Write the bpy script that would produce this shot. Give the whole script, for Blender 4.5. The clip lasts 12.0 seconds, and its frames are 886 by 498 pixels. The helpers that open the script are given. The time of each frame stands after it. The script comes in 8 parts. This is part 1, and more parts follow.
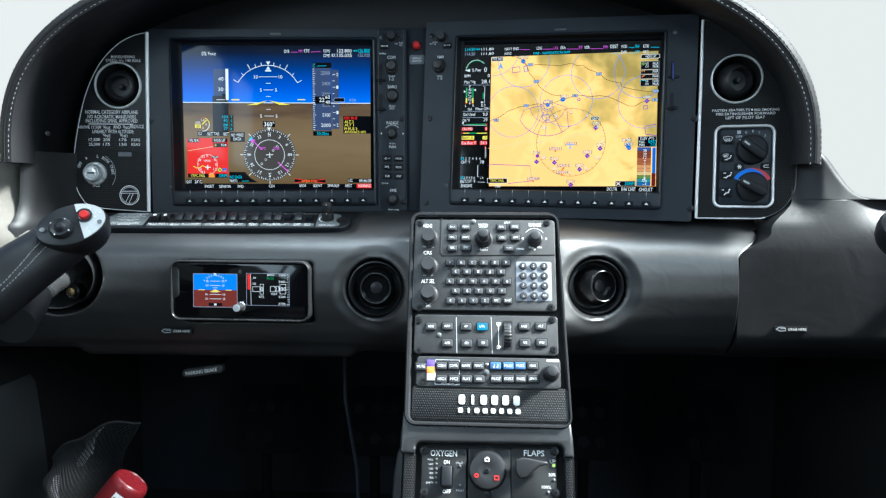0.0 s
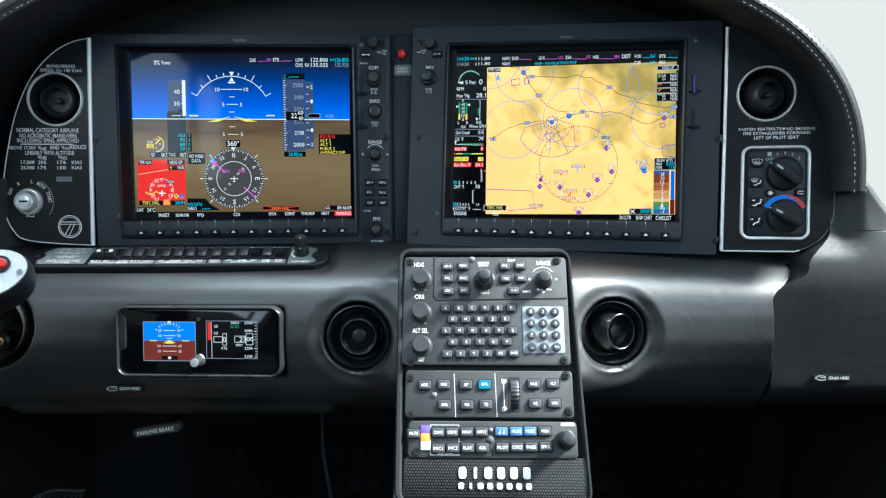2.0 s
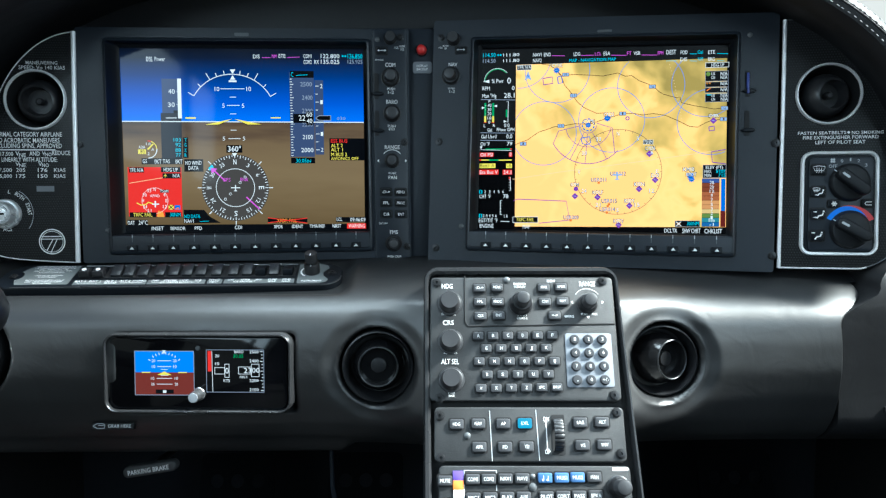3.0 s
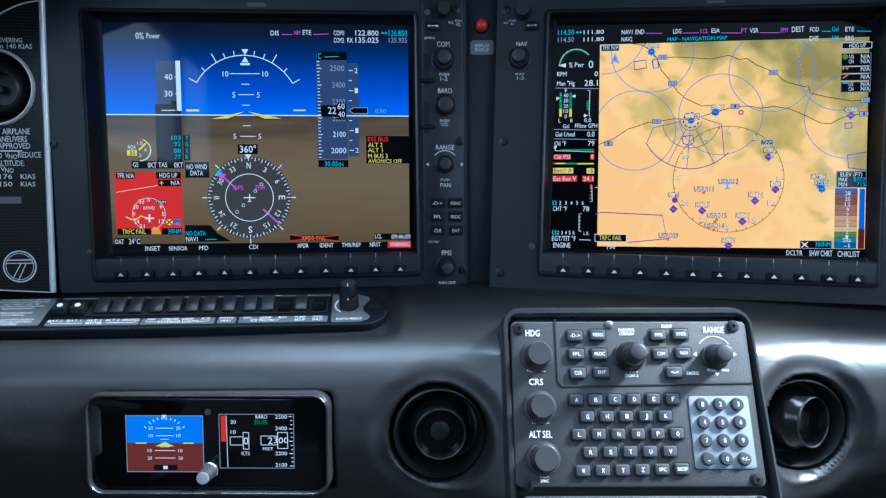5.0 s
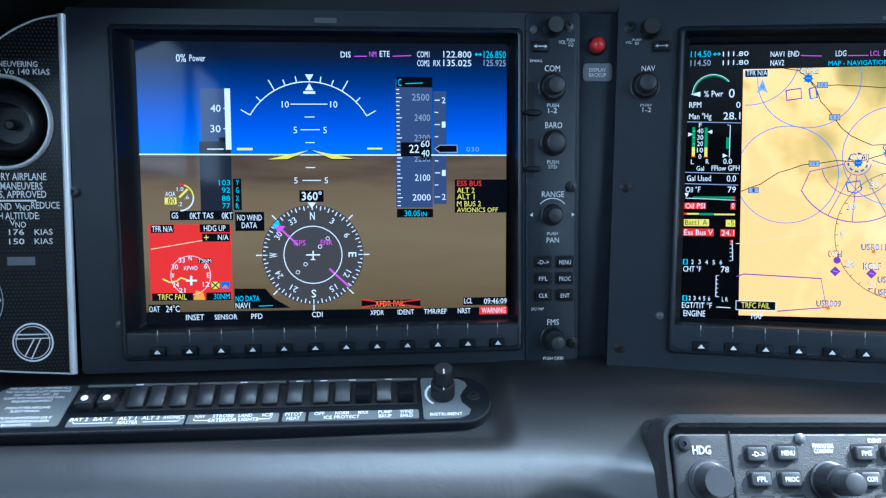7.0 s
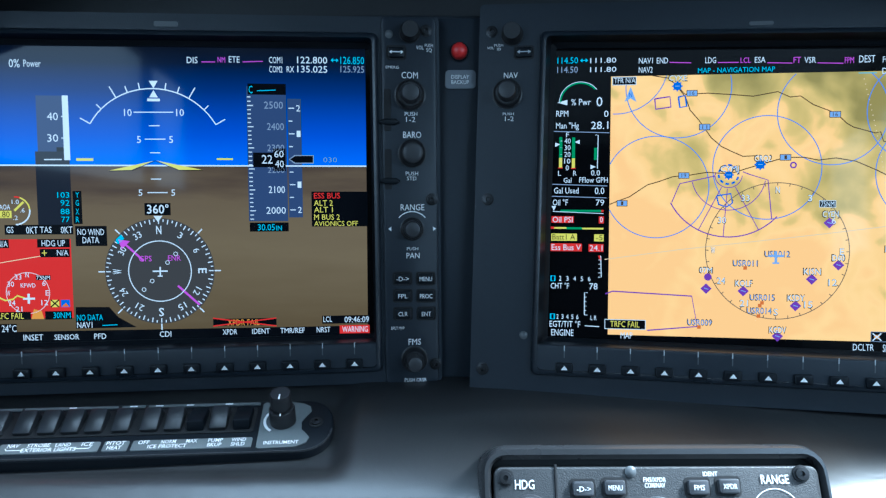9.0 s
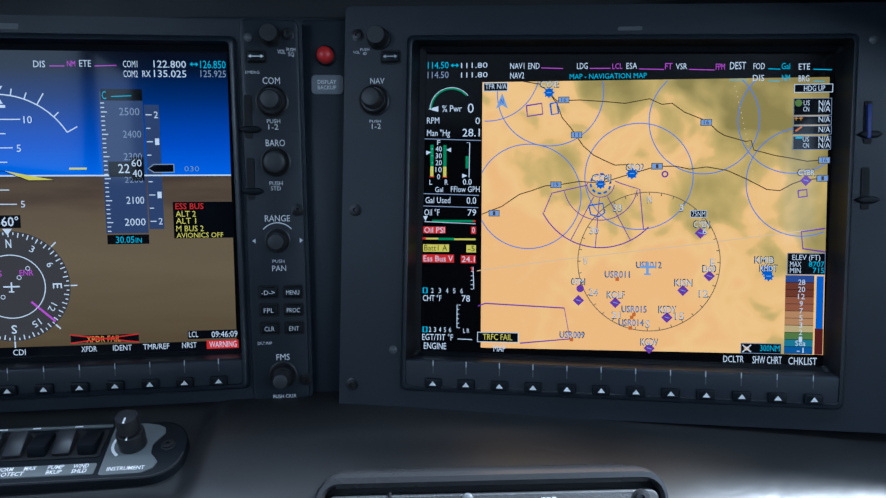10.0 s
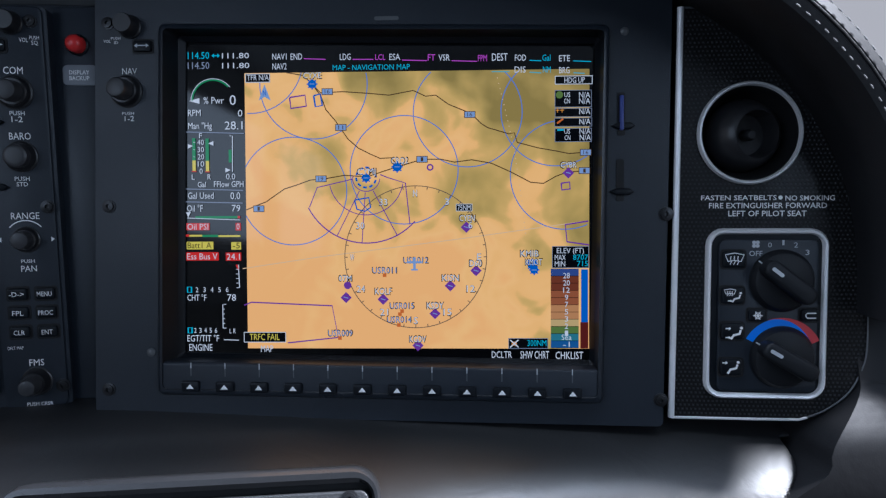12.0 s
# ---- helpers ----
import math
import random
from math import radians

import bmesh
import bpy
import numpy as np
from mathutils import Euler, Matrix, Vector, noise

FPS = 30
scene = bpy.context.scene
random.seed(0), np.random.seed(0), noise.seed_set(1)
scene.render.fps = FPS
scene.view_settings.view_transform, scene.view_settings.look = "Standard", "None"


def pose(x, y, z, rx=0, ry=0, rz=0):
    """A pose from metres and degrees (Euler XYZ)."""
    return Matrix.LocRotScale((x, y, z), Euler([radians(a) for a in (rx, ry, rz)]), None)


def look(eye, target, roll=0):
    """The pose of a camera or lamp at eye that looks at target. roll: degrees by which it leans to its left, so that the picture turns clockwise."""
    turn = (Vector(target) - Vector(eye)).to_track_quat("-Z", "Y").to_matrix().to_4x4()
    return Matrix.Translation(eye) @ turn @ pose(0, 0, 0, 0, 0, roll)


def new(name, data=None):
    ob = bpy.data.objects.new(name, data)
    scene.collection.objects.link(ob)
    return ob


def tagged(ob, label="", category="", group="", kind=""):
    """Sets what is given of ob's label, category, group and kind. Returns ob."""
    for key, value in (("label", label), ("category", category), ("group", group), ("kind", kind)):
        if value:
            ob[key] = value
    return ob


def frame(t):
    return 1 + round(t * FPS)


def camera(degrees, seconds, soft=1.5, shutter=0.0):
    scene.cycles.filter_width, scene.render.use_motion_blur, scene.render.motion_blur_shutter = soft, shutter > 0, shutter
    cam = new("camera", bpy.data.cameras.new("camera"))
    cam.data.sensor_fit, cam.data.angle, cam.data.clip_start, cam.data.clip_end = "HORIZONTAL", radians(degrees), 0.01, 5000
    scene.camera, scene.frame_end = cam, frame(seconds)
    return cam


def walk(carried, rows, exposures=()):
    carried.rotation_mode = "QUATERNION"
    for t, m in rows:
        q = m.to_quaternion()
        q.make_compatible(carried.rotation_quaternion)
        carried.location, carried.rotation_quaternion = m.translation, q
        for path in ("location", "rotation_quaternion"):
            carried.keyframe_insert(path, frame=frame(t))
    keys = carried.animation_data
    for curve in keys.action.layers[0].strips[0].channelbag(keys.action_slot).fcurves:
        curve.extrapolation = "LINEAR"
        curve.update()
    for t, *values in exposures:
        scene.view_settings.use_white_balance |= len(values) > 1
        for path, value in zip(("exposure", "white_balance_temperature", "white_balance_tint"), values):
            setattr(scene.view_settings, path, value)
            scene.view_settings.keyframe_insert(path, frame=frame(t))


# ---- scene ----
cam = camera(67.2, 12.0, soft=1.3)
ROWS = [
    (0.0, -0.0084, -0.0014, 0.6043, 85.336, -0.197, 2.268),
    (0.5, -0.0082, 0.0276, 0.6004, 85.289, -0.199, 2.054),
    (1.0, -0.0141, 0.0558, 0.6093, 85.388, -0.15, 1.5),
    (1.5, -0.0214, 0.0831, 0.6222, 85.537, -0.06, 0.742),
    (2.0, -0.0311, 0.1055, 0.6347, 85.541, 0.074, 0.067),
    (2.5, -0.051, 0.1403, 0.6428, 85.623, 0.106, -0.342),
    (3.0, -0.0646, 0.1798, 0.6448, 85.634, 0.162, -0.605),
    (5.0, -0.1245, 0.3166, 0.6699, 84.158, 0.121, -1.326),
    (5.5, -0.1586, 0.3397, 0.6864, 84.24, 0.084, -1.313),
    (6.0, -0.1835, 0.3824, 0.6893, 84.44, 0.024, -1.346),
    (6.5, -0.2035, 0.4091, 0.698, 84.432, 0.028, -1.423),
    (8.5, -0.1264, 0.4398, 0.7105, 83.983, 0.135, -0.942),
    (9.0, -0.1044, 0.4447, 0.7104, 84.723, 0.002, -1.918),
    (9.5, -0.0676, 0.451, 0.7218, 83.249, 0.092, -2.929),
    (10.0, -0.0353, 0.4565, 0.7257, 83.45, 0.156, -3.944),
    (10.5, 0.0007, 0.4582, 0.7251, 83.87, 0.179, -4.844),
    (11.0, 0.0277, 0.4587, 0.7226, 83.832, 0.322, -5.293),
    (11.5, 0.0604, 0.4559, 0.7192, 83.932, 0.346, -6.022),
    (12.0, 0.0847, 0.4561, 0.7187, 83.805, 0.436, -7.317),
]
walk(cam, [(t, pose(x, y, z, a, b, c)) for t, x, y, z, a, b, c in ROWS],
     exposures=[(0.0, 1.02, 5700, 0), (3.2, 1.02, 5650, -3), (4.8, 0.56, 4900, 2), (6.7, 1.02, 4800, 2),
                (9.0, 0.68, 4700, -3), (10.0, 0.34, 5050, 5), (12.0, 0.08, 5400, 13)])

# ---- world, window light ----
world = bpy.data.worlds.new("sky")
scene.world = world
world.use_nodes = True
wn = world.node_tree
sky = wn.nodes.new("ShaderNodeTexSky")
sky.sky_type, sky.sun_disc, sky.sun_elevation, sky.sun_rotation = "NISHITA", False, radians(44), radians(97.5)
wn.links.new(sky.outputs["Color"], wn.nodes["Background"].inputs["Color"])
wn.nodes["Background"].inputs["Strength"].default_value = 0.10


def window_lamp(name, m, sx, sy, power, tone=(1, 1, 1)):
    data = bpy.data.lights.new(name, "AREA")
    data.shape, data.size, data.size_y, data.energy, data.color = "RECTANGLE", sx, sy, power, tone
    lamp = new(name, data)
    lamp.matrix_world = m
    return lamp


TO_SUN = Vector((0.38, -0.05, 0.37)).normalized()
sun = bpy.data.lights.new("sun", "SUN")
sun.energy, sun.angle, sun.color = 11.0, radians(9.0), (1.0, 0.945, 0.875)
new("sun", sun).matrix_world = look(TO_SUN * 20, (0, 0, 0))
window_lamp("windscreen_light", pose(-0.04, 0.70, 1.22, 0, 0, 0), 1.0, 0.18, 6.4, (0.90, 0.96, 1.0))
window_lamp("window_light_left", pose(-0.705, -0.45, 0.95, 90, 0, -90), 1.25, 0.34, 4.2, (0.76, 0.89, 1.0))
window_lamp("window_light_right", pose(0.625, -0.45, 0.95, 90, 0, 90), 1.25, 0.34, 4.6, (0.76, 0.89, 1.0))

# ---- reference poses of the flat faces: x right, y up, z towards the cabin ----
PFD = pose(-0.2620, 0.8828, 0.7060, 88.870, 0, 3.170)
PFD_FACE = pose(-0.2613, 0.8708, 0.7062, 88.870, 0, 3.170)
MFD_FACE = pose(0.0981, 0.8481, 0.7060, 85.442, 0, -9.240)
MID = pose(-0.0735, 0.8860, 0.7000, 88.000, 0, -3.000)
LEFT = pose(-0.4700, 0.8575, 0.6800, 88.500, 0, 4.000)
RIGHT = pose(0.3000, 0.8146, 0.7000, 86.918, 0, -12.335)
PED = pose(0.0100, 0.7151, 0.4800, 67.155, 0, -1.317)
LOWER = pose(0.0100, 0.6640, 0.3350, 67.155, 0, -1.317)
SWITCH = pose(-0.2900, 0.8270, 0.5730, 24.000, 0, 2.800)
STANDBY = pose(-0.2600, 0.7570, 0.4900, 88.000, 0, -2.000)


# ---- materials ----
def principled(name, color, rough, metal=0.0, grain=0.0, scale=60.0, bump=0.0, bump_scale=None, spec=0.5, spread=0.06, coat=0.0,
               worn=0.0):
    mat = bpy.data.materials.new(name)
    mat.use_nodes = True
    nt = mat.node_tree
    b = nt.nodes["Principled BSDF"]
    b.inputs["Base Color"].default_value = (*color, 1)
    b.inputs["Roughness"].default_value = rough
    b.inputs["Metallic"].default_value = metal
    b.inputs["Specular IOR Level"].default_value = spec
    b.inputs["Coat Weight"].default_value = coat
    tc = nt.nodes.new("ShaderNodeTexCoord")
    if grain or worn:
        fine = nt.nodes.new("ShaderNodeTexNoise")
        fine.inputs["Scale"].default_value, fine.inputs["Detail"].default_value = scale * 6, 4
        wide = nt.nodes.new("ShaderNodeTexNoise")
        wide.inputs["Scale"].default_value, wide.inputs["Detail"].default_value = scale * 0.25, 5
        both = nt.nodes.new("ShaderNodeMix")
        both.data_type, both.inputs["Factor"].default_value = "FLOAT", 0.6
        ramp = nt.nodes.new("ShaderNodeMapRange")
        ramp.inputs["From Min"].default_value, ramp.inputs["From Max"].default_value = 0.3, 0.7
        ramp.inputs["To Min"].default_value, ramp.inputs["To Max"].default_value = 1 - grain, 1 + grain
        mul = nt.nodes.new("ShaderNodeVectorMath")
        mul.operation = "SCALE"
        mul.inputs[0].default_value = color
        for n in (fine, wide):
            nt.links.new(tc.outputs["Object"], n.inputs["Vector"])
        nt.links.new(fine.outputs["Fac"], both.inputs["A"])
        nt.links.new(wide.outputs["Fac"], both.inputs["B"])
        nt.links.new(both.outputs["Result"], ramp.inputs["Value"])
        nt.links.new(ramp.outputs["Result"], mul.inputs["Scale"])
        nt.links.new(mul.outputs["Vector"], b.inputs["Base Color"])
        rr = nt.nodes.new("ShaderNodeMapRange")
        rr.inputs["From Min"].default_value, rr.inputs["From Max"].default_value = 0.3, 0.7
        rr.inputs["To Min"].default_value, rr.inputs["To Max"].default_value = max(rough - spread, 0.02), min(rough + spread, 1)
        nt.links.new(wide.outputs["Fac"], rr.inputs["Value"])
        nt.links.new(rr.outputs["Result"], b.inputs["Roughness"])
    if bump:
        relief = nt.nodes.new("ShaderNodeTexNoise")
        relief.inputs["Scale"].default_value, relief.inputs["Detail"].default_value = bump_scale or scale * 10, 3
        nt.links.new(tc.outputs["Object"], relief.inputs["Vector"])
        bn = nt.nodes.new("ShaderNodeBump")
        bn.inputs["Strength"].default_value, bn.inputs["Distance"].default_value = bump, 0.001
        nt.links.new(relief.outputs["Fac"], bn.inputs["Height"])
        nt.links.new(bn.outputs["Normal"], b.inputs["Normal"])
    return mat


def leather(name, color, rough, spec=0.5):
    """Grained leather: cells, soft creases and slow unevenness."""
    mat = principled(name, color, rough, grain=0.18, scale=40, spread=0.07, spec=spec)
    nt = mat.node_tree
    b = nt.nodes["Principled BSDF"]
    tc = nt.nodes.new("ShaderNodeTexCoord")
    cells = nt.nodes.new("ShaderNodeTexVoronoi")
    cells.inputs["Scale"].default_value = 1100
    slow = nt.nodes.new("ShaderNodeTexNoise")
    slow.inputs["Scale"].default_value, slow.inputs["Detail"].default_value, slow.inputs["Distortion"].default_value = 26, 4, 1.2
    for n in (cells, slow):
        nt.links.new(tc.outputs["Object"], n.inputs["Vector"])
    b1, b2 = nt.nodes.new("ShaderNodeBump"), nt.nodes.new("ShaderNodeBump")
    b1.inputs["Strength"].default_value, b1.inputs["Distance"].default_value = 0.07, 0.0003
    b2.inputs["Strength"].default_value, b2.inputs["Distance"].default_value = 0.14, 0.004
    nt.links.new(cells.outputs["Distance"], b1.inputs["Height"])
    nt.links.new(slow.outputs["Fac"], b2.inputs["Height"])
    nt.links.new(b2.outputs["Normal"], b1.inputs["Normal"])
    nt.links.new(b1.outputs["Normal"], b.inputs["Normal"])
    return mat


def glow(name, color, strength=1.0, rough=0.06):
    """A lit part of a display behind its glossy face."""
    mat = bpy.data.materials.new(name)
    mat.use_nodes = True
    b = mat.node_tree.nodes["Principled BSDF"]
    b.inputs["Base Color"].default_value = (0.004, 0.004, 0.005, 1)
    b.inputs["Roughness"].default_value = rough
    b.inputs["Emission Color"].default_value = (*color, 1)
    b.inputs["Emission Strength"].default_value = strength
    b.inputs["Specular IOR Level"].default_value = 0.15
    return mat


def carbon(name):
    """Woven carbon fibre under a clear coat."""
    mat = principled(name, (0.02, 0.02, 0.022), 0.45, coat=0.07, spec=0.25)
    nt = mat.node_tree
    b = nt.nodes["Principled BSDF"]
    b.inputs["Coat Roughness"].default_value = 0.12
    tc = nt.nodes.new("ShaderNodeTexCoord")
    turn = nt.nodes.new("ShaderNodeMapping")
    turn.inputs["Rotation"].default_value, turn.inputs["Scale"].default_value = (0, 0, radians(45)), (1, 1, 1)
    check = nt.nodes.new("ShaderNodeTexBrick")
    check.inputs["Scale"].default_value, check.offset = 185, 0.5
    check.inputs["Color1"].default_value = check.inputs["Color2"].default_value = (0.028, 0.0292, 0.032, 1)
    check.inputs["Mortar"].default_value = (0.004, 0.004, 0.0045, 1)
    check.inputs["Mortar Size"].default_value, check.inputs["Mortar Smooth"].default_value = 0.16, 0.5
    check.inputs["Brick Width"].default_value, check.inputs["Row Height"].default_value = 0.45, 0.45
    nt.links.new(tc.outputs["Object"], check.inputs["Vector"])
    nt.links.new(check.outputs["Color"], b.inputs["Base Color"])
    bn = nt.nodes.new("ShaderNodeBump")
    bn.inputs["Strength"].default_value, bn.inputs["Distance"].default_value, bn.invert = 0.5, 0.0006, True
    nt.links.new(check.outputs["Fac"], bn.inputs["Height"])
    nt.links.new(bn.outputs["Normal"], b.inputs["Normal"])
    return mat


LEATHER = leather("black_leather", (0.011, 0.0112, 0.0122), 0.43, 1.0)
LEATHER_DARK = leather("dark_hood_leather", (0.010, 0.0102, 0.0118), 0.52, 0.42)
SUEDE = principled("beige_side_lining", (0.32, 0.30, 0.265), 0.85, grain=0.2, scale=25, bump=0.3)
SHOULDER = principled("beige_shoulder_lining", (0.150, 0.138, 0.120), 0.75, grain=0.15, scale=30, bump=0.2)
LINER = principled("pale_headliner_cloth", (0.5, 0.49, 0.47), 0.9, grain=0.1, scale=40, bump=0.2)
CHEEK = principled("matt_black_cheek_cloth", (0.010, 0.010, 0.011), 0.85, grain=0.2, scale=60, bump=0.2)
CARPET = principled("dark_carpet", (0.012, 0.012, 0.013), 0.95, grain=0.3, scale=90, bump=0.5)
FOOT = principled("black_footwell_paint", (0.016, 0.020, 0.028), 0.8, grain=0.2, scale=30)
FASCIA = principled("dark_grey_powder_coat", (0.0160, 0.0208, 0.0292), 0.42, spec=0.4, grain=0.12, scale=50, bump=0.12, bump_scale=1500)
FRAME = principled("satin_frame_coat", (0.0148, 0.0194, 0.0272), 0.32, spec=0.5, grain=0.08, scale=50)
BEZEL = principled("black_bezel_plastic", (0.006, 0.0078, 0.0110), 0.4, spec=0.2, grain=0.1, scale=40)
UNIT = principled("grey_anodised_face", (0.027, 0.0275, 0.029), 0.44, grain=0.22, scale=90, bump=0.3, bump_scale=1500)
KEYCAP = principled("grey_rubber_key", (0.044, 0.045, 0.05), 0.42, grain=0.1, scale=200)
KNOB = principled("black_knob_plastic", (0.016, 0.016, 0.018), 0.38, grain=0.1, scale=120)
KNOB_TOP = principled("grey_knob_cap", (0.034, 0.034, 0.037), 0.42, grain=0.1, scale=150)
GAP = principled("black_gap", (0.004, 0.004, 0.005), 0.7)
CHROME = principled("satin_chrome", (0.92, 0.92, 0.93), 0.38, metal=0.35, grain=0.06, scale=120)
STEEL = principled("brushed_steel", (0.45, 0.45, 0.46), 0.25, metal=0.9, grain=0.15, scale=200)
SCREW = principled("black_screw_steel", (0.03, 0.03, 0.032), 0.35, metal=0.6)
PAINT_WHITE = principled("white_marking_paint", (0.9, 0.9, 0.9), 0.5)
RIM = principled("satin_grey_rim", (0.034, 0.0345, 0.037), 0.30, metal=0.2, grain=0.08, scale=60)
PLACARD = principled("grey_green_placard", (0.11, 0.122, 0.126), 0.55, grain=0.08, scale=80)
CARBON = carbon("woven_carbon")
THREAD = principled("pale_grey_thread", (0.27, 0.268, 0.268), 0.75)
EDGE = principled("dull_grey_edge", (0.13, 0.135, 0.145), 0.4, metal=0.2, grain=0.06, scale=120)
GLASS_BLACK = principled("black_glass", (0.004, 0.004, 0.005), 0.06, spec=0.3)
RED_BUTTON = principled("red_button_plastic", (0.62, 0.03, 0.03), 0.3)
SKY_GLOW = glow("overexposed_haze", (0.87, 0.81, 0.75), 0.50, 1.0)


# ---- mesh helpers ----
def smooth_step(a, b, x):
    t = min(max((x - a) / (b - a), 0.0), 1.0)
    return t * t * (3 - 2 * t)


def part(name, bm, material, parent, label="", kind="", smooth=True):
    me = bpy.data.meshes.new(name)
    bm.to_mesh(me)
    bm.free()
    me.materials.append(material)
    for p in me.polygons:
        p.use_smooth = smooth
    if smooth:
        me.set_sharp_from_angle(angle=radians(38))
    ob = new(name, me)
    ob.parent = parent
    tagged(ob, label, "", "", kind)
    return ob


def thing(name, m, label="", category="", group="", kind=""):
    ob = new(name)
    ob.empty_display_size = 0.02
    ob.matrix_world = m
    return tagged(ob, label, category, group, kind)


def whole(name, bm, material, label, category, m=None, kind="", smooth=True):
    ob = part(name, bm, material, None, label, kind, smooth)
    if m is not None:
        ob.matrix_world = m
    return tagged(ob, "", category)


def rrect(u0, v0, u1, v1, r, n=5):
    pts = []
    for cu, cv, a in ((u1 - r, v1 - r, 0), (u0 + r, v1 - r, 90), (u0 + r, v0 + r, 180), (u1 - r, v0 + r, 270)):
        for i in range(n + 1):
            b = radians(a + 90 * i / n)
            pts.append((cu + r * math.cos(b), cv + r * math.sin(b)))
    return pts


def circle(u, v, r, n=32, a0=0):
    return [(u + r * math.cos(a0 + math.tau * i / n), v + r * math.sin(a0 + math.tau * i / n)) for i in range(n)]


def prism(bm, pts, w0, w1, bevel=0.0, seg=2):
    """A flat outline from depth w0 to w1 with a rounded front edge."""
    verts = [bm.verts.new((u, v, w0)) for u, v in pts]
    front = bm.faces.new(verts)
    if front.calc_area() and front.normal.z < 0:
        front.normal_flip()
    front.normal_update()
    got = bmesh.ops.extrude_face_region(bm, geom=[front])
    top = [e for e in got["geom"] if isinstance(e, bmesh.types.BMVert)]
    for v in top:
        v.co.z = w1
    if bevel:
        face = [e for e in got["geom"] if isinstance(e, bmesh.types.BMFace)]
        edges = [e for f in face for e in f.edges]
        bmesh.ops.bevel(bm, geom=edges, offset=bevel, segments=seg, affect="EDGES", profile=0.5, clamp_overlap=True)
    return bm


def plate(bm, outer, holes, w0, w1):
    """A flat plate with holes through it."""
    edges = []
    for loop in (outer, *holes):
        vs = [bm.verts.new((u, v, w1)) for u, v in loop]
        edges += [bm.edges.new((vs[i], vs[(i + 1) % len(vs)])) for i in range(len(vs))]
    got = bmesh.ops.triangle_fill(bm, use_beauty=True, use_dissolve=True, edges=edges)
    faces = [f for f in got["geom"] if isinstance(f, bmesh.types.BMFace)]
    bmesh.ops.recalc_face_normals(bm, faces=faces)
    ext = bmesh.ops.extrude_face_region(bm, geom=faces)
    for e in ext["geom"]:
        if isinstance(e, bmesh.types.BMVert):
            e.co.z = w0
    bmesh.ops.recalc_face_normals(bm, faces=bm.faces[:])
    return bm


def lathe(bm, profile, u=0.0, v=0.0, seg=32, m=None):
    """A turned body about z from (radius, height) pairs."""
    rings = []
    for r, w in profile:
        if r < 1e-6:
            rings.append([bm.verts.new((u, v, w))])
        else:
            rings.append([bm.verts.new((u + r * math.cos(math.tau * i / seg), v + r * math.sin(math.tau * i / seg), w)) for i in range(seg)])
    made = []
    for a, b in zip(rings, rings[1:]):
        for i in range(seg):
            j = (i + 1) % seg
            if len(a) == 1 and len(b) == 1:
                continue
            if len(a) == 1:
                made.append(bm.faces.new((a[0], b[i], b[j])))
            elif len(b) == 1:
                made.append(bm.faces.new((a[i], a[j], b[0])))
            else:
                made.append(bm.faces.new((a[i], a[j], b[j], b[i])))
    bmesh.ops.recalc_face_normals(bm, faces=made)
    if m is not None:
        bmesh.ops.transform(bm, matrix=m, verts=[x for ring in rings for x in ring])
    return bm


def box(bm, x0, y0, z0, x1, y1, z1, bevel=0.0, seg=2):
    got = bmesh.ops.create_cube(bm, size=1, matrix=Matrix.LocRotScale(((x0 + x1) / 2, (y0 + y1) / 2, (z0 + z1) / 2), None, (x1 - x0, y1 - y0, z1 - z0)))
    if bevel:
        bmesh.ops.bevel(bm, geom=list({e for v in got["verts"] for e in v.link_edges}), offset=bevel, segments=seg, affect="EDGES", profile=0.5)
    return bm


def loft(bm, rings, closed=True, caps=False):
    """Skin between rings of equal length."""
    vs = [[bm.verts.new(p) for p in ring] for ring in rings]
    n = len(rings[0])
    for a, b in zip(vs, vs[1:]):
        for i in range(n if closed else n - 1):
            j = (i + 1) % n
            bm.faces.new((a[i], a[j], b[j], b[i]))
    if caps:
        bm.faces.new(vs[0][::-1])
        bm.faces.new(vs[-1])
    bmesh.ops.recalc_face_normals(bm, faces=bm.faces[:])
    return bm


def tube(bm, points, radii, seg=16, flat=1.0, caps=True):
    """A bent round bar through points."""
    pts = [Vector(p) for p in points]
    rings = []
    for i, p in enumerate(pts):
        d = (pts[min(i + 1, len(pts) - 1)] - pts[max(i - 1, 0)]).normalized()
        q = d.to_track_quat("Z", "Y").to_matrix()
        r = radii[i] if isinstance(radii, (list, tuple)) else radii
        rings.append([p + q @ Vector((r * math.cos(math.tau * k / seg), flat * r * math.sin(math.tau * k / seg), 0)) for k in range(seg)])
    return loft(bm, rings, True, caps)


def new_bm():
    return bmesh.new()


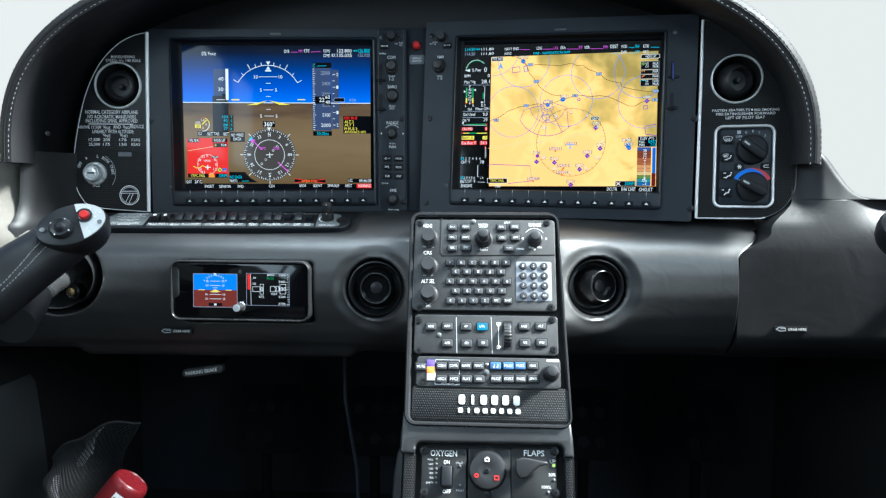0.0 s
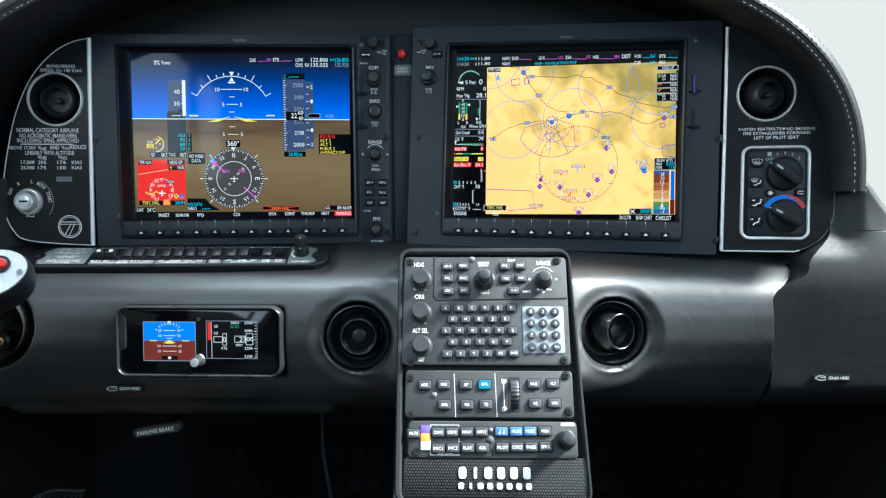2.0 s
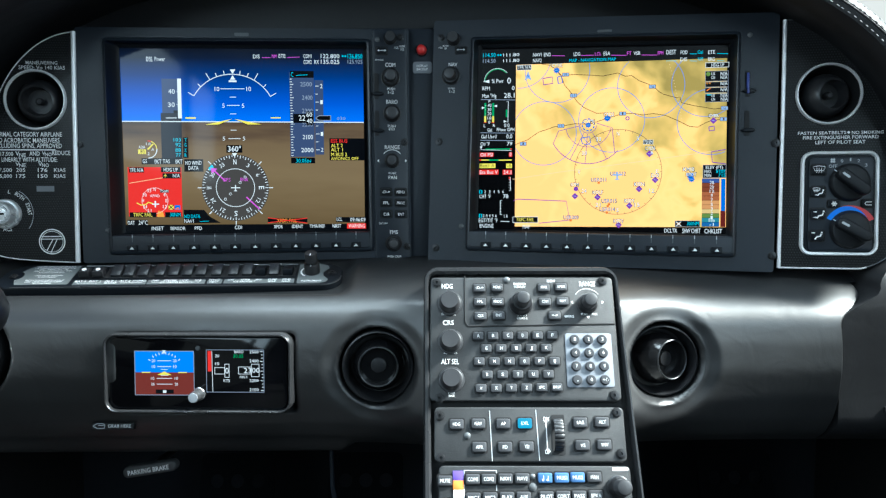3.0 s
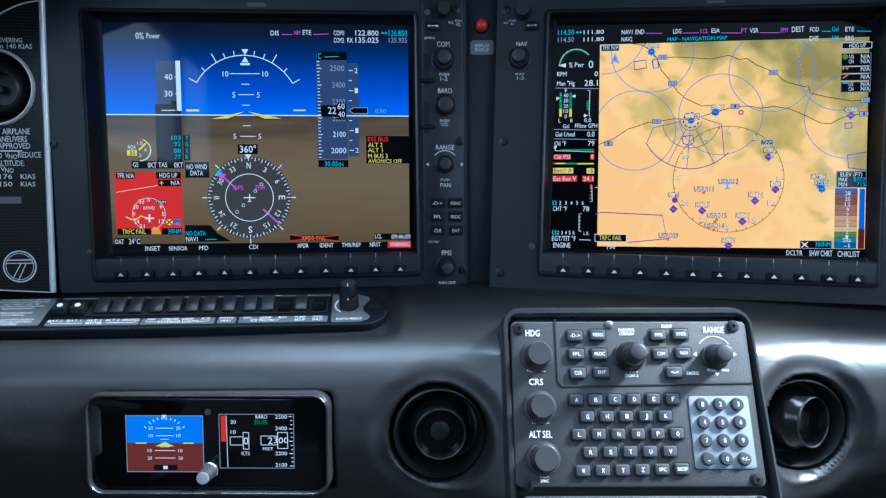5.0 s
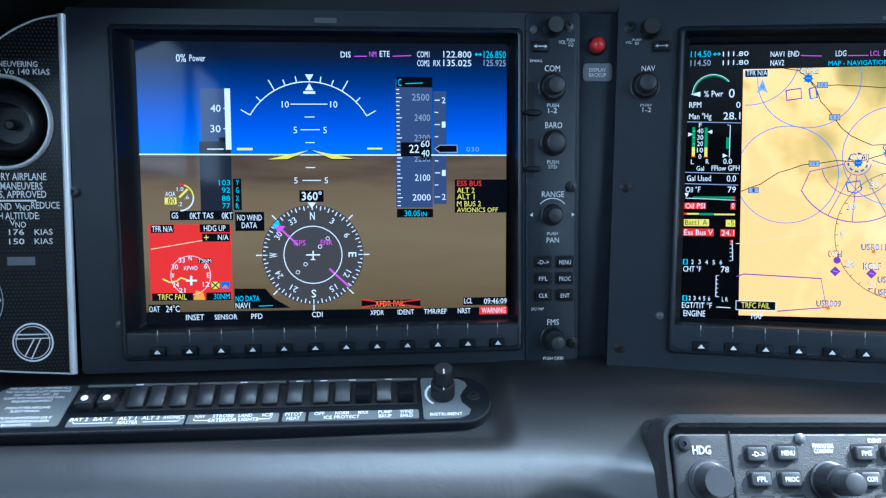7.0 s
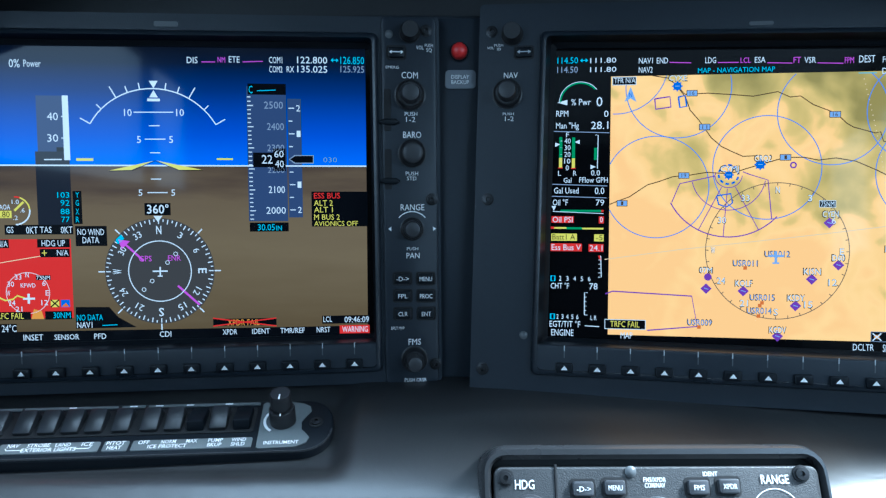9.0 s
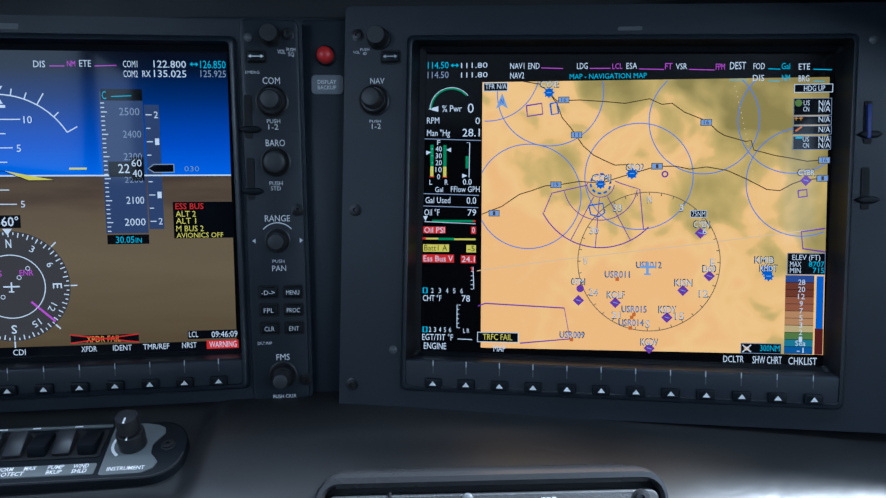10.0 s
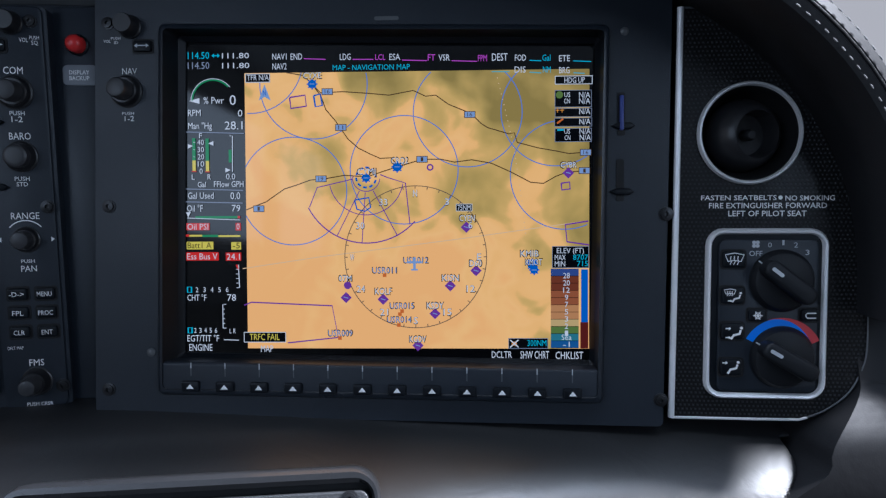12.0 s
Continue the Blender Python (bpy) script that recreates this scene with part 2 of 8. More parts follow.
# ---- setting: cabin shell, footwell, what lies outside ----
XL, XR = -0.70, 0.62
bm = box(new_bm(), XL - 0.1, -1.5, -0.05, XR + 0.1, 1.55, 0.0)
whole("floor", bm, CARPET, "dark carpeted cabin floor", "floor", kind="structure", smooth=False)
bm = box(new_bm(), XL, 1.30, 0.0, XR, 1.34, 0.62)
whole("wall_firewall", bm, FOOT, "black bulkhead behind the rudder pedals", "wall", kind="structure", smooth=False)
for side, x0, x1 in (("left", XL - 0.04, XL), ("right", XR, XR + 0.04)):
    bm = new_bm()
    top = 0.69 if side == "left" else 0.585
    rings = []
    for y in np.linspace(-1.4, 1.5, 24):
        bow = 0.03 * math.sin((y + 1.4) / 2.9 * math.pi)
        s = -1 if side == "left" else 1
        inner = x1 if side == "left" else x0
        rings.append([(inner + s * (0.04 + bow), y, 0.0), (inner + s * bow, y, 0.0), (inner + s * (bow - 0.01), y, 0.3), (inner + s * (bow - 0.02), y, top - 0.04),
                      (inner + s * (bow - 0.012), y, top - 0.012), (inner + s * (bow + 0.01), y, top), (inner + s * (0.04 + bow), y, top)])
    loft(bm, rings, True, True)
    whole("wall_" + side, bm, SUEDE, "beige lined cabin side below the window line", "wall", kind="structure")
    bm = new_bm()
    for y0, y1, z0, z1 in ((-1.4, -1.1, 0.6, 1.25), (-0.72, -0.60, 0.6, 1.25), (0.20, 0.30, 0.6, 1.25), (-1.1, 0.2, 0.6, 0.76), (-1.1, 0.2, 1.14, 1.25)):
        box(bm, x0, y0, z0, x1, y1, z1, 0.01)
    whole("window_frame_" + side, bm, LINER, "grey lined pillars round the cabin side windows", "wall", kind="structure")
bm = box(new_bm(), XL - 0.04, -1.44, 0.0, XR + 0.04, -1.40, 1.25)
whole("wall_rear", bm, CHEEK, "dark plain wall closing the cabin behind", "wall", kind="structure", smooth=False)
# Front edge carried forward, out of view, to keep sun off the footwell.
bm = box(new_bm(), XL - 0.04, -1.44, 1.25, XR + 0.04, 0.645, 1.29)
whole("ceiling", bm, LINER, "pale grey cabin headliner, front edge extended to block sun", "ceiling", kind="structure", smooth=False)
bm = new_bm()
loft(bm, [[(9 * math.sin(a), 0.4 + 9 * math.cos(a), z) for a in np.linspace(-math.pi, math.pi, 64)] for z in (-2.0, 1.0, 3.0, 6.0)], False)
whole("backdrop", bm, SKY_GLOW, "overexposed pale haze outside the windscreen", "sky", kind="structure")

# Deck added to stop skylight reaching the footwell behind the panel.
bm = box(new_bm(), XL, 0.93, 0.545, XR, 1.34, 0.585, 0.01)
whole("cowl_light_block", bm, LEATHER_DARK, "dark deck added ahead of the panel to keep daylight out of the footwell", "deck", kind="structure")
# Near-black sheets put the footwell's shade over the beige side walls.
for name, x0, x1 in (("left", XL + 0.001, XL + 0.03), ("right", XR - 0.03, XR - 0.001)):
    bm = box(new_bm(), x0, 0.30, 0.0, x1, 1.30, 0.41, 0.006)
    whole("footwell_side_shade", bm, CARPET, "dark sheet over the footwell side, coloured for its shade", "lining", kind="structure")

# ---- glareshield hood ----
HOOD_X, HOOD_Z = -0.087, 0.640


def arch(off, y, n=72):
    """The hood's outline at depth y, drawn in by off."""
    a, h, p = 0.470 - off, 0.245 - off, 2.6
    pts = []
    for i in range(n + 1):
        t = math.pi * i / n
        c, s = math.cos(t), math.sin(t)
        pts.append((HOOD_X - a * math.copysign(abs(c) ** (2 / p), c), y, HOOD_Z + h * abs(s) ** (2 / p)))
    return pts


hood = thing("glareshield", Matrix.Translation((HOOD_X, 0.8, 0.85)), "black leather glareshield hood with pale double stitching along its lip", "glareshield")
bm = loft(new_bm(), [arch(o, y) for o, y in ((0.06, 0.99), (0.0, 0.95), (-0.002, 0.85), (-0.002, 0.775), (0.0, 0.763), (0.003, 0.758), (0.0085, 0.756), (0.010, 0.7572),
                                             (0.0115, 0.756), (0.017, 0.758), (0.021, 0.766), (0.020, 0.785), (0.012, 0.82), (0.006, 0.87), (0.006, 0.90), (0.06, 0.904))], False)
hood_skin = part("hood", bm, LEATHER_DARK, hood)
hood_skin.matrix_parent_inverse = hood.matrix_world.inverted()
for off, y in ((0.0045, 0.7572), (0.0155, 0.7574)):
    bm = new_bm()
    path = [Vector(p) for p in arch(off, y - 0.0015, n=400)]
    run, nxt, keep = 0.0, 0.004, []
    for a, b in zip(path, path[1:]):
        run += (b - a).length
        if run >= nxt:
            keep.append((b.copy(), (b - a).normalized()))
            nxt += 0.0062
    for p, d in keep:
        m = Matrix.Translation(p) @ d.to_track_quat("X", "Z").to_matrix().to_4x4() @ Matrix.Diagonal((0.0034, 0.0008, 0.0008, 1))
        bmesh.ops.create_uvsphere(bm, u_segments=6, v_segments=4, radius=0.5, matrix=m)
    ob = part("stitching", bm, THREAD, hood, "pale grey thread", kind="stuff")
    ob.matrix_parent_inverse = hood.matrix_world.inverted()
bm = new_bm()
loft(bm, [arch(0.0100 + 0.0010 * math.cos(a), 0.7568 - 0.0012 * math.sin(a)) for a in np.linspace(0, math.pi, 6)], False)
ob = part("seam", bm, LEATHER_DARK, hood)
ob.matrix_parent_inverse = hood.matrix_world.inverted()

bm = lathe(new_bm(), [(0.0032, 0.0), (0.0029, 0.0010), (0.0017, 0.0013), (0.0015, 0.0008), (0.0, 0.0006)], 0, 0, 18, Matrix.Translation((-0.5300, 0.812, 0.678)) @ pose(0, 0, 0, 90, 0, 60))
ob = part("screw", bm, RIM, hood, "small steel trim screw")
ob.matrix_parent_inverse = hood.matrix_world.inverted()

# ---- instrument panel: backing sheet, side cheeks ----
bm = box(new_bm(), -0.50, 0.905, 0.42, 0.34, 0.93, 0.83)
whole("instrument_panel", bm, FOOT, "black backing sheet of the instrument panel", "panel", kind="structure", smooth=False)
# pilot's side: soft cheek from the carbon panel out to the hood's lip
rings = []
for z in np.linspace(0.552, 0.656, 22):
    f = 0.026 * math.exp(-max(z - 0.566, 0) / 0.016)
    rings.append([(-0.496, 0.94, z), (-0.496, 0.886, z), (-0.506, 0.870, z), (-0.518, 0.855 - 0.3 * f, z), (-0.527, 0.840 - 0.7 * f, z), (-0.534, 0.823 - f, z), (-0.540, 0.806 - f, z), (-0.545, 0.792 - f, z),
                  (-0.551, 0.788 - f, z), (-0.558, 0.800 - f, z), (-0.562, 0.850, z), (-0.562, 0.94, z)])
whole("panel_cheek", loft(new_bm(), rings, True, True), LEATHER_DARK, "black leather cheek closing the side of the instrument panel", "panel", kind="structure")


# other side: one cover from the footwell up to the hood's end, falling to the window sill
def cover_ring(z, n=34):
    xl = 0.3005 + 0.035 * smooth_step(0.535, 0.562, z) + 0.031 * smooth_step(0.566, 0.600, z)
    xr = 0.6200 if z < 0.6003 else 0.399 + 0.034 * math.sqrt(max(-math.log(min((z - 0.600) / 0.056, 0.999)), 0.0))
    ring = []
    for i in range(n):
        x = xl + (xr - xl) * i / (n - 1)
        y = 0.7690 + 0.018 * smooth_step(0.540, 0.645, z) - 0.020 * smooth_step(0.45, 0.62, x) + 0.012 * smooth_step(0.40, 0.37, x) * smooth_step(0.57, 0.60, z)
        y += 0.018 * smooth_step(0.560, 0.602, z) * smooth_step(0.415, 0.480, x) + 0.033 * (max(0.443 - z, 0) / 0.03) ** 2
        y += 0.020 * max(1 - (xr - x) / 0.018, 0.0) ** 2 * smooth_step(0.599, 0.606, z)
        ring.append((x, y, z))
    return ring + [(xr, 0.93, z), (xl + 0.002, 0.93, z)]


bm = loft(new_bm(), [cover_ring(float(z)) for z in (*np.linspace(0.408, 0.590, 40), *np.linspace(0.592, 0.600, 6), *np.linspace(0.6006, 0.656, 26))], True, True)
whole("side_cover", bm, LEATHER_DARK, "black leather side cover rising from the dash to the hood", "panel", kind="structure")
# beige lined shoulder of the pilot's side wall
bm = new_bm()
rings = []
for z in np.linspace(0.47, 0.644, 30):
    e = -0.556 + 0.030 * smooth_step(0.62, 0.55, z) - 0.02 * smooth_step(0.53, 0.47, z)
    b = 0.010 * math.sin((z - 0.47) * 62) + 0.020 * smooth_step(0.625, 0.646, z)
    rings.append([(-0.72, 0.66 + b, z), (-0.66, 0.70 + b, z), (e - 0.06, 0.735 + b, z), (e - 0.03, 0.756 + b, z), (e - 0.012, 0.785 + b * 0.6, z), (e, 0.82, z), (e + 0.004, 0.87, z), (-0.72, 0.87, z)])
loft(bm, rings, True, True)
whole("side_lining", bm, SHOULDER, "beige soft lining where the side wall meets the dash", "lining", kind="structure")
# Black cup gives the yoke well its shade as colour.
bm = new_bm()
lathe(bm, [(1.02, -0.012), (1.0, 0.0), (0.96, 0.05), (0.90, 0.058), (0.0, 0.060)], 0, 0, 40, Matrix.Translation((-0.497, 0.772, 0.507)) @ Matrix.Diagonal((0.0465, 1, 0.038, 1)) @ pose(0, 0, 0, -90, 0, 0))
whole("yoke_well_shade", bm, GAP, "black cup added as the shade in the yoke shaft's hollow", "lining", kind="structure")

# ---- lower dash roll ----
PROFILE = [(0.905, 0.586), (0.86, 0.581), (0.835, 0.575), (0.815, 0.567), (0.797, 0.561), (0.784, 0.554), (0.773, 0.545), (0.766, 0.535), (0.762, 0.515),
           (0.7605, 0.490), (0.7640, 0.465), (0.7715, 0.443), (0.7830, 0.426), (0.8000, 0.413), (0.83, 0.406), (0.90, 0.404), (0.98, 0.404)]
VENTS = ((-0.117, 0.495), (0.138, 0.499))


def dash_point(x, y, z):
    face = smooth_step(0.79, 0.768, y) * smooth_step(0.405, 0.425, z)
    # flares out where it meets the pedestal
    d = max(abs(x - 0.010) - 0.080, 0.0)
    ped_y = 0.7151 + (z - 0.480) * 0.421 + 0.012
    pull = math.exp(-(d / (0.048 if x > 0.01 else 0.036)) ** 1.3)
    if z < 0.583:
        y = y + (min(ped_y, y) - y) * pull * smooth_step(0.40, 0.47, z) * smooth_step(0.574, 0.550, z)
    for vx, vz in VENTS:
        r = math.hypot(x - vx, z - vz)
        y += 0.030 * (1 - smooth_step(0.0310, 0.0360, r)) * face
        y += 0.004 * (1 - smooth_step(0.038, 0.052, r)) * face
    # recess of the standby instrument
    du, dv = max(abs(x + 0.2685) - 0.0740, 0), max(abs(z - 0.4895) - 0.0315, 0)
    y += 0.014 * (1 - smooth_step(0.0, 0.006, math.hypot(du, dv))) * face
    # side-yoke well
    r = math.hypot((x + 0.497) / 1.0, (z - 0.507) / 0.82)
    y += 0.075 * (1 - smooth_step(0.044, 0.058, r)) * face
    # shoulder rises towards the cabin side
    z += 0.05 * smooth_step(-0.56, -0.62, x) * smooth_step(0.54, 0.58, z)
    # ledge is let in under the switch panel
    z -= 0.0085 * smooth_step(-0.500, -0.482, x) * smooth_step(-0.140, -0.158, x) * smooth_step(0.785, 0.806, y) * smooth_step(0.885, 0.855, y)
    # cover panel beside the seam stands back a little
    seam = 0.297 + 0.03 * smooth_step(0.53, 0.56, z)
    y += 0.022 * smooth_step(seam + 0.0005, seam + 0.0035, x) * smooth_step(0.81, 0.79, y)
    return (x, y, z)


fine = []
for (y0, z0), (y1, z1) in zip(PROFILE, PROFILE[1:]):
    n = max(2, int(math.hypot(y1 - y0, z1 - z0) / 0.0020))
    fine += [(y0 + (y1 - y0) * i / n, z0 + (z1 - z0) * i / n) for i in range(n)]
fine.append(PROFILE[-1])
ker = np.array([1, 2, 3, 2, 1]) / 9
arr = np.array(fine)
for k in range(3):
    arr[2:-2] = np.stack([np.convolve(arr[:, c], ker, "valid") for c in (0, 1)], 1)
xs = np.concatenate((np.arange(-0.70, 0.286, 0.0022), np.arange(0.286, 0.338, 0.0007), np.arange(0.338, 0.4201, 0.0022)))
me_v = [dash_point(float(x), float(y), float(z)) for x in xs for y, z in arr]
nz = len(arr)
me_f = [(i * nz + j, i * nz + j + 1, (i + 1) * nz + j + 1, (i + 1) * nz + j) for i in range(len(xs) - 1) for j in range(nz - 1)]
me = bpy.data.meshes.new("lower_dash")
me.from_pydata(me_v, [], me_f)
me.materials.append(LEATHER)
for p in me.polygons:
    p.use_smooth = True
dash = tagged(new("lower_dash", me), "black grained leather lower dash roll with vent wells", "dashboard", "", "structure")

# ---- pedestal ----
pedestal = thing("pedestal", PED, "black centre pedestal with satin grey rim", "console")
bm = new_bm()


def splay(ring, lip=0.0):
    """The pedestal is a little wider at its foot, and its lip a little thicker."""
    out = []
    for u, v in ring:
        t = min(max((0.113 - v) / 0.235, 0.0), 1.0)
        out.append((u + (0.0024 + 0.0028 * lip) * t if u < 0 else u + (0.0088 + 0.0002 * lip) * t, v))
    return out


inner = splay(rrect(-0.0822, -0.1190, 0.0772, 0.1064, 0.006, 6), 1.0)
loft(bm, [[(u, v, w) for u, v in splay(ring, lip)] for ring, w, lip in (
    (rrect(-0.0868, -0.124, 0.0812, 0.1133, 0.013, 6), -0.10, 0.0), (rrect(-0.0868, -0.124, 0.0812, 0.1133, 0.013, 6), -0.005, 0.0), (rrect(-0.0864, -0.1236, 0.0808, 0.1128, 0.0126, 6), 0.0014, 0.0),
    (rrect(-0.0852, -0.1222, 0.0798, 0.1112, 0.0110, 6), 0.0042, 0.2), (rrect(-0.0837, -0.1204, 0.0785, 0.1086, 0.009, 6), 0.0042, 0.8), (rrect(-0.0822, -0.1190, 0.0772, 0.1064, 0.006, 6), 0.002, 1.0),
    (rrect(-0.0822, -0.1190, 0.0772, 0.1064, 0.006, 6), -0.006, 1.0))], True, False)
part("rim", bm, RIM, pedestal, "satin grey moulded rim")
part("bed", prism(new_bm(), inner, -0.012, -0.006), GAP, pedestal)

# ---- lettering and drawing on faces ----
GLYPHS = {}


def glyph_mesh(s, bold):
    key = (s, bold)
    if key not in GLYPHS:
        cu = bpy.data.curves.new("t", "FONT")
        cu.body, cu.resolution_u, cu.offset = s, 2, 0.009 if bold else 0.0
        ob = new("t", cu)
        me = bpy.data.meshes.new_from_object(ob)
        vs = [(v.co.x, v.co.y) for v in me.vertices]
        fs = [tuple(p.vertices) for p in me.polygons]
        bpy.data.objects.remove(ob)
        bpy.data.meshes.remove(me)
        bpy.data.curves.remove(cu)
        GLYPHS[key] = (vs, fs)
    return GLYPHS[key]


CAP = max(y for x, y in glyph_mesh("H", False)[0])


def lin(r, g, b):
    return tuple(((c / 255 + 0.055) / 1.055) ** 2.4 if c > 10 else c / 3294.6 for c in (r, g, b))


INKS = {}


def ink(name):
    """Lit inks of the displays and the paints of placards, by plain colour name."""
    if name not in INKS:
        lit = dict(white=(235, 240, 245), grey=(150, 160, 180), cyan=(60, 200, 225), magenta=(215, 90, 215), yellow=(245, 225, 90), red=(230, 45, 40), green=(40, 150, 90),
                   black=(4, 6, 10), amber=(245, 160, 60), blue=(30, 110, 210), route=(110, 145, 220), purple=(125, 65, 170), brown=(85, 62, 38), ring=(125, 105, 85),
                   tape=(60, 75, 110), dim=(30, 34, 44), rose=(72, 68, 66), shield=(150, 180, 225), pale=(245, 205, 200), line=(255, 215, 165), dark_red=(100, 32, 28),
                   earth=(128, 62, 40), clay=(170, 96, 60), sand=(215, 150, 95), straw=(225, 190, 125), olive=(105, 135, 65), teal=(60, 135, 150), sea=(40, 100, 160), deep=(60, 85, 150),
                   orange=(235, 120, 50), sky_lit=(40, 130, 235), ground_lit=(115, 45, 38), key_blue=(60, 190, 245))
        INKS[name] = glow("lit_" + name, lin(*lit[name]), 0.56)
    return INKS[name]


class Drawing:
    """Flat marks gathered by colour, each colour one part of its thing."""

    def __init__(self, w=0.0):
        self.w, self.sets = w, {}

    def bm(self, color):
        if color not in self.sets:
            self.sets[color] = new_bm()
        return self.sets[color]

    def poly(self, color, pts, lay=0):
        b = self.bm(color)
        area = sum(p[0] * q[1] - q[0] * p[1] for p, q in zip(pts, pts[1:] + pts[:1]))
        b.faces.new([b.verts.new((u, v, self.w + lay * 0.00012)) for u, v in (pts if area > 0 else pts[::-1])])

    def rect(self, color, u0, v0, u1, v1, lay=0):
        self.poly(color, [(u0, v0), (u1, v0), (u1, v1), (u0, v1)], lay)

    def border(self, color, u0, v0, u1, v1, t=0.0004, lay=2):
        for a in ((u0, v0, u1, v0 + t), (u0, v1 - t, u1, v1), (u0, v0 + t, u0 + t, v1 - t), (u1 - t, v0 + t, u1, v1 - t)):
            self.rect(color, *a, lay)

    def line(self, color, pts, t=0.0006, lay=2):
        b = self.bm(color)
        w = self.w + lay * 0.00012
        n = len(pts)
        left, right = [], []
        for i, p in enumerate(pts):
            a, c = Vector(pts[max(i - 1, 0)]), Vector(pts[min(i + 1, n - 1)])
            d = (c - a).normalized()
            o = Vector((-d.y, d.x)) * t / 2
            left.append(b.verts.new((p[0] + o.x, p[1] + o.y, w)))
            right.append(b.verts.new((p[0] - o.x, p[1] - o.y, w)))
        for i in range(n - 1):
            b.faces.new((right[i], right[i + 1], left[i + 1], left[i]))

    def ring(self, color, u, v, r, t=0.0006, a0=0, a1=360, lay=2):
        n = max(8, int(abs(a1 - a0) / 5))
        self.line(color, [(u + r * math.cos(radians(a0 + (a1 - a0) * i / n)), v + r * math.sin(radians(a0 + (a1 - a0) * i / n))) for i in range(n + 1)], t, lay)

    def disc(self, color, u, v, r, lay=1, n=28):
        self.poly(color, circle(u, v, r, n), lay)

    def text(self, color, s, u0, v0, u1, v1, lay=3, bold=False, turn=0.0):
        """Capitals of s fill the box."""
        vs, fs = glyph_mesh(s, bold)
        if not vs:
            return
        x0, x1 = min(p[0] for p in vs), max(p[0] for p in vs)
        k, j = (u1 - u0) / (x1 - x0), (v1 - v0) / CAP
        c, sn = math.cos(radians(turn)), math.sin(radians(turn))
        mu, mv = (u0 + u1) / 2, (v0 + v1) / 2
        b = self.bm(color)
        made = []
        for x, y in vs:
            p, q = u0 + (x - x0) * k - mu, v0 + y * j - mv
            made.append(b.verts.new((mu + c * p - sn * q, mv + sn * p + c * q, self.w + lay * 0.00012)))
        for f in fs:
            b.faces.new([made[i] for i in f])

    def label(self, color, s, u, v, h, lay=3, bold=False, turn=0.0, wide=0.62):
        """s centred on a point, with capitals h high."""
        n = len(s) * h * wide
        self.text(color, s, u - n / 2, v - h / 2, u + n / 2, v + h / 2, lay, bold, turn)

    def done(self, parent, name="lettering", paints=None):
        for color, b in self.sets.items():
            mat = (paints or {}).get(color) or ink(color)
            part(name, b, mat, parent, color.replace("_", " ") + (" symbols and lettering on the screen" if paints is None else " markings"), "stuff", False)


def ramp_glow(name, axis, a, b, stops, noise_amount=0.0, noise_scale=30.0, stretch=(1, 1, 1), strength=0.54):
    """A lit face whose colour runs along one axis, broken up by noise."""
    mat = glow(name, (0, 0, 0), strength)
    nt = mat.node_tree
    bs = nt.nodes["Principled BSDF"]
    tc, sep, mr, cr = (nt.nodes.new("ShaderNode" + k) for k in ("TexCoord", "SeparateXYZ", "MapRange", "ValToRGB"))
    nt.links.new(tc.outputs["Object"], sep.inputs[0])
    mr.inputs["From Min"].default_value, mr.inputs["From Max"].default_value = a, b
    nt.links.new(sep.outputs[axis], mr.inputs["Value"])
    source = mr.outputs["Result"]
    if noise_amount:
        mp = nt.nodes.new("ShaderNodeMapping")
        mp.inputs["Scale"].default_value = stretch
        nz_ = nt.nodes.new("ShaderNodeTexNoise")
        nz_.inputs["Scale"].default_value, nz_.inputs["Detail"].default_value = noise_scale, 5
        nt.links.new(tc.outputs["Object"], mp.inputs["Vector"])
        nt.links.new(mp.outputs["Vector"], nz_.inputs["Vector"])
        sub = nt.nodes.new("ShaderNodeMath")
        sub.operation = "SUBTRACT"
        sub.inputs[1].default_value = 0.5
        nt.links.new(nz_.outputs["Fac"], sub.inputs[0])
        mad = nt.nodes.new("ShaderNodeMath")
        mad.operation = "MULTIPLY_ADD"
        mad.inputs[1].default_value = noise_amount
        nt.links.new(sub.outputs[0], mad.inputs[0])
        nt.links.new(source, mad.inputs[2])
        source = mad.outputs[0]
    cr.color_ramp.elements[0].position, cr.color_ramp.elements[0].color = stops[0][0], (*lin(*stops[0][1]), 1)
    cr.color_ramp.elements[1].position, cr.color_ramp.elements[1].color = stops[-1][0], (*lin(*stops[-1][1]), 1)
    for pos, col in stops[1:-1]:
        e = cr.color_ramp.elements.new(pos)
        e.color = (*lin(*col), 1)
    nt.links.new(source, cr.inputs["Fac"])
    nt.links.new(cr.outputs["Color"], bs.inputs["Emission Color"])
    return mat


PRINT = {"cold": principled("blue_dial_print", (0.01, 0.20, 0.85), 0.5), "hot": principled("red_dial_print", (0.60, 0.05, 0.06), 0.5), "mark": principled("dim_maker_print", (0.10, 0.105, 0.11), 0.5), "white": PAINT_WHITE, "grey": principled("grey_print", (0.50, 0.52, 0.55), 0.5), "black": GAP, "red": RED_BUTTON,
         "blue": principled("blue_print", (0.02, 0.2, 0.8), 0.45), "plate": principled("grey_label_plate", (0.16, 0.17, 0.19), 0.45),
         "orange": principled("orange_print", (0.85, 0.2, 0.03), 0.5), "violet": principled("violet_print", (0.1, 0.06, 0.35), 0.5)}


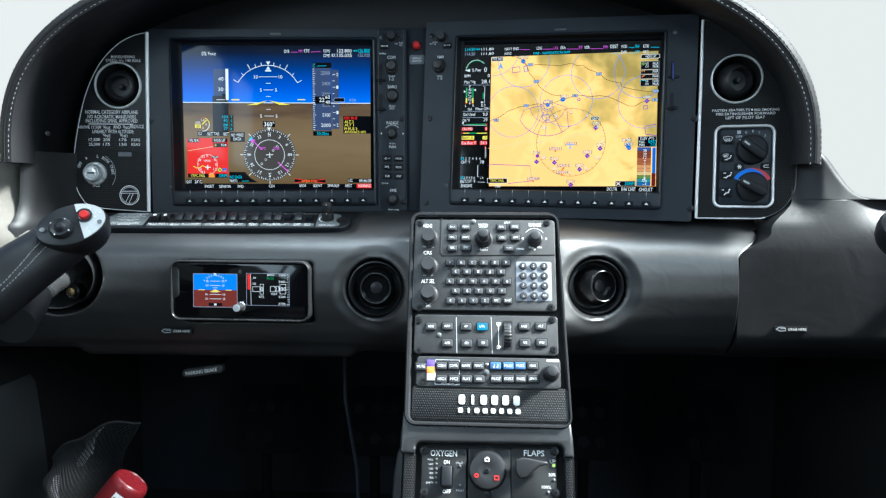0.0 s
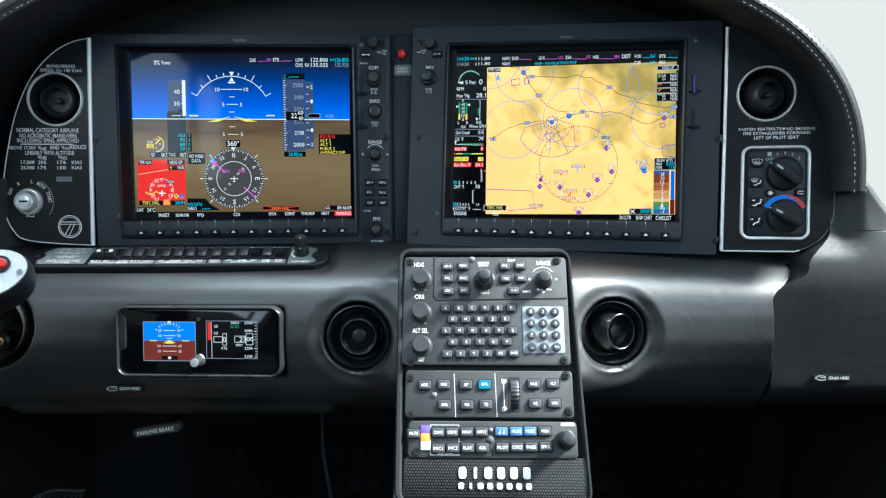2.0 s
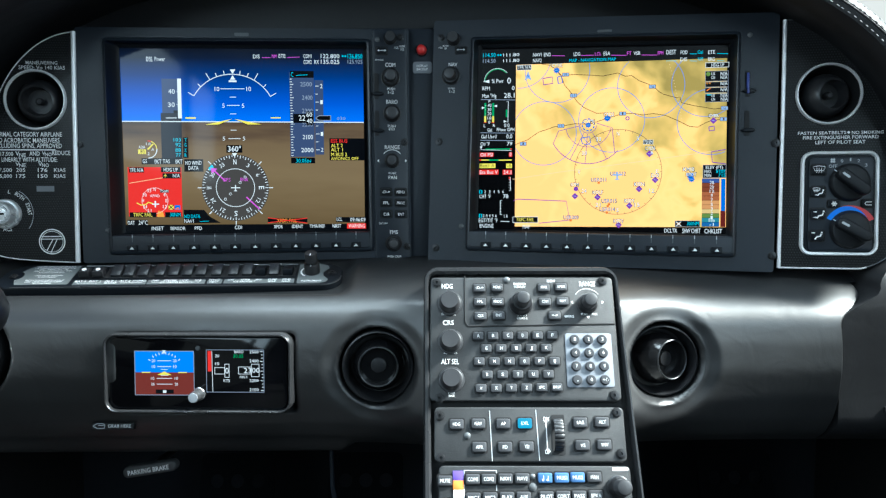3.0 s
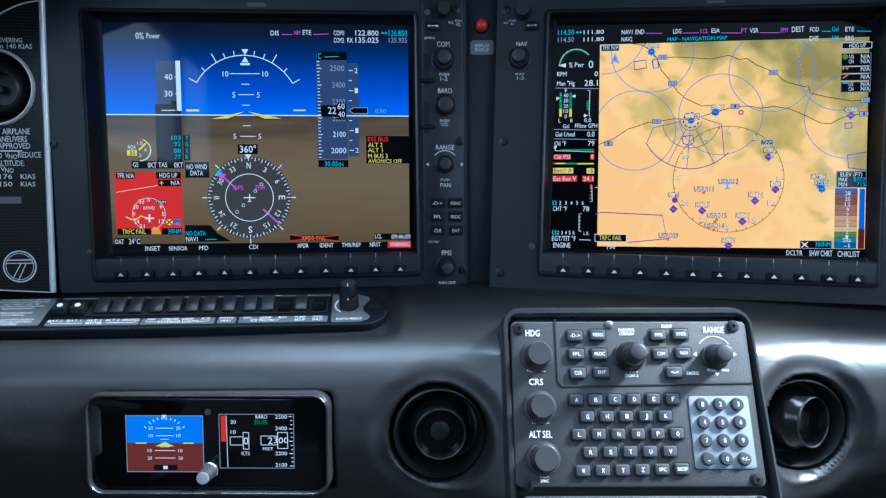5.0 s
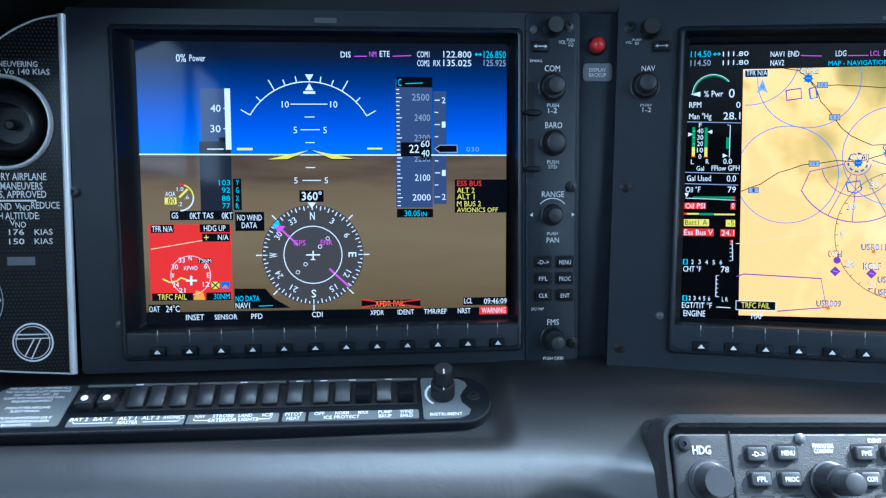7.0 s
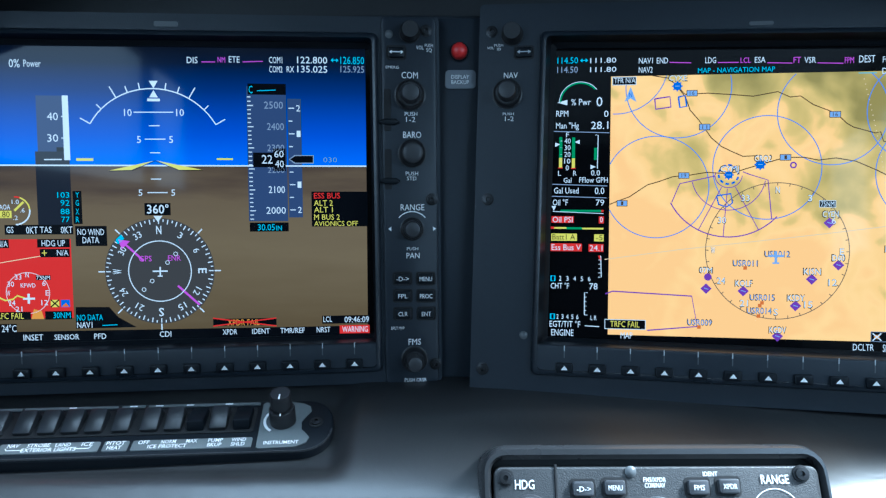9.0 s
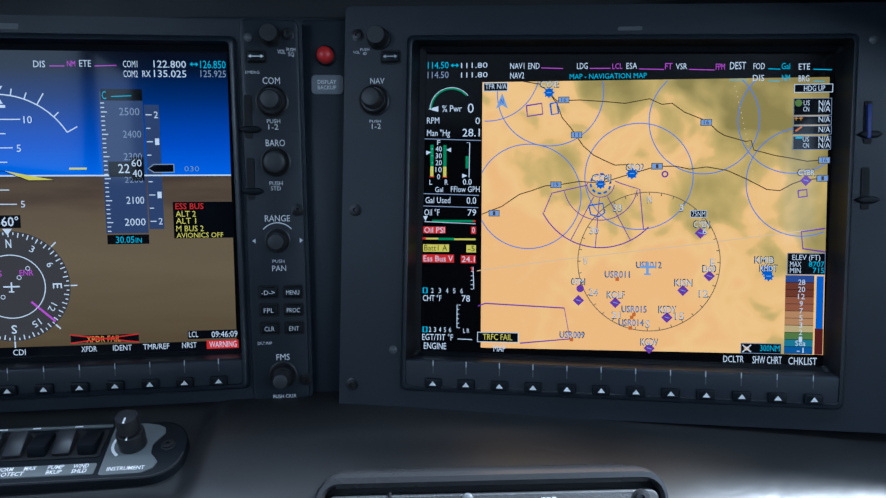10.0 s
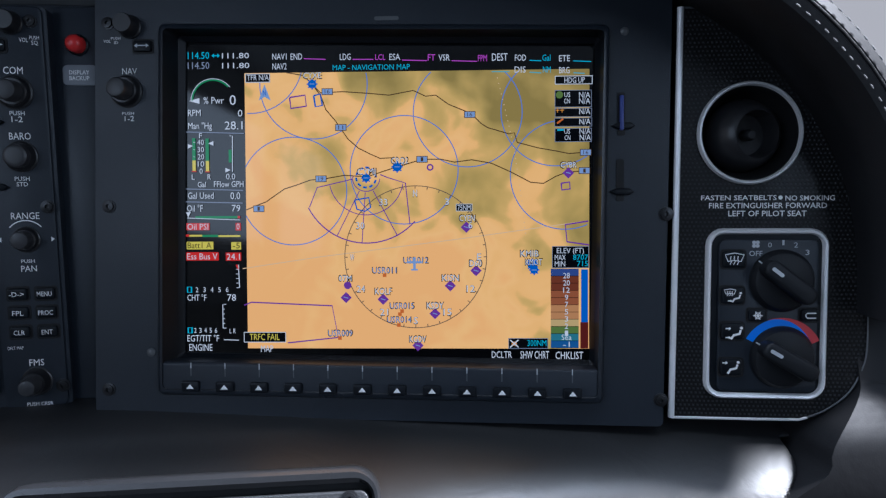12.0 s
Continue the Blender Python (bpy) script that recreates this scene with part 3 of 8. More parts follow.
# ---- small hardware, all on a face: z towards the cabin ----
def screw(parent, u, v, r=0.0032, w=0.0):
    bm = lathe(new_bm(), [(r * 1.35, w), (r * 1.35, w + 0.0005), (r, w + 0.0007), (r * 0.96, w + 0.0016), (r * 0.42, w + 0.0018), (r * 0.36, w + 0.0006), (0, w + 0.0005)], u, v, 16)
    return part("screw", bm, SCREW, parent)


def dot(parent, u, v, r=0.002, w=0.0):
    return part("light_sensor", lathe(new_bm(), [(r * 1.2, w), (r * 1.2, w + 0.0006), (r, w + 0.0008), (r * 0.7, w + 0.0013), (0, w + 0.0015)], u, v, 16), LENS, parent, "small frosted white sensor window")


LENS = principled("frosted_lens", (0.09, 0.095, 0.10), 0.35)


def knob(parent, u, v, r, h, cap=None, w=0.0, ribs=20, name="knob", mat=None, label=""):
    """A ribbed turning knob, with a smaller cap on top where it has one."""
    bm = new_bm()
    seg = ribs * 2
    prof = [(r * 1.12, w), (r * 1.12, w + h * 0.12), (r * 1.02, w + h * 0.16), (r, w + h * 0.22), (r * 0.93, w + h * 0.9), (r * 0.84, w + h), (0, w + h)]
    rings = []
    for rr, ww in prof[:-1]:
        rings.append([(u + rr * (1 - (0.035 if i % 2 and 0.2 < (ww - w) / h < 0.95 else 0)) * math.cos(math.tau * i / seg),
                       v + rr * (1 - (0.035 if i % 2 and 0.2 < (ww - w) / h < 0.95 else 0)) * math.sin(math.tau * i / seg), ww) for i in range(seg)])
    loft(bm, rings, True, True)
    ob = part(name, bm, mat or KNOB, parent, label)
    if cap:
        rc, hc = cap
        bm = lathe(new_bm(), [(rc * 1.04, w + h), (rc, w + h + hc * 0.1), (rc * 0.97, w + h + hc * 0.8), (rc * 0.86, w + h + hc * 0.95), (rc * 0.6, w + h + hc), (0, w + h + hc)], u, v, 28)
        part("cap", bm, KNOB_TOP, ob)
    return ob


def key(parent, u, v, du, dv, h=0.0022, w=0.0, mat=None, name="button", label=""):
    bm = prism(new_bm(), rrect(u - du / 2, v - dv / 2, u + du / 2, v + dv / 2, min(du, dv) * 0.18, 3), w, w + h, min(du, dv) * 0.12)
    return part(name, bm, mat or KEYCAP, parent, label)


def well(parent, u, v, du, dv, w=0.0):
    """The dark gap round a key."""
    g = 0.0012
    return part("key_surround", prism(new_bm(), rrect(u - du / 2 - g, v - dv / 2 - g, u + du / 2 + g, v + dv / 2 + g, min(du, dv) * 0.25, 3), w, w + 0.0003), GAP, parent)


def card_slot(parent, u, v0, v1, card=None, w=0.0):
    part("card_slot", prism(new_bm(), rrect(u - 0.0022, v0, u + 0.0022, v1, 0.001, 3), w, w + 0.0006), GAP, parent)
    if card:
        part("memory_card", prism(new_bm(), rrect(u - 0.0011, v0 + 0.003, u + 0.0011, v1 - 0.002, 0.0004, 2), w + 0.0005, w + 0.0025, 0.0003), card, parent, "memory card standing in its slot")
    bm = prism(new_bm(), [(u - 0.006, v0 + 0.0055), (u - 0.002, v0 + 0.0035), (u + 0.005, v0 + 0.0035), (u + 0.008, v0 + 0.0055), (u + 0.005, v0 + 0.0075), (u - 0.002, v0 + 0.0075)], w, w + 0.0022, 0.0006)
    part("card_latch", bm, BEZEL, parent)


def turned(bm, turn):
    bmesh.ops.rotate(bm, cent=(0, 0, 0), matrix=Matrix.Rotation(radians(turn), 3, "Z"), verts=bm.verts[:])
    return bm


def display_unit(name, face, outer, unit, glass, label, back, turn):
    """Fascia, sloping bezel, key bar and the twelve keys below the screen."""
    ob = thing(name, face, label, "display")
    part("fascia", turned(plate(new_bm(), rrect(*outer, 0.003), [rrect(*unit, 0.003)], -0.022, 0.0), turn), FASCIA, ob, "dark grey powder-coated fascia plate")
    u0, v0, u1, v1 = unit
    s0, t0, s1, t1 = glass
    bm = new_bm()
    rings = [[(p[0], p[1], w) for p in rrect(a, b, c, d, r)] for a, b, c, d, r, w in (
        (u0 - 0.0035, v0 - 0.002, u1 + 0.0035, v1 + 0.0035, 0.004, -0.010),
        *((u0 - 0.0035 + o, v0 - 0.002 + o, u1 + 0.0035 - o, v1 + 0.0035 - o, 0.004 - o * 0.3, w) for o, w in ((0.0, 0.0008), (0.00015, 0.0020), (0.0006, 0.0032), (0.0014, 0.0042), (0.0026, 0.0048), (0.0038, 0.0050))),
        (s0 - 0.0045, t0 - 0.004, s1 + 0.0030, t1 + 0.004, 0.003, -0.0085),
        (s0 - 0.001, t0 - 0.001, s1 + 0.001, t1 + 0.001, 0.001, -0.0112), (s0 - 0.001, t0 - 0.001, s1 + 0.001, t1 + 0.001, 0.001, -0.014))]
    part("frame", turned(loft(new_bm(), rings[:7], True), turn), FRAME, ob, "raised dark grey display frame")
    part("bezel", turned(loft(bm, rings[6:], True), turn), BEZEL, ob, "black bezel sloping in to the screen")
    part("screen", turned(prism(new_bm(), [(s0 - 0.0012, t0 - 0.0012), (s1 + 0.0012, t0 - 0.0012), (s1 + 0.0012, t1 + 0.0012), (s0 - 0.0012, t1 + 0.0012)], -0.016, -0.0124), turn), GLASS_BLACK, ob, back)
    return ob


def soft_keys(ob, first, last, unit, glass, turn):
    u0, v0, u1, v1 = unit
    t0 = glass[1]
    part("key_bar", turned(prism(new_bm(), rrect(u0 - 0.001, v0 - 0.0005, u1 + 0.001, t0 - 0.0035, 0.002), -0.012, 0.0045, 0.0022, 3), turn), FASCIA, ob, "raised bar carrying the keys")
    marks, ticks = Drawing(0.0066), Drawing(0.0047)
    for i in range(12):
        u = first[0] + (last[0] - first[0]) * i / 11
        v = first[1] + (last[1] - first[1]) * i / 11
        key(ob, u, v, 0.0105, 0.0064, 0.0020, 0.0045, BEZEL, "soft_key")
        marks.poly("white", [(u - 0.0022, v - 0.0012), (u + 0.0022, v - 0.0012), (u, v + 0.0016)])
        ticks.rect("mark", u - 0.0003, v + 0.0060, u + 0.0003, v + 0.0105)
        ticks.rect("grey", u - 0.0003, v + 0.0105, u + 0.0003, v + 0.0140)
    marks.done(ob, "key_mark", PRINT)
    ticks.done(ob, "tick", PRINT)


# ---- primary flight display ----
OUTER_P = (-0.1633, -0.1254, 0.1700, 0.1111)
UNIT_P = (-0.1329, -0.1153, 0.1275, 0.0973)
GLASS_P = (-0.1239, -0.0936, 0.1244, 0.0926)
pfd = display_unit("primary_flight_display", PFD_FACE, OUTER_P, UNIT_P, GLASS_P,
                   "lit flight display, blue sky over brown ground, dark grey fascia", "glossy black glass", 0.4)
soft_keys(pfd, (-0.1118, -0.1114), (0.1136, -0.1096), UNIT_P, GLASS_P, 0.4)
HZ = (-0.0026, 0.0184)
S0, T0 = -0.1264, -0.0945
S1, T1 = 0.1220, 0.0946
W = -0.0121
sky_face = ramp_glow("display_sky", "Y", HZ[1], T1, [(0.0, (8, 116, 240)), (0.25, (5, 88, 204)), (0.62, (6, 52, 118)), (0.85, (8, 24, 50)), (1.0, (6, 10, 20))])
ground_face = ramp_glow("display_ground", "Y", T0, HZ[1], [(0.0, (100, 79, 50)), (0.5, (128, 106, 76)), (0.8, (118, 96, 70)), (0.95, (88, 69, 54)), (1.0, (72, 59, 50))], 0.45, 40, (0.25, 1.6, 1))
bm = new_bm()
bm.faces.new([bm.verts.new(p) for p in ((S0, HZ[1], W), (S1, HZ[1], W), (S1, T1, W), (S0, T1, W))])
part("sky_picture", bm, sky_face, pfd, "blue artificial sky fading to black", smooth=False)
bm = new_bm()
bm.faces.new([bm.verts.new(p) for p in ((S0, T0 + 0.006, W), (S1, T0 + 0.006, W), (S1, HZ[1], W), (S0, HZ[1], W))])
part("ground_picture", bm, ground_face, pfd, "brown artificial ground", smooth=False)
d = Drawing(W + 0.0001)
d.text("white", "0%", -0.0992, 0.0792, -0.0927, 0.0842)
d.text("white", "Power", -0.0905, 0.0797, -0.0802, 0.0840)
d.text("white", "DIS", 0.0088, 0.0835, 0.0155, 0.0874)
d.text("magenta", "NM", 0.0280, 0.0842, 0.0327, 0.0877)
d.text("white", "ETE", 0.0350, 0.0843, 0.0418, 0.0882)
d.line("magenta", [(0.0178, 0.0844), (0.0264, 0.0845)], 0.0005)
d.line("magenta", [(0.0437, 0.0848), (0.0564, 0.0854)], 0.0005)
d.text("white", "COM1", 0.0603, 0.0843, 0.0687, 0.0883)
d.text("white", "COM2", 0.0603, 0.0784, 0.0687, 0.0824)
d.text("white", "RX", 0.0714, 0.0786, 0.0762, 0.0825)
d.text("white", "122.800", 0.0782, 0.0845, 0.0974, 0.0887)
d.text("white", "135.025", 0.0782, 0.0787, 0.0974, 0.0829)
d.text("cyan", "126.850", 0.1059, 0.0845, 0.1212, 0.0891)
d.text("grey", "125.925", 0.1059, 0.0791, 0.1212, 0.0832)
d.line("cyan", [(0.1004, 0.0868), (0.1040, 0.0869)], 0.0006)
for q in (-1, 1):
    d.poly("cyan", [(0.1022 + q * 0.0026, 0.0868), (0.1022 + q * 0.0010, 0.0868 + 0.0013), (0.1022 + q * 0.0010, 0.0868 - 0.0013)], 2)
# bank scale
bu, bv = -0.0131, 0.0223
R0 = 0.0449
d.ring("white", bu, bv, R0, 0.0007, 30, 150)
for a, l in ((30, 0.007), (45, 0.004), (60, 0.008), (70, 0.0042), (80, 0.0042), (100, 0.0042), (110, 0.0042), (120, 0.008), (135, 0.004), (150, 0.007)):
    c, s = math.cos(radians(a)), math.sin(radians(a))
    d.line("white", [(bu + R0 * c, bv + R0 * s), (bu + (R0 + l) * c, bv + (R0 + l) * s)], 0.0007)
d.poly("white", [(-0.0151, 0.0720), (-0.0096, 0.0721), (-0.0124, 0.0674)], 2)
d.poly("white", [(-0.0152, 0.0616), (-0.0098, 0.0616), (-0.0124, 0.0662)], 2)
d.rect("white", -0.0164, 0.0592, -0.0086, 0.0609, 2)
# pitch ladder
d.line("white", [(-0.0251, 0.0522), (-0.0006, 0.0524)], 0.0006)
d.line("white", [(-0.0159, 0.0437), (-0.0093, 0.0438)], 0.0006)
d.line("white", [(-0.0188, 0.0352), (-0.0059, 0.0353)], 0.0006)
d.line("white", [(-0.0158, 0.0266), (-0.0095, 0.0266)], 0.0006)
d.line("white", [(-0.0157, 0.0098), (-0.0094, 0.0098)], 0.0006)
d.line("white", [(-0.0182, 0.0011), (-0.0056, 0.0011)], 0.0006)
d.text("white", "10", -0.0309, 0.0498, -0.0262, 0.0541)
d.text("white", "10", 0.0013, 0.0501, 0.0061, 0.0544)
d.text("white", "5", -0.0235, 0.0328, -0.0211, 0.0371)
d.text("white", "5", -0.0036, 0.0329, -0.0012, 0.0372)
d.text("white", "5", -0.0237, -0.0009, -0.0213, 0.0031)
d.text("white", "5", -0.0033, -0.0009, -0.0009, 0.0031)
d.line("white", [(S0, HZ[1]), (S1, HZ[1])], 0.0009)
d.poly("yellow", [(-0.0413, 0.0152), (-0.0277, 0.0156), (-0.0135, 0.0215)], 3)
d.poly("yellow", [(0.0163, 0.0158), (0.0021, 0.0157), (-0.0116, 0.0215)], 3)
d.line("black", [(-0.0413, 0.0148), (-0.0269, 0.0152), (-0.0128, 0.0215), (0.0021, 0.0153), (0.0167, 0.0154)], 0.0004, 4)
d.rect("yellow", -0.0612, 0.0213, -0.0508, 0.0229, 3)
d.rect("yellow", 0.0258, 0.0221, 0.0361, 0.0233, 3)
# airspeed
d.rect("tape", -0.0844, 0.0270, -0.0675, 0.0621, 0)
d.rect("white", -0.0685, 0.0217, -0.0648, 0.0622, 2)
d.text("white", "40", -0.0778, 0.0467, -0.0712, 0.0514)
d.text("white", "30", -0.0782, 0.0332, -0.0716, 0.0379)
d.line("white", [(-0.0694, 0.0491), (-0.0675, 0.0491)], 0.0006)
d.line("white", [(-0.0697, 0.0356), (-0.0678, 0.0356)], 0.0006)
d.rect("dim", -0.0861, -0.0193, -0.0653, 0.0271, 1)
d.rect("black", -0.0730, 0.0271, -0.0656, 0.0298, 1)
d.line("white", [(-0.0808, 0.0220), (-0.0700, 0.0221)], 0.0007, 3)
d.text("cyan", "103", -0.0737, -0.0021, -0.0663, 0.0014)
d.text("cyan", "92", -0.0719, -0.0072, -0.0664, -0.0036)
d.text("cyan", "88", -0.0721, -0.0126, -0.0666, -0.0091)
d.text("cyan", "77", -0.0718, -0.0177, -0.0667, -0.0142)
d.rect("black", -0.0645, -0.0189, -0.0590, 0.0022, 1)
d.text("cyan", "Y", -0.0625, -0.0021, -0.0605, 0.0014)
d.text("cyan", "G", -0.0627, -0.0072, -0.0607, -0.0036)
d.text("cyan", "X", -0.0628, -0.0127, -0.0608, -0.0091)
d.text("cyan", "R", -0.0629, -0.0178, -0.0609, -0.0142)
d.text("white", "AOA", -0.1091, -0.0095, -0.1025, -0.0064)
d.rect("yellow", -0.1097, -0.0149, -0.1019, -0.0103, 2)
d.text("black", ".80", -0.1085, -0.0145, -0.1030, -0.0107)
au, av = -0.0996, -0.0103
d.ring("white", au, av, 0.0088, 0.0009, -90, 5)
d.ring("yellow", au, av, 0.0088, 0.0009, 5, 70)
d.ring("red", au, av, 0.0088, 0.0009, 70, 92)
d.line("yellow", [(au - 0.0005, av), (au + 0.0052, av + 0.0056)], 0.0014)
d.text("white", "1.0", -0.1014, -0.0060, -0.0971, -0.0033)
d.text("white", ".6", -0.0966, -0.0114, -0.0938, -0.0087)
d.text("white", ".2", -0.1009, -0.0161, -0.0982, -0.0134)
d.rect("black", -0.1066, -0.0255, -0.0649, -0.0193, 1)
d.text("white", "GS", -0.1054, -0.0243, -0.1011, -0.0204)
d.text("white", "0KT", -0.0935, -0.0248, -0.0865, -0.0205)
d.text("white", "TAS", -0.0851, -0.0244, -0.0780, -0.0205)
d.text("white", "0KT", -0.0724, -0.0248, -0.0653, -0.0205)
d.rect("black", -0.0637, -0.0331, -0.0443, -0.0202, 1)
d.text("white", "NO WIND", -0.0623, -0.0260, -0.0459, -0.0221)
d.text("white", "DATA", -0.0594, -0.0312, -0.0492, -0.0273)
# inset map
d.rect("red", -0.1209, -0.0794, -0.0667, -0.0284, 1)
d.rect("black", -0.1194, -0.0340, -0.1044, -0.0286, 2)
d.text("white", "TFR N/A", -0.1186, -0.0333, -0.1051, -0.0294)
d.rect("black", -0.0873, -0.0338, -0.0674, -0.0284, 2)
d.text("white", "HDG UP", -0.0845, -0.0330, -0.0702, -0.0292)
d.rect("black", -0.0859, -0.0401, -0.0676, -0.0347, 2)
d.text("white", "N/A", -0.0754, -0.0390, -0.0684, -0.0355)
d.label("yellow", "+", -0.0831, -0.0374, 0.005)
d.line("line", [(-0.1198, -0.0450), (-0.0855, -0.0393)], 0.0005)
iu, iv = -0.0942, -0.0630
d.ring("pale", iu, iv, 0.0132, 0.0005)
for a, s in ((90, "N"), (118, "33"), (150, "30"), (180, "W"), (212, "24"), (240, "21"), (0, "E"), (32, "6"), (-32, "12")):
    d.label("white", s, iu + 0.0118 * math.cos(radians(a)), iv + 0.0118 * math.sin(radians(a)), 0.0033)
d.rect("black", -0.0890, -0.0547, -0.0800, -0.0516, 2)
d.text("white", "7.5NM", -0.0886, -0.0544, -0.0804, -0.0520)
d.text("white", "KPWD", -0.0984, -0.0594, -0.0894, -0.0567)
d.line("yellow", [(-0.1128, -0.0652), (-0.1082, -0.0676), (-0.1036, -0.0669), (-0.1008, -0.0646), (-0.0963, -0.0662)], 0.001)
d.line("white", [(-0.0974, -0.0666), (-0.0901, -0.0666)], 0.0012)
d.line("white", [(-0.0939, -0.0634), (-0.0940, -0.0698)], 0.0014)
d.rect("yellow", -0.0806, -0.0723, -0.0754, -0.0676, 2)
d.line("black", [(-0.0804, -0.0675), (-0.0755, -0.0724)], 0.0008, 3)
d.line("black", [(-0.0806, -0.0723), (-0.0754, -0.0676)], 0.0008, 3)
d.rect("blue", -0.0743, -0.0724, -0.0688, -0.0677, 2)
d.poly("orange", [(-0.0739, -0.0720), (-0.0693, -0.0721), (-0.0712, -0.0696)], 3)
d.poly("amber", [(-0.0928, -0.0798), (-0.0850, -0.0799), (-0.0864, -0.0747), (-0.0911, -0.0734)], 2)
d.rect("black", -0.1201, -0.0802, -0.0930, -0.0750, 3)
d.text("yellow", "TRFC FAIL", -0.1163, -0.0795, -0.0973, -0.0757, 4)
d.rect("black", -0.0843, -0.0803, -0.0678, -0.0749, 3)
d.text("cyan", "30NM", -0.0792, -0.0795, -0.0686, -0.0757, 4)
d.rect("black", -0.1227, -0.0889, -0.1021, -0.0828, 1)
d.text("white", "OAT", -0.1223, -0.0878, -0.1153, -0.0839)
d.text("white", "24\u00b0C", -0.1112, -0.0879, -0.1022, -0.0836)
# soft key captions
d.rect("black", S0 - 0.001, T0 - 0.001, S1 + 0.001, T0 + 0.0065, 0)
d.text("white", "INSET", -0.0982, -0.0937, -0.0861, -0.0899)
d.text("white", "SENSOR", -0.0792, -0.0936, -0.0639, -0.0902)
d.text("white", "PFD", -0.0545, -0.0936, -0.0470, -0.0900)
d.text("white", "CDI", -0.0134, -0.0930, -0.0061, -0.0894)
d.text("white", "XPDR", 0.0268, -0.0923, 0.0361, -0.0888)
d.text("white", "IDENT", 0.0458, -0.0922, 0.0572, -0.0887)
d.text("white", "TMR/REF", 0.0641, -0.0921, 0.0801, -0.0886)
d.text("white", "NRST", 0.0880, -0.0920, 0.0970, -0.0884)
d.rect("red", 0.1032, -0.0931, 0.1231, -0.0875, 2)
d.text("white", "WARNING", 0.1049, -0.0922, 0.1219, -0.0883)
# altitude and climb
d.rect("tape", 0.0454, -0.0176, 0.0706, 0.0696, 0)
d.rect("tape", 0.0713, -0.0152, 0.0802, 0.0619, 0)
d.rect("black", 0.0463, 0.0642, 0.0706, 0.0712, 1)
d.text("cyan", "C", 0.0471, 0.0650, 0.0495, 0.0697)
d.line("cyan", [(0.0523, 0.0666), (0.0642, 0.0672)], 0.0005)
d.text("grey", "2500", 0.0566, 0.0553, 0.0686, 0.0598)
d.text("grey", "2400", 0.0582, 0.0416, 0.0690, 0.0460)
d.text("grey", "2300", 0.0581, 0.0278, 0.0689, 0.0322)
d.text("grey", "2200", 0.0580, 0.0139, 0.0689, 0.0175)
d.text("white", "2100", 0.0584, 0.0008, 0.0689, 0.0052)
d.text("white", "2000", 0.0567, -0.0128, 0.0692, -0.0084)
tu, tv = 0.0459, 0.0572
xu, xv = 0.0463, -0.0108
for i in range(-2, 28):
    v = tv + (xv - tv) * i / 25
    u = tu + (xu - tu) * i / 25
    d.line("white", [(u, v), (u + (0.0036 if i % 5 == 0 else 0.0022), v)], 0.0006)
d.rect("black", 0.0489, 0.0175, 0.0617, 0.0270, 3)
d.rect("black", 0.0617, 0.0151, 0.0697, 0.0298, 3)
d.text("white", "22", 0.0545, 0.0199, 0.0613, 0.0254, 5)
d.text("white", "60", 0.0625, 0.0239, 0.0685, 0.0282, 5)
d.text("white", "40", 0.0629, 0.0175, 0.0685, 0.0219, 5)
d.rect("black", 0.0458, -0.0244, 0.0708, -0.0185, 1)
d.text("cyan", "30.05", 0.0510, -0.0236, 0.0619, -0.0196)
d.text("cyan", "IN", 0.0627, -0.0237, 0.0664, -0.0205)
for i, s in ((-4, "2"), (-3, ""), (-2, "1"), (-1, ""), (1, ""), (2, "1"), (3, ""), (4, "2")):
    u, v = 0.0721, 0.0227
    v -= i * 0.00825
    d.line("white", [(u, v), (u + (0.0036 if i % 2 == 0 else 0.0024), v)], 0.0006)
    if s:
        d.label("white", s, u + 0.0062, v, 0.0040)
d.poly("grey", [(0.0717, 0.0227), (0.0754, 0.0255), (0.0879, 0.0256), (0.0879, 0.0200), (0.0753, 0.0199)], 1)
d.poly("black", [(0.0725, 0.0227), (0.0758, 0.0249), (0.0873, 0.0250), (0.0873, 0.0206), (0.0758, 0.0205)], 2)
d.text("grey", "030", 0.0939, 0.0208, 0.1029, 0.0241)
d.rect("black", 0.0859, -0.0213, 0.1226, 0.0017, 1)
d.text("red", "ESS BUS", 0.0875, -0.0028, 0.1046, 0.0008, bold=True)
d.text("yellow", "ALT 2", 0.0875, -0.0076, 0.0997, -0.0040)
d.text("yellow", "ALT 1", 0.0875, -0.0120, 0.0997, -0.0084)
d.text("yellow", "M BUS 2", 0.0875, -0.0169, 0.1042, -0.0133)
d.text("yellow", "AVIONICS OFF", 0.0875, -0.0209, 0.1161, -0.0178)
# heading rose
cu_, cv_ = -0.0119, -0.0498
d.disc("rose", cu_, cv_, 0.0345, 1, 48)
for i in range(72):
    a = math.tau * i / 72
    r0 = 0.0308 if i % 2 == 0 else 0.0322
    d.line("white", [(cu_ + r0 * math.sin(a), cv_ + r0 * math.cos(a)), (cu_ + 0.0338 * math.sin(a), cv_ + 0.0338 * math.cos(a))], 0.00065)
for i in range(8):
    if i:
        a = math.tau * i / 8
        d.line("white", [(cu_ + 0.0345 * math.sin(a), cv_ + 0.0345 * math.cos(a)), (cu_ + 0.0385 * math.sin(a), cv_ + 0.0385 * math.cos(a))], 0.0008)
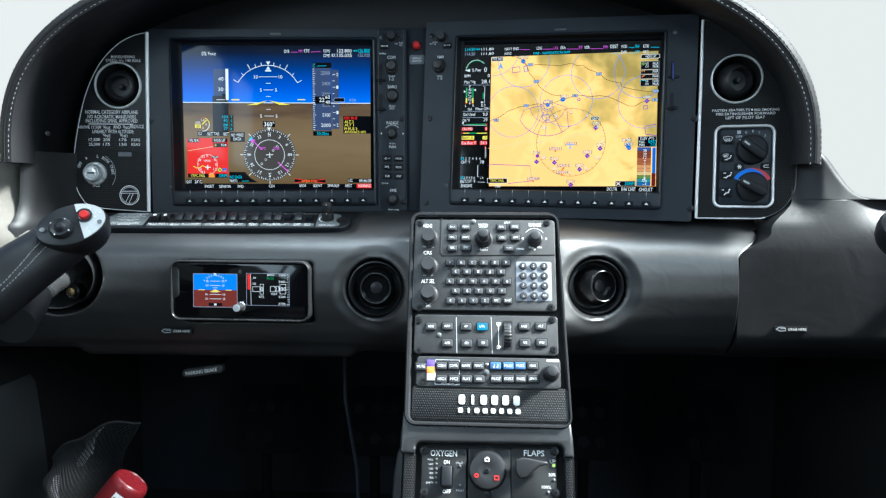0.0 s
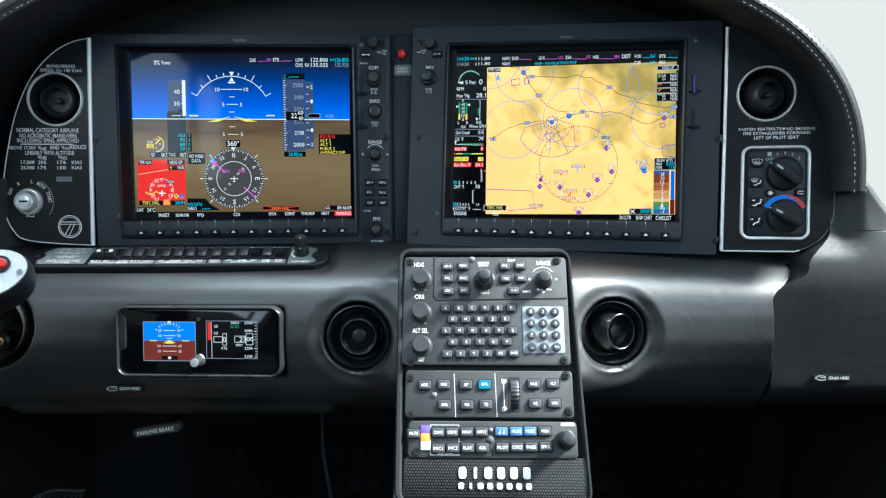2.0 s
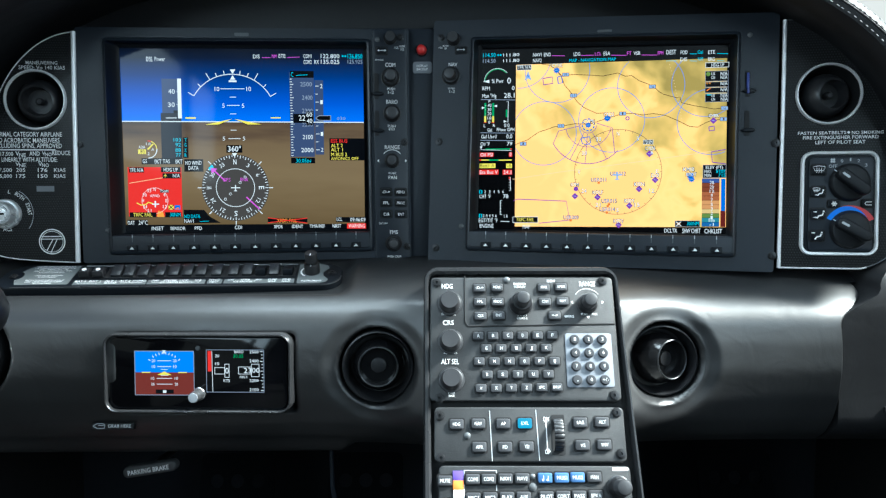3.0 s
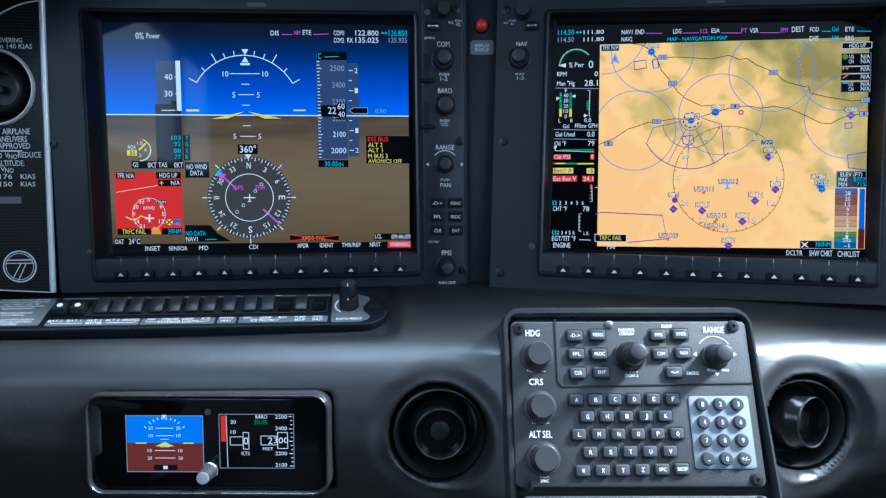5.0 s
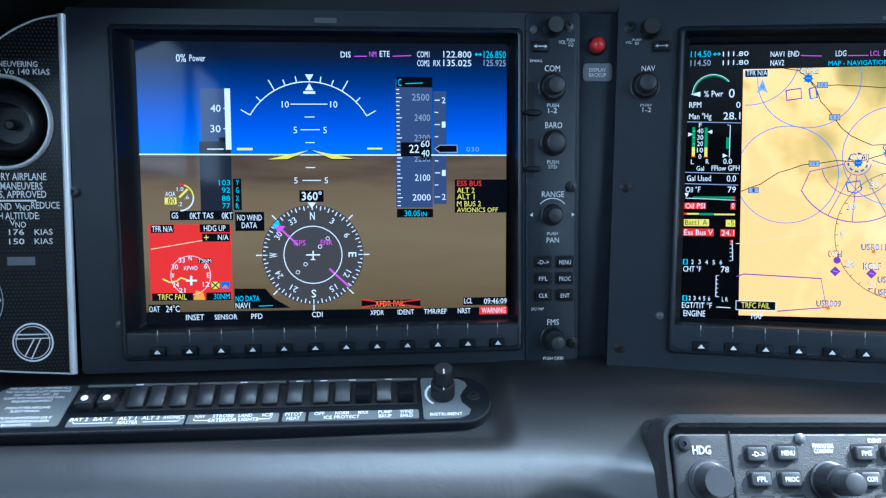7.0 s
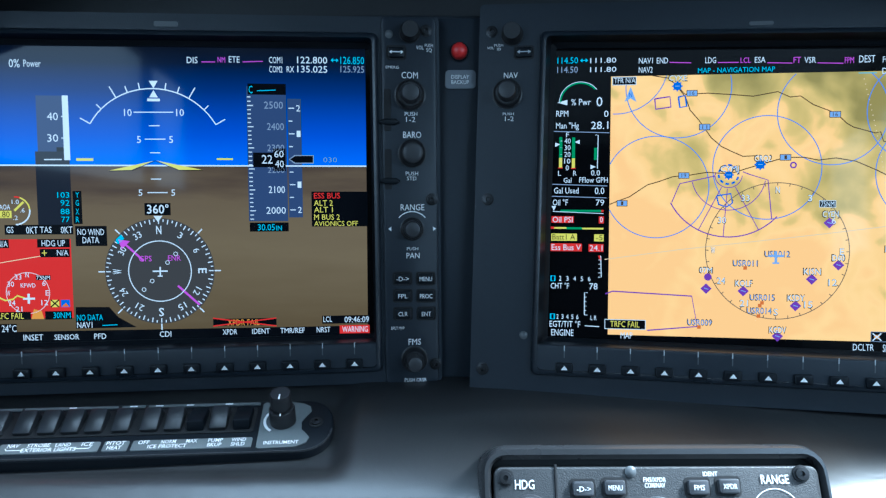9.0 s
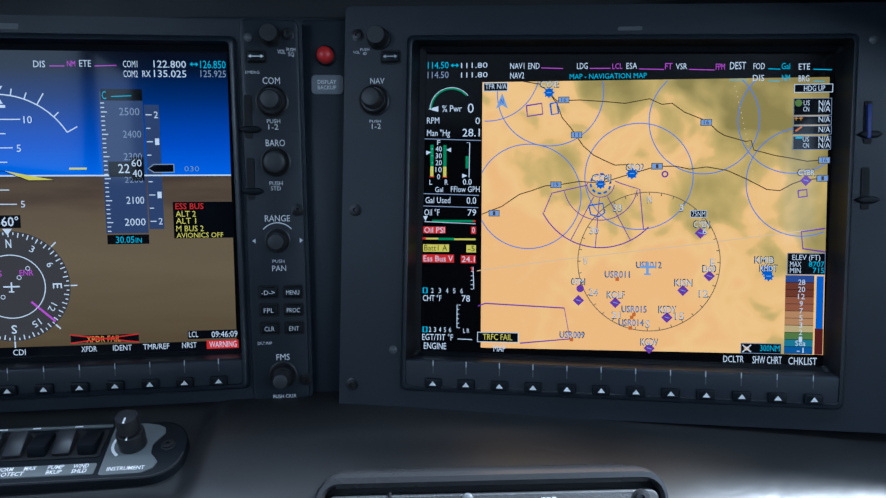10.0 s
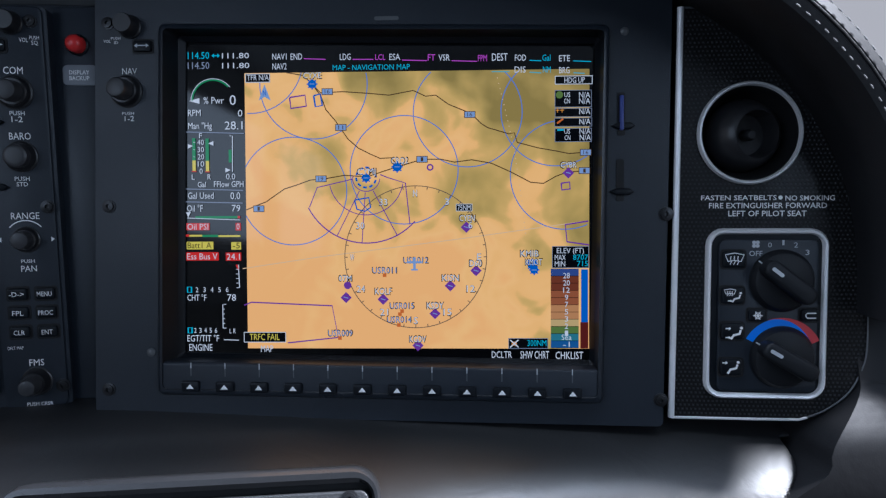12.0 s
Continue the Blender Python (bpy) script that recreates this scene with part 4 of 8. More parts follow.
for i, s in enumerate(("N", "3", "6", "E", "12", "15", "S", "21", "24", "W", "30", "33")):
    a = math.tau * i / 12
    d.label("white", s, cu_ + 0.0268 * math.sin(a), cv_ + 0.0268 * math.cos(a), 0.0052 if i % 3 == 0 else 0.0040, turn=-30 * i, bold=i % 3 == 0)
d.ring("white", cu_, cv_, 0.0197, 0.0006)
for q in (((-0.0018, -0.0386)), ((-0.0071, -0.0442)), ((-0.0171, -0.0562)), ((-0.0224, -0.0617))):
    d.ring("white", *q, 0.0012, 0.0004)
d.line("white", [(-0.0166, -0.0498), (-0.0071, -0.0498)], 0.0009)
d.line("white", [(-0.0118, -0.0470), (-0.0119, -0.0534)], 0.0009)
d.line("white", [(-0.0135, -0.0530), (-0.0104, -0.0530)], 0.0007)
d.line("magenta", [(-0.0336, -0.0317), (-0.0220, -0.0429)], 0.0013)
d.poly("magenta", [(-0.0375, -0.0289), (-0.0301, -0.0301), (-0.0353, -0.0353)], 3)
d.line("magenta", [(-0.0009, -0.0595), (0.0125, -0.0722)], 0.0013)
d.poly("cyan", [(-0.0391, -0.0293), (-0.0355, -0.0257), (-0.0336, -0.0285), (-0.0376, -0.0321)], 3)
d.text("magenta", "GPS", -0.0248, -0.0433, -0.0169, -0.0397)
d.text("magenta", "ENR", -0.0066, -0.0430, 0.0013, -0.0395)
d.rect("black", -0.0204, -0.0135, -0.0041, -0.0056, 2)
d.text("white", "360\u00b0", -0.0188, -0.0123, -0.0053, -0.0068, bold=True)
d.poly("white", [(-0.0149, -0.0139), (-0.0094, -0.0139), (-0.0122, -0.0179)], 3)
d.poly("black", [(-0.0654, -0.0725), (-0.0446, -0.0728), (-0.0389, -0.0797), (-0.0279, -0.0863), (-0.0657, -0.0866)], 1)
d.text("cyan", "NO DATA", -0.0648, -0.0813, -0.0487, -0.0775)
d.text("white", "NAV1", -0.0649, -0.0862, -0.0554, -0.0823)
d.line("cyan", [(-0.0492, -0.0848), (-0.0398, -0.0845)], 0.0005)
d.rect("black", 0.0208, -0.0865, 0.0617, -0.0818, 1)
d.text("amber", "XPDR FAIL", 0.0301, -0.0863, 0.0507, -0.0824)
d.line("red", [(0.0208, -0.0812), (0.0617, -0.0871)], 0.0008, 4)
d.line("red", [(0.0208, -0.0865), (0.0617, -0.0818)], 0.0008, 4)
d.rect("black", 0.0917, -0.0863, 0.1231, -0.0809, 1)
d.text("white", "LCL", 0.0925, -0.0850, 0.0982, -0.0814)
d.text("white", "09:46:09", 0.1065, -0.0856, 0.1227, -0.0817)
d.done(pfd)

# control strip beside the flight display
strip = (0.1329, -0.1255, 0.1679, 0.1110)
part("control_strip", turned(prism(new_bm(), rrect(*strip, 0.004), -0.004, 0.0016, 0.0012), 0.4), FASCIA, pfd, "dark grey strip of radio knobs and keys")
w = 0.0016
dot(pfd, 0.1374, 0.1009, 0.0022, w)
knob(pfd, 0.1505, 0.1022, 0.0060, 0.010, None, w)
knob(pfd, 0.1505, 0.0630, 0.0089, 0.0055, (0.0060, 0.0085), w)
knob(pfd, 0.1518, 0.0260, 0.0082, 0.0060, (0.0066, 0.0040), w)
knob(pfd, 0.1515, -0.0226, 0.0070, 0.0045, (0.0053, 0.0064), w)
knob(pfd, 0.1525, -0.1082, 0.0078, 0.0075, (0.0051, 0.0096), w)
screw(pfd, 0.1610, 0.1035, 0.0028, w)
screw(pfd, 0.1643, -0.0035, 0.0030, w)
screw(pfd, 0.1666, -0.1117, 0.0030, w)
for a, b in (((0.1360, 0.0404), (0.1357, 0.0667)), ((0.1363, 0.0028), (0.1361, 0.0287))):
    card_slot(pfd, a[0], a[1], b[1], None, w)
d = Drawing(w + 0.0001)
d.text("white", "COM", 0.1452, 0.0734, 0.1556, 0.0774)
d.text("white", "PUSH", 0.1471, 0.0498, 0.1551, 0.0522)
d.text("white", "1-2", 0.1479, 0.0459, 0.1539, 0.0491)
d.text("white", "BARO", 0.1460, 0.0358, 0.1576, 0.0398)
d.text("white", "PUSH", 0.1475, 0.0119, 0.1555, 0.0143)
d.text("white", "STD", 0.1483, 0.0087, 0.1544, 0.0111)
d.text("white", "RANGE", 0.1441, -0.0106, 0.1594, -0.0067)
d.text("white", "PUSH", 0.1480, -0.0365, 0.1553, -0.0345)
d.text("white", "PAN", 0.1477, -0.0417, 0.1562, -0.0382)
d.text("white", "FMS", 0.1487, -0.0987, 0.1569, -0.0948)
d.text("white", "PUSH CRSR", 0.1461, -0.1233, 0.1605, -0.1211)
d.text("white", "VOL", 0.1546, 0.0916, 0.1593, 0.0940)
d.text("white", "PUSH", 0.1601, 0.0932, 0.1653, 0.0952)
d.text("white", "SQ", 0.1610, 0.0902, 0.1646, 0.0925)
d.text("white", "EMERG", 0.1352, 0.0794, 0.1435, 0.0811)
d.text("white", "DFLT MAP", 0.1375, -0.0884, 0.1461, -0.0865)
ku, kv = 0.1515, -0.0226
d.ring("white", ku, kv, 0.0112, 0.0006, 40, 140)
for a in (0, 180):
    c, s = math.cos(radians(a)), math.sin(radians(a))
    p = (ku + 0.0135 * c, kv + 0.0135 * s)
    d.poly("white", [(p[0] + 0.002 * c, p[1] + 0.002 * s), (p[0] - 0.0015 * s, p[1] + 0.0015 * c), (p[0] + 0.0015 * s, p[1] - 0.0015 * c)])
d.done(pfd, "lettering", PRINT)
marks = Drawing(w + 0.0023)
for s, (u, v) in (("", (0.1419, 0.0895)), ("-D->", (0.1450, -0.0549)), ("MENU", (0.1601, -0.0551)), ("FPL", (0.1451, -0.0662)), ("PROC", (0.1602, -0.0664)), ("CLR", (0.1452, -0.0779)), ("ENT", (0.1604, -0.0781))):
    well(pfd, u, v, 0.0105, 0.0068, w)
    key(pfd, u, v, 0.0105, 0.0068, 0.002, w, BEZEL)
    if s:
        marks.label("white", s, u, v, 0.0028, wide=0.72)
    else:
        marks.line("white", [(u - 0.0038, v), (u + 0.0038, v)], 0.0006)
        for q in (-1, 1):
            marks.poly("white", [(u + q * 0.0046, v), (u + q * 0.0028, v + 0.0012), (u + q * 0.0028, v - 0.0012)])
marks.done(pfd, "key_mark", PRINT)
screw(pfd, -0.1620, -0.0066, 0.0030)
dot(pfd, -0.1374, -0.0934, 0.0022)
part("maker_mark", prism(new_bm(), rrect(-0.0070, 0.1031, 0.0074, 0.1063, 0.001), 0.0, 0.0004), PRINT["mark"], pfd, "grey maker's mark")

# ---- multifunction display ----
OUTER_M = (-0.1696, -0.1304, 0.1662, 0.1188)
UNIT_M = (-0.1274, -0.1148, 0.1274, 0.0914)
UNIT_M = (UNIT_M[0], UNIT_P[1], UNIT_M[2], UNIT_P[3])
GLASS_M = (-0.1193, -0.0965, 0.1243, 0.0869)
GLASS_M = (GLASS_M[0], GLASS_P[1], GLASS_M[2], GLASS_P[3])
mfd = display_unit("multifunction_display", MFD_FACE, OUTER_M, UNIT_M, GLASS_M,
                   "lit map display, tan terrain and engine strip, dark grey fascia", "glossy black glass", -1.0)
soft_keys(mfd, (-0.1119, -0.1093), (0.1108, -0.1129), UNIT_M, GLASS_M, -1.0)
MU0, MV1 = -0.0834, 0.0768
MU1, MV0 = 0.1234, -0.0899
terrain = glow("display_terrain", (1, 1, 1), 0.76)
nt = terrain.node_tree
tc, sep, big, small, cr = (nt.nodes.new("ShaderNode" + k) for k in ("TexCoord", "SeparateXYZ", "TexNoise", "TexNoise", "ValToRGB"))
nt.links.new(tc.outputs["Object"], sep.inputs[0])
for n, sc, det in ((big, 26, 2.5), (small, 90, 4)):
    n.inputs["Scale"].default_value, n.inputs["Detail"].default_value, n.inputs["Distortion"].default_value = sc, det, 0.5
    nt.links.new(tc.outputs["Object"], n.inputs["Vector"])
acc = None
# lowland olive creeps in from the upper right round tan hills
for sock, gain in ((sep.outputs["X"], 2.6), (sep.outputs["Y"], 4.2), (big.outputs["Fac"], 2.0), (small.outputs["Fac"], 0.22)):
    m = nt.nodes.new("ShaderNodeMath")
    m.operation, m.inputs[1].default_value = "MULTIPLY_ADD", gain
    nt.links.new(sock, m.inputs[0])
    if acc is None:
        m.inputs[2].default_value = -0.72
    else:
        nt.links.new(acc, m.inputs[2])
    acc = m.outputs[0]
cr.color_ramp.elements[0].position, cr.color_ramp.elements[0].color = 0.10, (*lin(252, 186, 112), 1)
cr.color_ramp.elements[1].position, cr.color_ramp.elements[1].color = 1.0, (*lin(150, 128, 66), 1)
for pos, col in ((0.30, (255, 196, 120)), (0.46, (250, 190, 112)), (0.54, (222, 178, 100)), (0.66, (202, 166, 90)), (0.82, (178, 150, 80))):
    e = cr.color_ramp.elements.new(pos)
    e.color = (*lin(*col), 1)
nt.links.new(acc, cr.inputs["Fac"])
nt.links.new(cr.outputs["Color"], nt.nodes["Principled BSDF"].inputs["Emission Color"])
bm = new_bm()
bm.faces.new([bm.verts.new(p) for p in ((MU0, MV0, W), (MU1, MV0, W), (MU1, MV1, W), (MU0, MV1, W))])
part("map_picture", bm, terrain, mfd, "tan and olive terrain map", smooth=False)
d = Drawing(W + 0.0001)


def inside(p):
    return (min(max(p[0], MU0), MU1), min(max(p[1], MV0), MV1))


def arc_in(color, u, v, r, t=0.0007, lay=1):
    """A circle cut off at the map's edge."""
    run = []
    for i in range(121):
        p = (u + r * math.cos(math.tau * i / 120), v + r * math.sin(math.tau * i / 120))
        if inside(p) == p:
            run.append(p)
        else:
            if len(run) > 1:
                d.line(color, run, t, lay)
            run = []
    if len(run) > 1:
        d.line(color, run, t, lay)


# radio and flight-plan bar
d.text("cyan", "114.50", -0.1177, 0.0857, -0.1046, 0.0897)
d.text("grey", "114.50", -0.1178, 0.0797, -0.1046, 0.0837)
d.text("white", "111.80", -0.0968, 0.0857, -0.0803, 0.0889)
d.text("white", "111.80", -0.0968, 0.0798, -0.0802, 0.0830)
d.line("cyan", [(-0.1022, 0.0875), (-0.0992, 0.0875)], 0.0006)
for q in (-1, 1):
    d.poly("cyan", [(-0.1007 + q * 0.0026, 0.0875), (-0.1007 + q * 0.0010, 0.0888), (-0.1007 + q * 0.0010, 0.0862)], 2)
d.text("white", "NAV1", -0.0662, 0.0846, -0.0575, 0.0882)
d.text("white", "NAV2", -0.0662, 0.0787, -0.0575, 0.0824)
d.text("white", "END", -0.0551, 0.0844, -0.0481, 0.0881)
d.line("magenta", [(-0.0471, 0.0850), (-0.0339, 0.0844)], 0.0005)
d.text("white", "LDG", -0.0253, 0.0839, -0.0188, 0.0876)
d.line("magenta", [(-0.0177, 0.0842), (-0.0051, 0.0840)], 0.0005)
d.text("magenta", "LCL", -0.0040, 0.0836, 0.0021, 0.0869)
d.text("white", "ESA", 0.0045, 0.0835, 0.0109, 0.0871)
d.line("magenta", [(0.0120, 0.0834), (0.0269, 0.0828)], 0.0005)
d.text("magenta", "FT", 0.0275, 0.0828, 0.0319, 0.0865)
d.text("white", "VSR", 0.0339, 0.0827, 0.0406, 0.0863)
d.line("magenta", [(0.0417, 0.0826), (0.0567, 0.0820)], 0.0005)
d.text("magenta", "FPM", 0.0574, 0.0820, 0.0627, 0.0857)
d.text("white", "DEST", 0.0657, 0.0822, 0.0750, 0.0865)
d.line("cyan", [(0.0655, 0.0758), (0.0761, 0.0757)], 0.0005)
d.text("white", "FOD", 0.0793, 0.0820, 0.0859, 0.0856)
d.line("cyan", [(0.0879, 0.0822), (0.0949, 0.0818)], 0.0005)
d.text("cyan", "Gal", 0.0955, 0.0818, 0.1004, 0.0854)
d.text("white", "ETE", 0.1054, 0.0813, 0.1119, 0.0849)
d.line("cyan", [(0.1139, 0.0815), (0.1243, 0.0810)], 0.0005)
d.text("white", "DIS", 0.0791, 0.0750, 0.0857, 0.0786)
d.line("cyan", [(0.0880, 0.0752), (0.0949, 0.0747)], 0.0005)
d.text("cyan", "NM", 0.0959, 0.0747, 0.1005, 0.0784)
d.text("white", "BRG", 0.1055, 0.0743, 0.1116, 0.0779)
d.line("cyan", [(0.1140, 0.0745), (0.1205, 0.0741)], 0.0005)
d.text("cyan", "MAP - NAVIGATION MAP", -0.0297, 0.0778, 0.0167, 0.0809)
# engine strip
gu, gv = -0.1028, 0.0603
d.ring("white", gu, gv, 0.0134, 0.0004, 38, 180)
d.ring("green", gu, gv, 0.0126, 0.0009, 42, 180)
d.poly("white", [(-0.1174, 0.0605), (-0.1110, 0.0622), (-0.1110, 0.0587)], 2)
d.text("white", "% Pwr", -0.1085, 0.0586, -0.0961, 0.0627)
d.text("white", "0", -0.0925, 0.0578, -0.0887, 0.0637)
d.text("white", "RPM", -0.1181, 0.0514, -0.1103, 0.0552)
d.text("white", "0", -0.0876, 0.0508, -0.0848, 0.0549)
d.text("white", "Man \u0022Hg", -0.1181, 0.0436, -0.1035, 0.0474)
d.text("white", "28.1", -0.0957, 0.0431, -0.0848, 0.0479)
for a, b in (((-0.1206, 0.0419), (-0.0840, 0.0406)), ((-0.1207, 0.0074), (-0.0850, 0.0063)), ((-0.1207, -0.0004), (-0.0854, -0.0014))):
    d.line("grey", [a, b], 0.0005)
for x in ((-0.1149, 0.0246), (-0.1067, 0.0243)):
    d.rect("yellow", x[0] - 0.001, x[1] - 0.0065, x[0] + 0.001, x[1], 2)
    d.rect("green", x[0] - 0.001, x[1], x[0] + 0.001, x[1] + 0.0135, 2)
    d.line("red", [(x[0] - 0.0015, x[1] - 0.0066), (x[0] + 0.0015, x[1] - 0.0066)], 0.0006, 3)
fu, fv = -0.1106, 0.0355
for i, s in enumerate(("40", "30", "20", "10", "0")):
    d.label("white", s, fu, fv - i * 0.00435, 0.0032)
    d.line("white", [(fu - 0.0046, fv - i * 0.00435), (fu - 0.0034, fv - i * 0.00435)], 0.0004)
d.label("white", "F", fu, fv + 0.0040, 0.003)
d.poly("white", [(-0.1185, 0.0345), (-0.1185, 0.0317), (-0.1153, 0.0334)], 3)
d.poly("white", [(-0.1028, 0.0362), (-0.1028, 0.0334), (-0.1060, 0.0348)], 3)
d.text("white", "L", -0.1164, 0.0130, -0.1146, 0.0162)
d.text("white", "R", -0.1067, 0.0130, -0.1046, 0.0162)
d.text("white", "Gal", -0.1128, 0.0084, -0.1078, 0.0116)
d.line("white", [(-0.0929, 0.0393), (-0.0911, 0.0392), (-0.0914, 0.0175)], 0.0005)
d.rect("green", -0.0936, 0.0232, -0.0918, 0.0309, 2)
d.poly("white", [(-0.0957, 0.0200), (-0.0957, 0.0172), (-0.0925, 0.0186)], 2)
d.text("white", "0.0", -0.0953, 0.0130, -0.0897, 0.0165)
d.text("white", "FFlow GPH", -0.1028, 0.0084, -0.0847, 0.0119)
d.text("white", "Gal Used", -0.1189, 0.0014, -0.1031, 0.0052)
d.text("white", "0.0", -0.0928, 0.0010, -0.0868, 0.0052)
d.text("white", "Oil \u00b0F", -0.1196, -0.0064, -0.1099, -0.0025)
d.text("white", "79", -0.0921, -0.0064, -0.0868, -0.0025)
d.rect("green", -0.1146, -0.0106, -0.0886, -0.0092, 2)
d.rect("red", -0.0886, -0.0106, -0.0871, -0.0092, 3)
d.line("white", [(-0.1196, -0.0103), (-0.0871, -0.0116)], 0.0004)
d.poly("white", [(-0.1203, -0.0068), (-0.1174, -0.0068), (-0.1189, -0.0099)], 3)
d.rect("red", -0.1203, -0.0177, -0.1060, -0.0134, 1)
d.text("white", "Oil PSI", -0.1196, -0.0174, -0.1067, -0.0138)
d.rect("red", -0.0900, -0.0180, -0.0868, -0.0134, 1)
d.text("white", "0", -0.0893, -0.0173, -0.0875, -0.0137)
for c, a, b in (("red", (-0.1207, -0.0216), (-0.1185, -0.0202)), ("yellow", (-0.1185, -0.0216), (-0.1106, -0.0205)), ("green", (-0.1106, -0.0219), (-0.1006, -0.0205)), ("yellow", (-0.1006, -0.0219), (-0.0871, -0.0208))):
    d.rect(c, *a, *b, 2)
d.rect("yellow", -0.1203, -0.0294, -0.1038, -0.0247, 1)
d.text("black", "Batt1 A", -0.1196, -0.0287, -0.1049, -0.0251)
d.rect("yellow", -0.0928, -0.0296, -0.0868, -0.0250, 1)
d.text("black", "-5", -0.0917, -0.0289, -0.0875, -0.0254)
d.rect("red", -0.1207, -0.0362, -0.1006, -0.0311, 1)
d.text("white", "Ess Bus V", -0.1200, -0.0355, -0.1013, -0.0318)
d.rect("red", -0.0963, -0.0364, -0.0868, -0.0314, 1)
d.text("white", "24.1", -0.0956, -0.0357, -0.0875, -0.0321)
bu2, bv2 = -0.0885, -0.0388
d.line("white", [(bu2, bv2), (bu2 + 0.0005, bv2 - 0.0140)], 0.0005)
d.line("red", [(bu2 - 0.0012, bv2), (bu2, bv2 - 0.0028)], 0.0012)
cu2, cv2 = -0.0985, -0.0630
d.line("white", [(cu2 + 0.002, cv2), (cu2, cv2), (cu2, cv2 - 0.0145), (cu2 + 0.002, cv2 - 0.0145)], 0.0005)
for i in range(1, 6):
    d.line("white", [(bu2 - 0.0014, bv2 - 0.0028 * i), (bu2, bv2 - 0.0028 * i)], 0.0004)
    d.line("white", [(cu2, cv2 - 0.0029 * i), (cu2 + 0.0013, cv2 - 0.0029 * i)], 0.0004)
nu, nv = -0.1189, -0.0540
pu, pv = -0.1189, -0.0789
d.rect("cyan", nu - 0.0016, nv - 0.0018, nu + 0.0016, nv + 0.0018, 2)
d.rect("cyan", pu - 0.0016, pv - 0.0018, pu + 0.0016, pv + 0.0018, 2)
for i, s in enumerate("123456"):
    d.label("black" if i == 0 else "white", s, nu + 0.00465 * i, nv, 0.0030, wide=0.55)
    d.label("black" if i == 0 else "white", s, pu + 0.0032 * i, pv, 0.0030, wide=0.5)
d.text("white", "L R", -0.0945, -0.0807, -0.0906, -0.0778)
d.text("white", "CHT \u00b0F", -0.1203, -0.0607, -0.1085, -0.0570)
d.text("white", "78", -0.0956, -0.0608, -0.0903, -0.0568)
d.text("white", "EGT/TIT \u00b0F", -0.1207, -0.0857, -0.1010, -0.0818)
d.line("white", [(-0.0981, -0.0846), (-0.0888, -0.0849)], 0.0005)
d.text("white", "ENGINE", -0.1196, -0.0914, -0.1053, -0.0873)
d.text("white", "MAP", -0.0753, -0.0921, -0.0678, -0.0881)
d.text("white", "DCLTR", 0.0651, -0.0955, 0.0772, -0.0915)
d.text("white", "SHW CHRT", 0.0823, -0.0959, 0.0995, -0.0914)
d.text("white", "CHKLIST", 0.1033, -0.0961, 0.1198, -0.0917)
# airspace rings
for q in ((-0.0415, 0.0694), (-0.0544, 0.0056), (0.0128, 0.0179), (0.0511, 0.0519), (0.1035, 0.0521), (0.1090, 0.0143), (-0.0802, 0.0851)):
    arc_in("route", *q, 0.0325, 0.0006)
# roads
d.line("brown", [inside(p) for p in ((-0.0833, -0.0056), (-0.0765, -0.0028), (-0.0709, -0.0007), (-0.0649, 0.0035), (-0.0597, 0.0070), (-0.0527, 0.0091), (-0.0440, 0.0122), (-0.0353, 0.0129), (-0.0232, 0.0149), (-0.0094, 0.0139), (0.0009, 0.0173), (0.0087, 0.0197), (0.0237, 0.0241),
                                     (0.0348, 0.0241), (0.0433, 0.0223), (0.0534, 0.0236), (0.0651, 0.0215), (0.0769, 0.0161), (0.0886, 0.0099), (0.0962, 0.0092), (0.1034, 0.0133), (0.1099, 0.0157), (0.1214, 0.0166))], 0.0006, 2)
d.line("brown", [inside(p) for p in ((-0.0578, 0.0772), (-0.0477, 0.0750), (-0.0422, 0.0697), (-0.0373, 0.0645), (-0.0235, 0.0650), (-0.0080, 0.0638), (0.0040, 0.0626), (0.0186, 0.0652), (0.0260, 0.0617), (0.0321, 0.0623), (0.0396, 0.0568), (0.0531, 0.0512), (0.0592, 0.0451), (0.0632, 0.0426),
                                     (0.0759, 0.0388), (0.0789, 0.0395), (0.0806, 0.0337), (0.0932, 0.0303), (0.1032, 0.0285), (0.1114, 0.0268), (0.1245, 0.0277))], 0.0006, 2)
d.line("brown", [(-0.0422, 0.0697), (-0.0369, 0.0624), (-0.0341, 0.0544), (-0.0285, 0.0478), (-0.0247, 0.0423), (-0.0209, 0.0367), (-0.0147, 0.0312), (-0.0078, 0.0277), (-0.0016, 0.0249), (0.0053, 0.0252), (0.0087, 0.0207)], 0.0006, 2)
d.line("line", [(-0.0860, -0.0412), (-0.0385, -0.0342), (0.0438, -0.0240), (0.1215, -0.0134)], 0.0005, 1)
for i in range(30):
    a, b = (0.0689, 0.0721), (0.0856, -0.0204)
    d.disc("line", a[0] + (b[0] - a[0]) * i / 29 + 0.002 * math.sin(i / 9), a[1] + (b[1] - a[1]) * i / 29, 0.00035, 1, 6)
for s, q in (("16", (-0.0331, 0.0651)), ("11", (-0.0251, 0.0436)), ("16", (0.0524, 0.0505)), ("19", (-0.0374, 0.0129)), ("1", (-0.0755, -0.0049)), ("1", (0.0237, 0.0241)), ("16", (0.1212, 0.0274)), ("1", (0.1204, 0.0166))):
    d.rect("brown", q[0] - 0.0034, q[1] - 0.002, q[0] + 0.0034, q[1] + 0.002, 3)
    d.rect("shield", q[0] - 0.003, q[1] - 0.0016, q[0] + 0.003, q[1] + 0.0016, 4)
    d.label("brown", s, *q, 0.0024, 6)
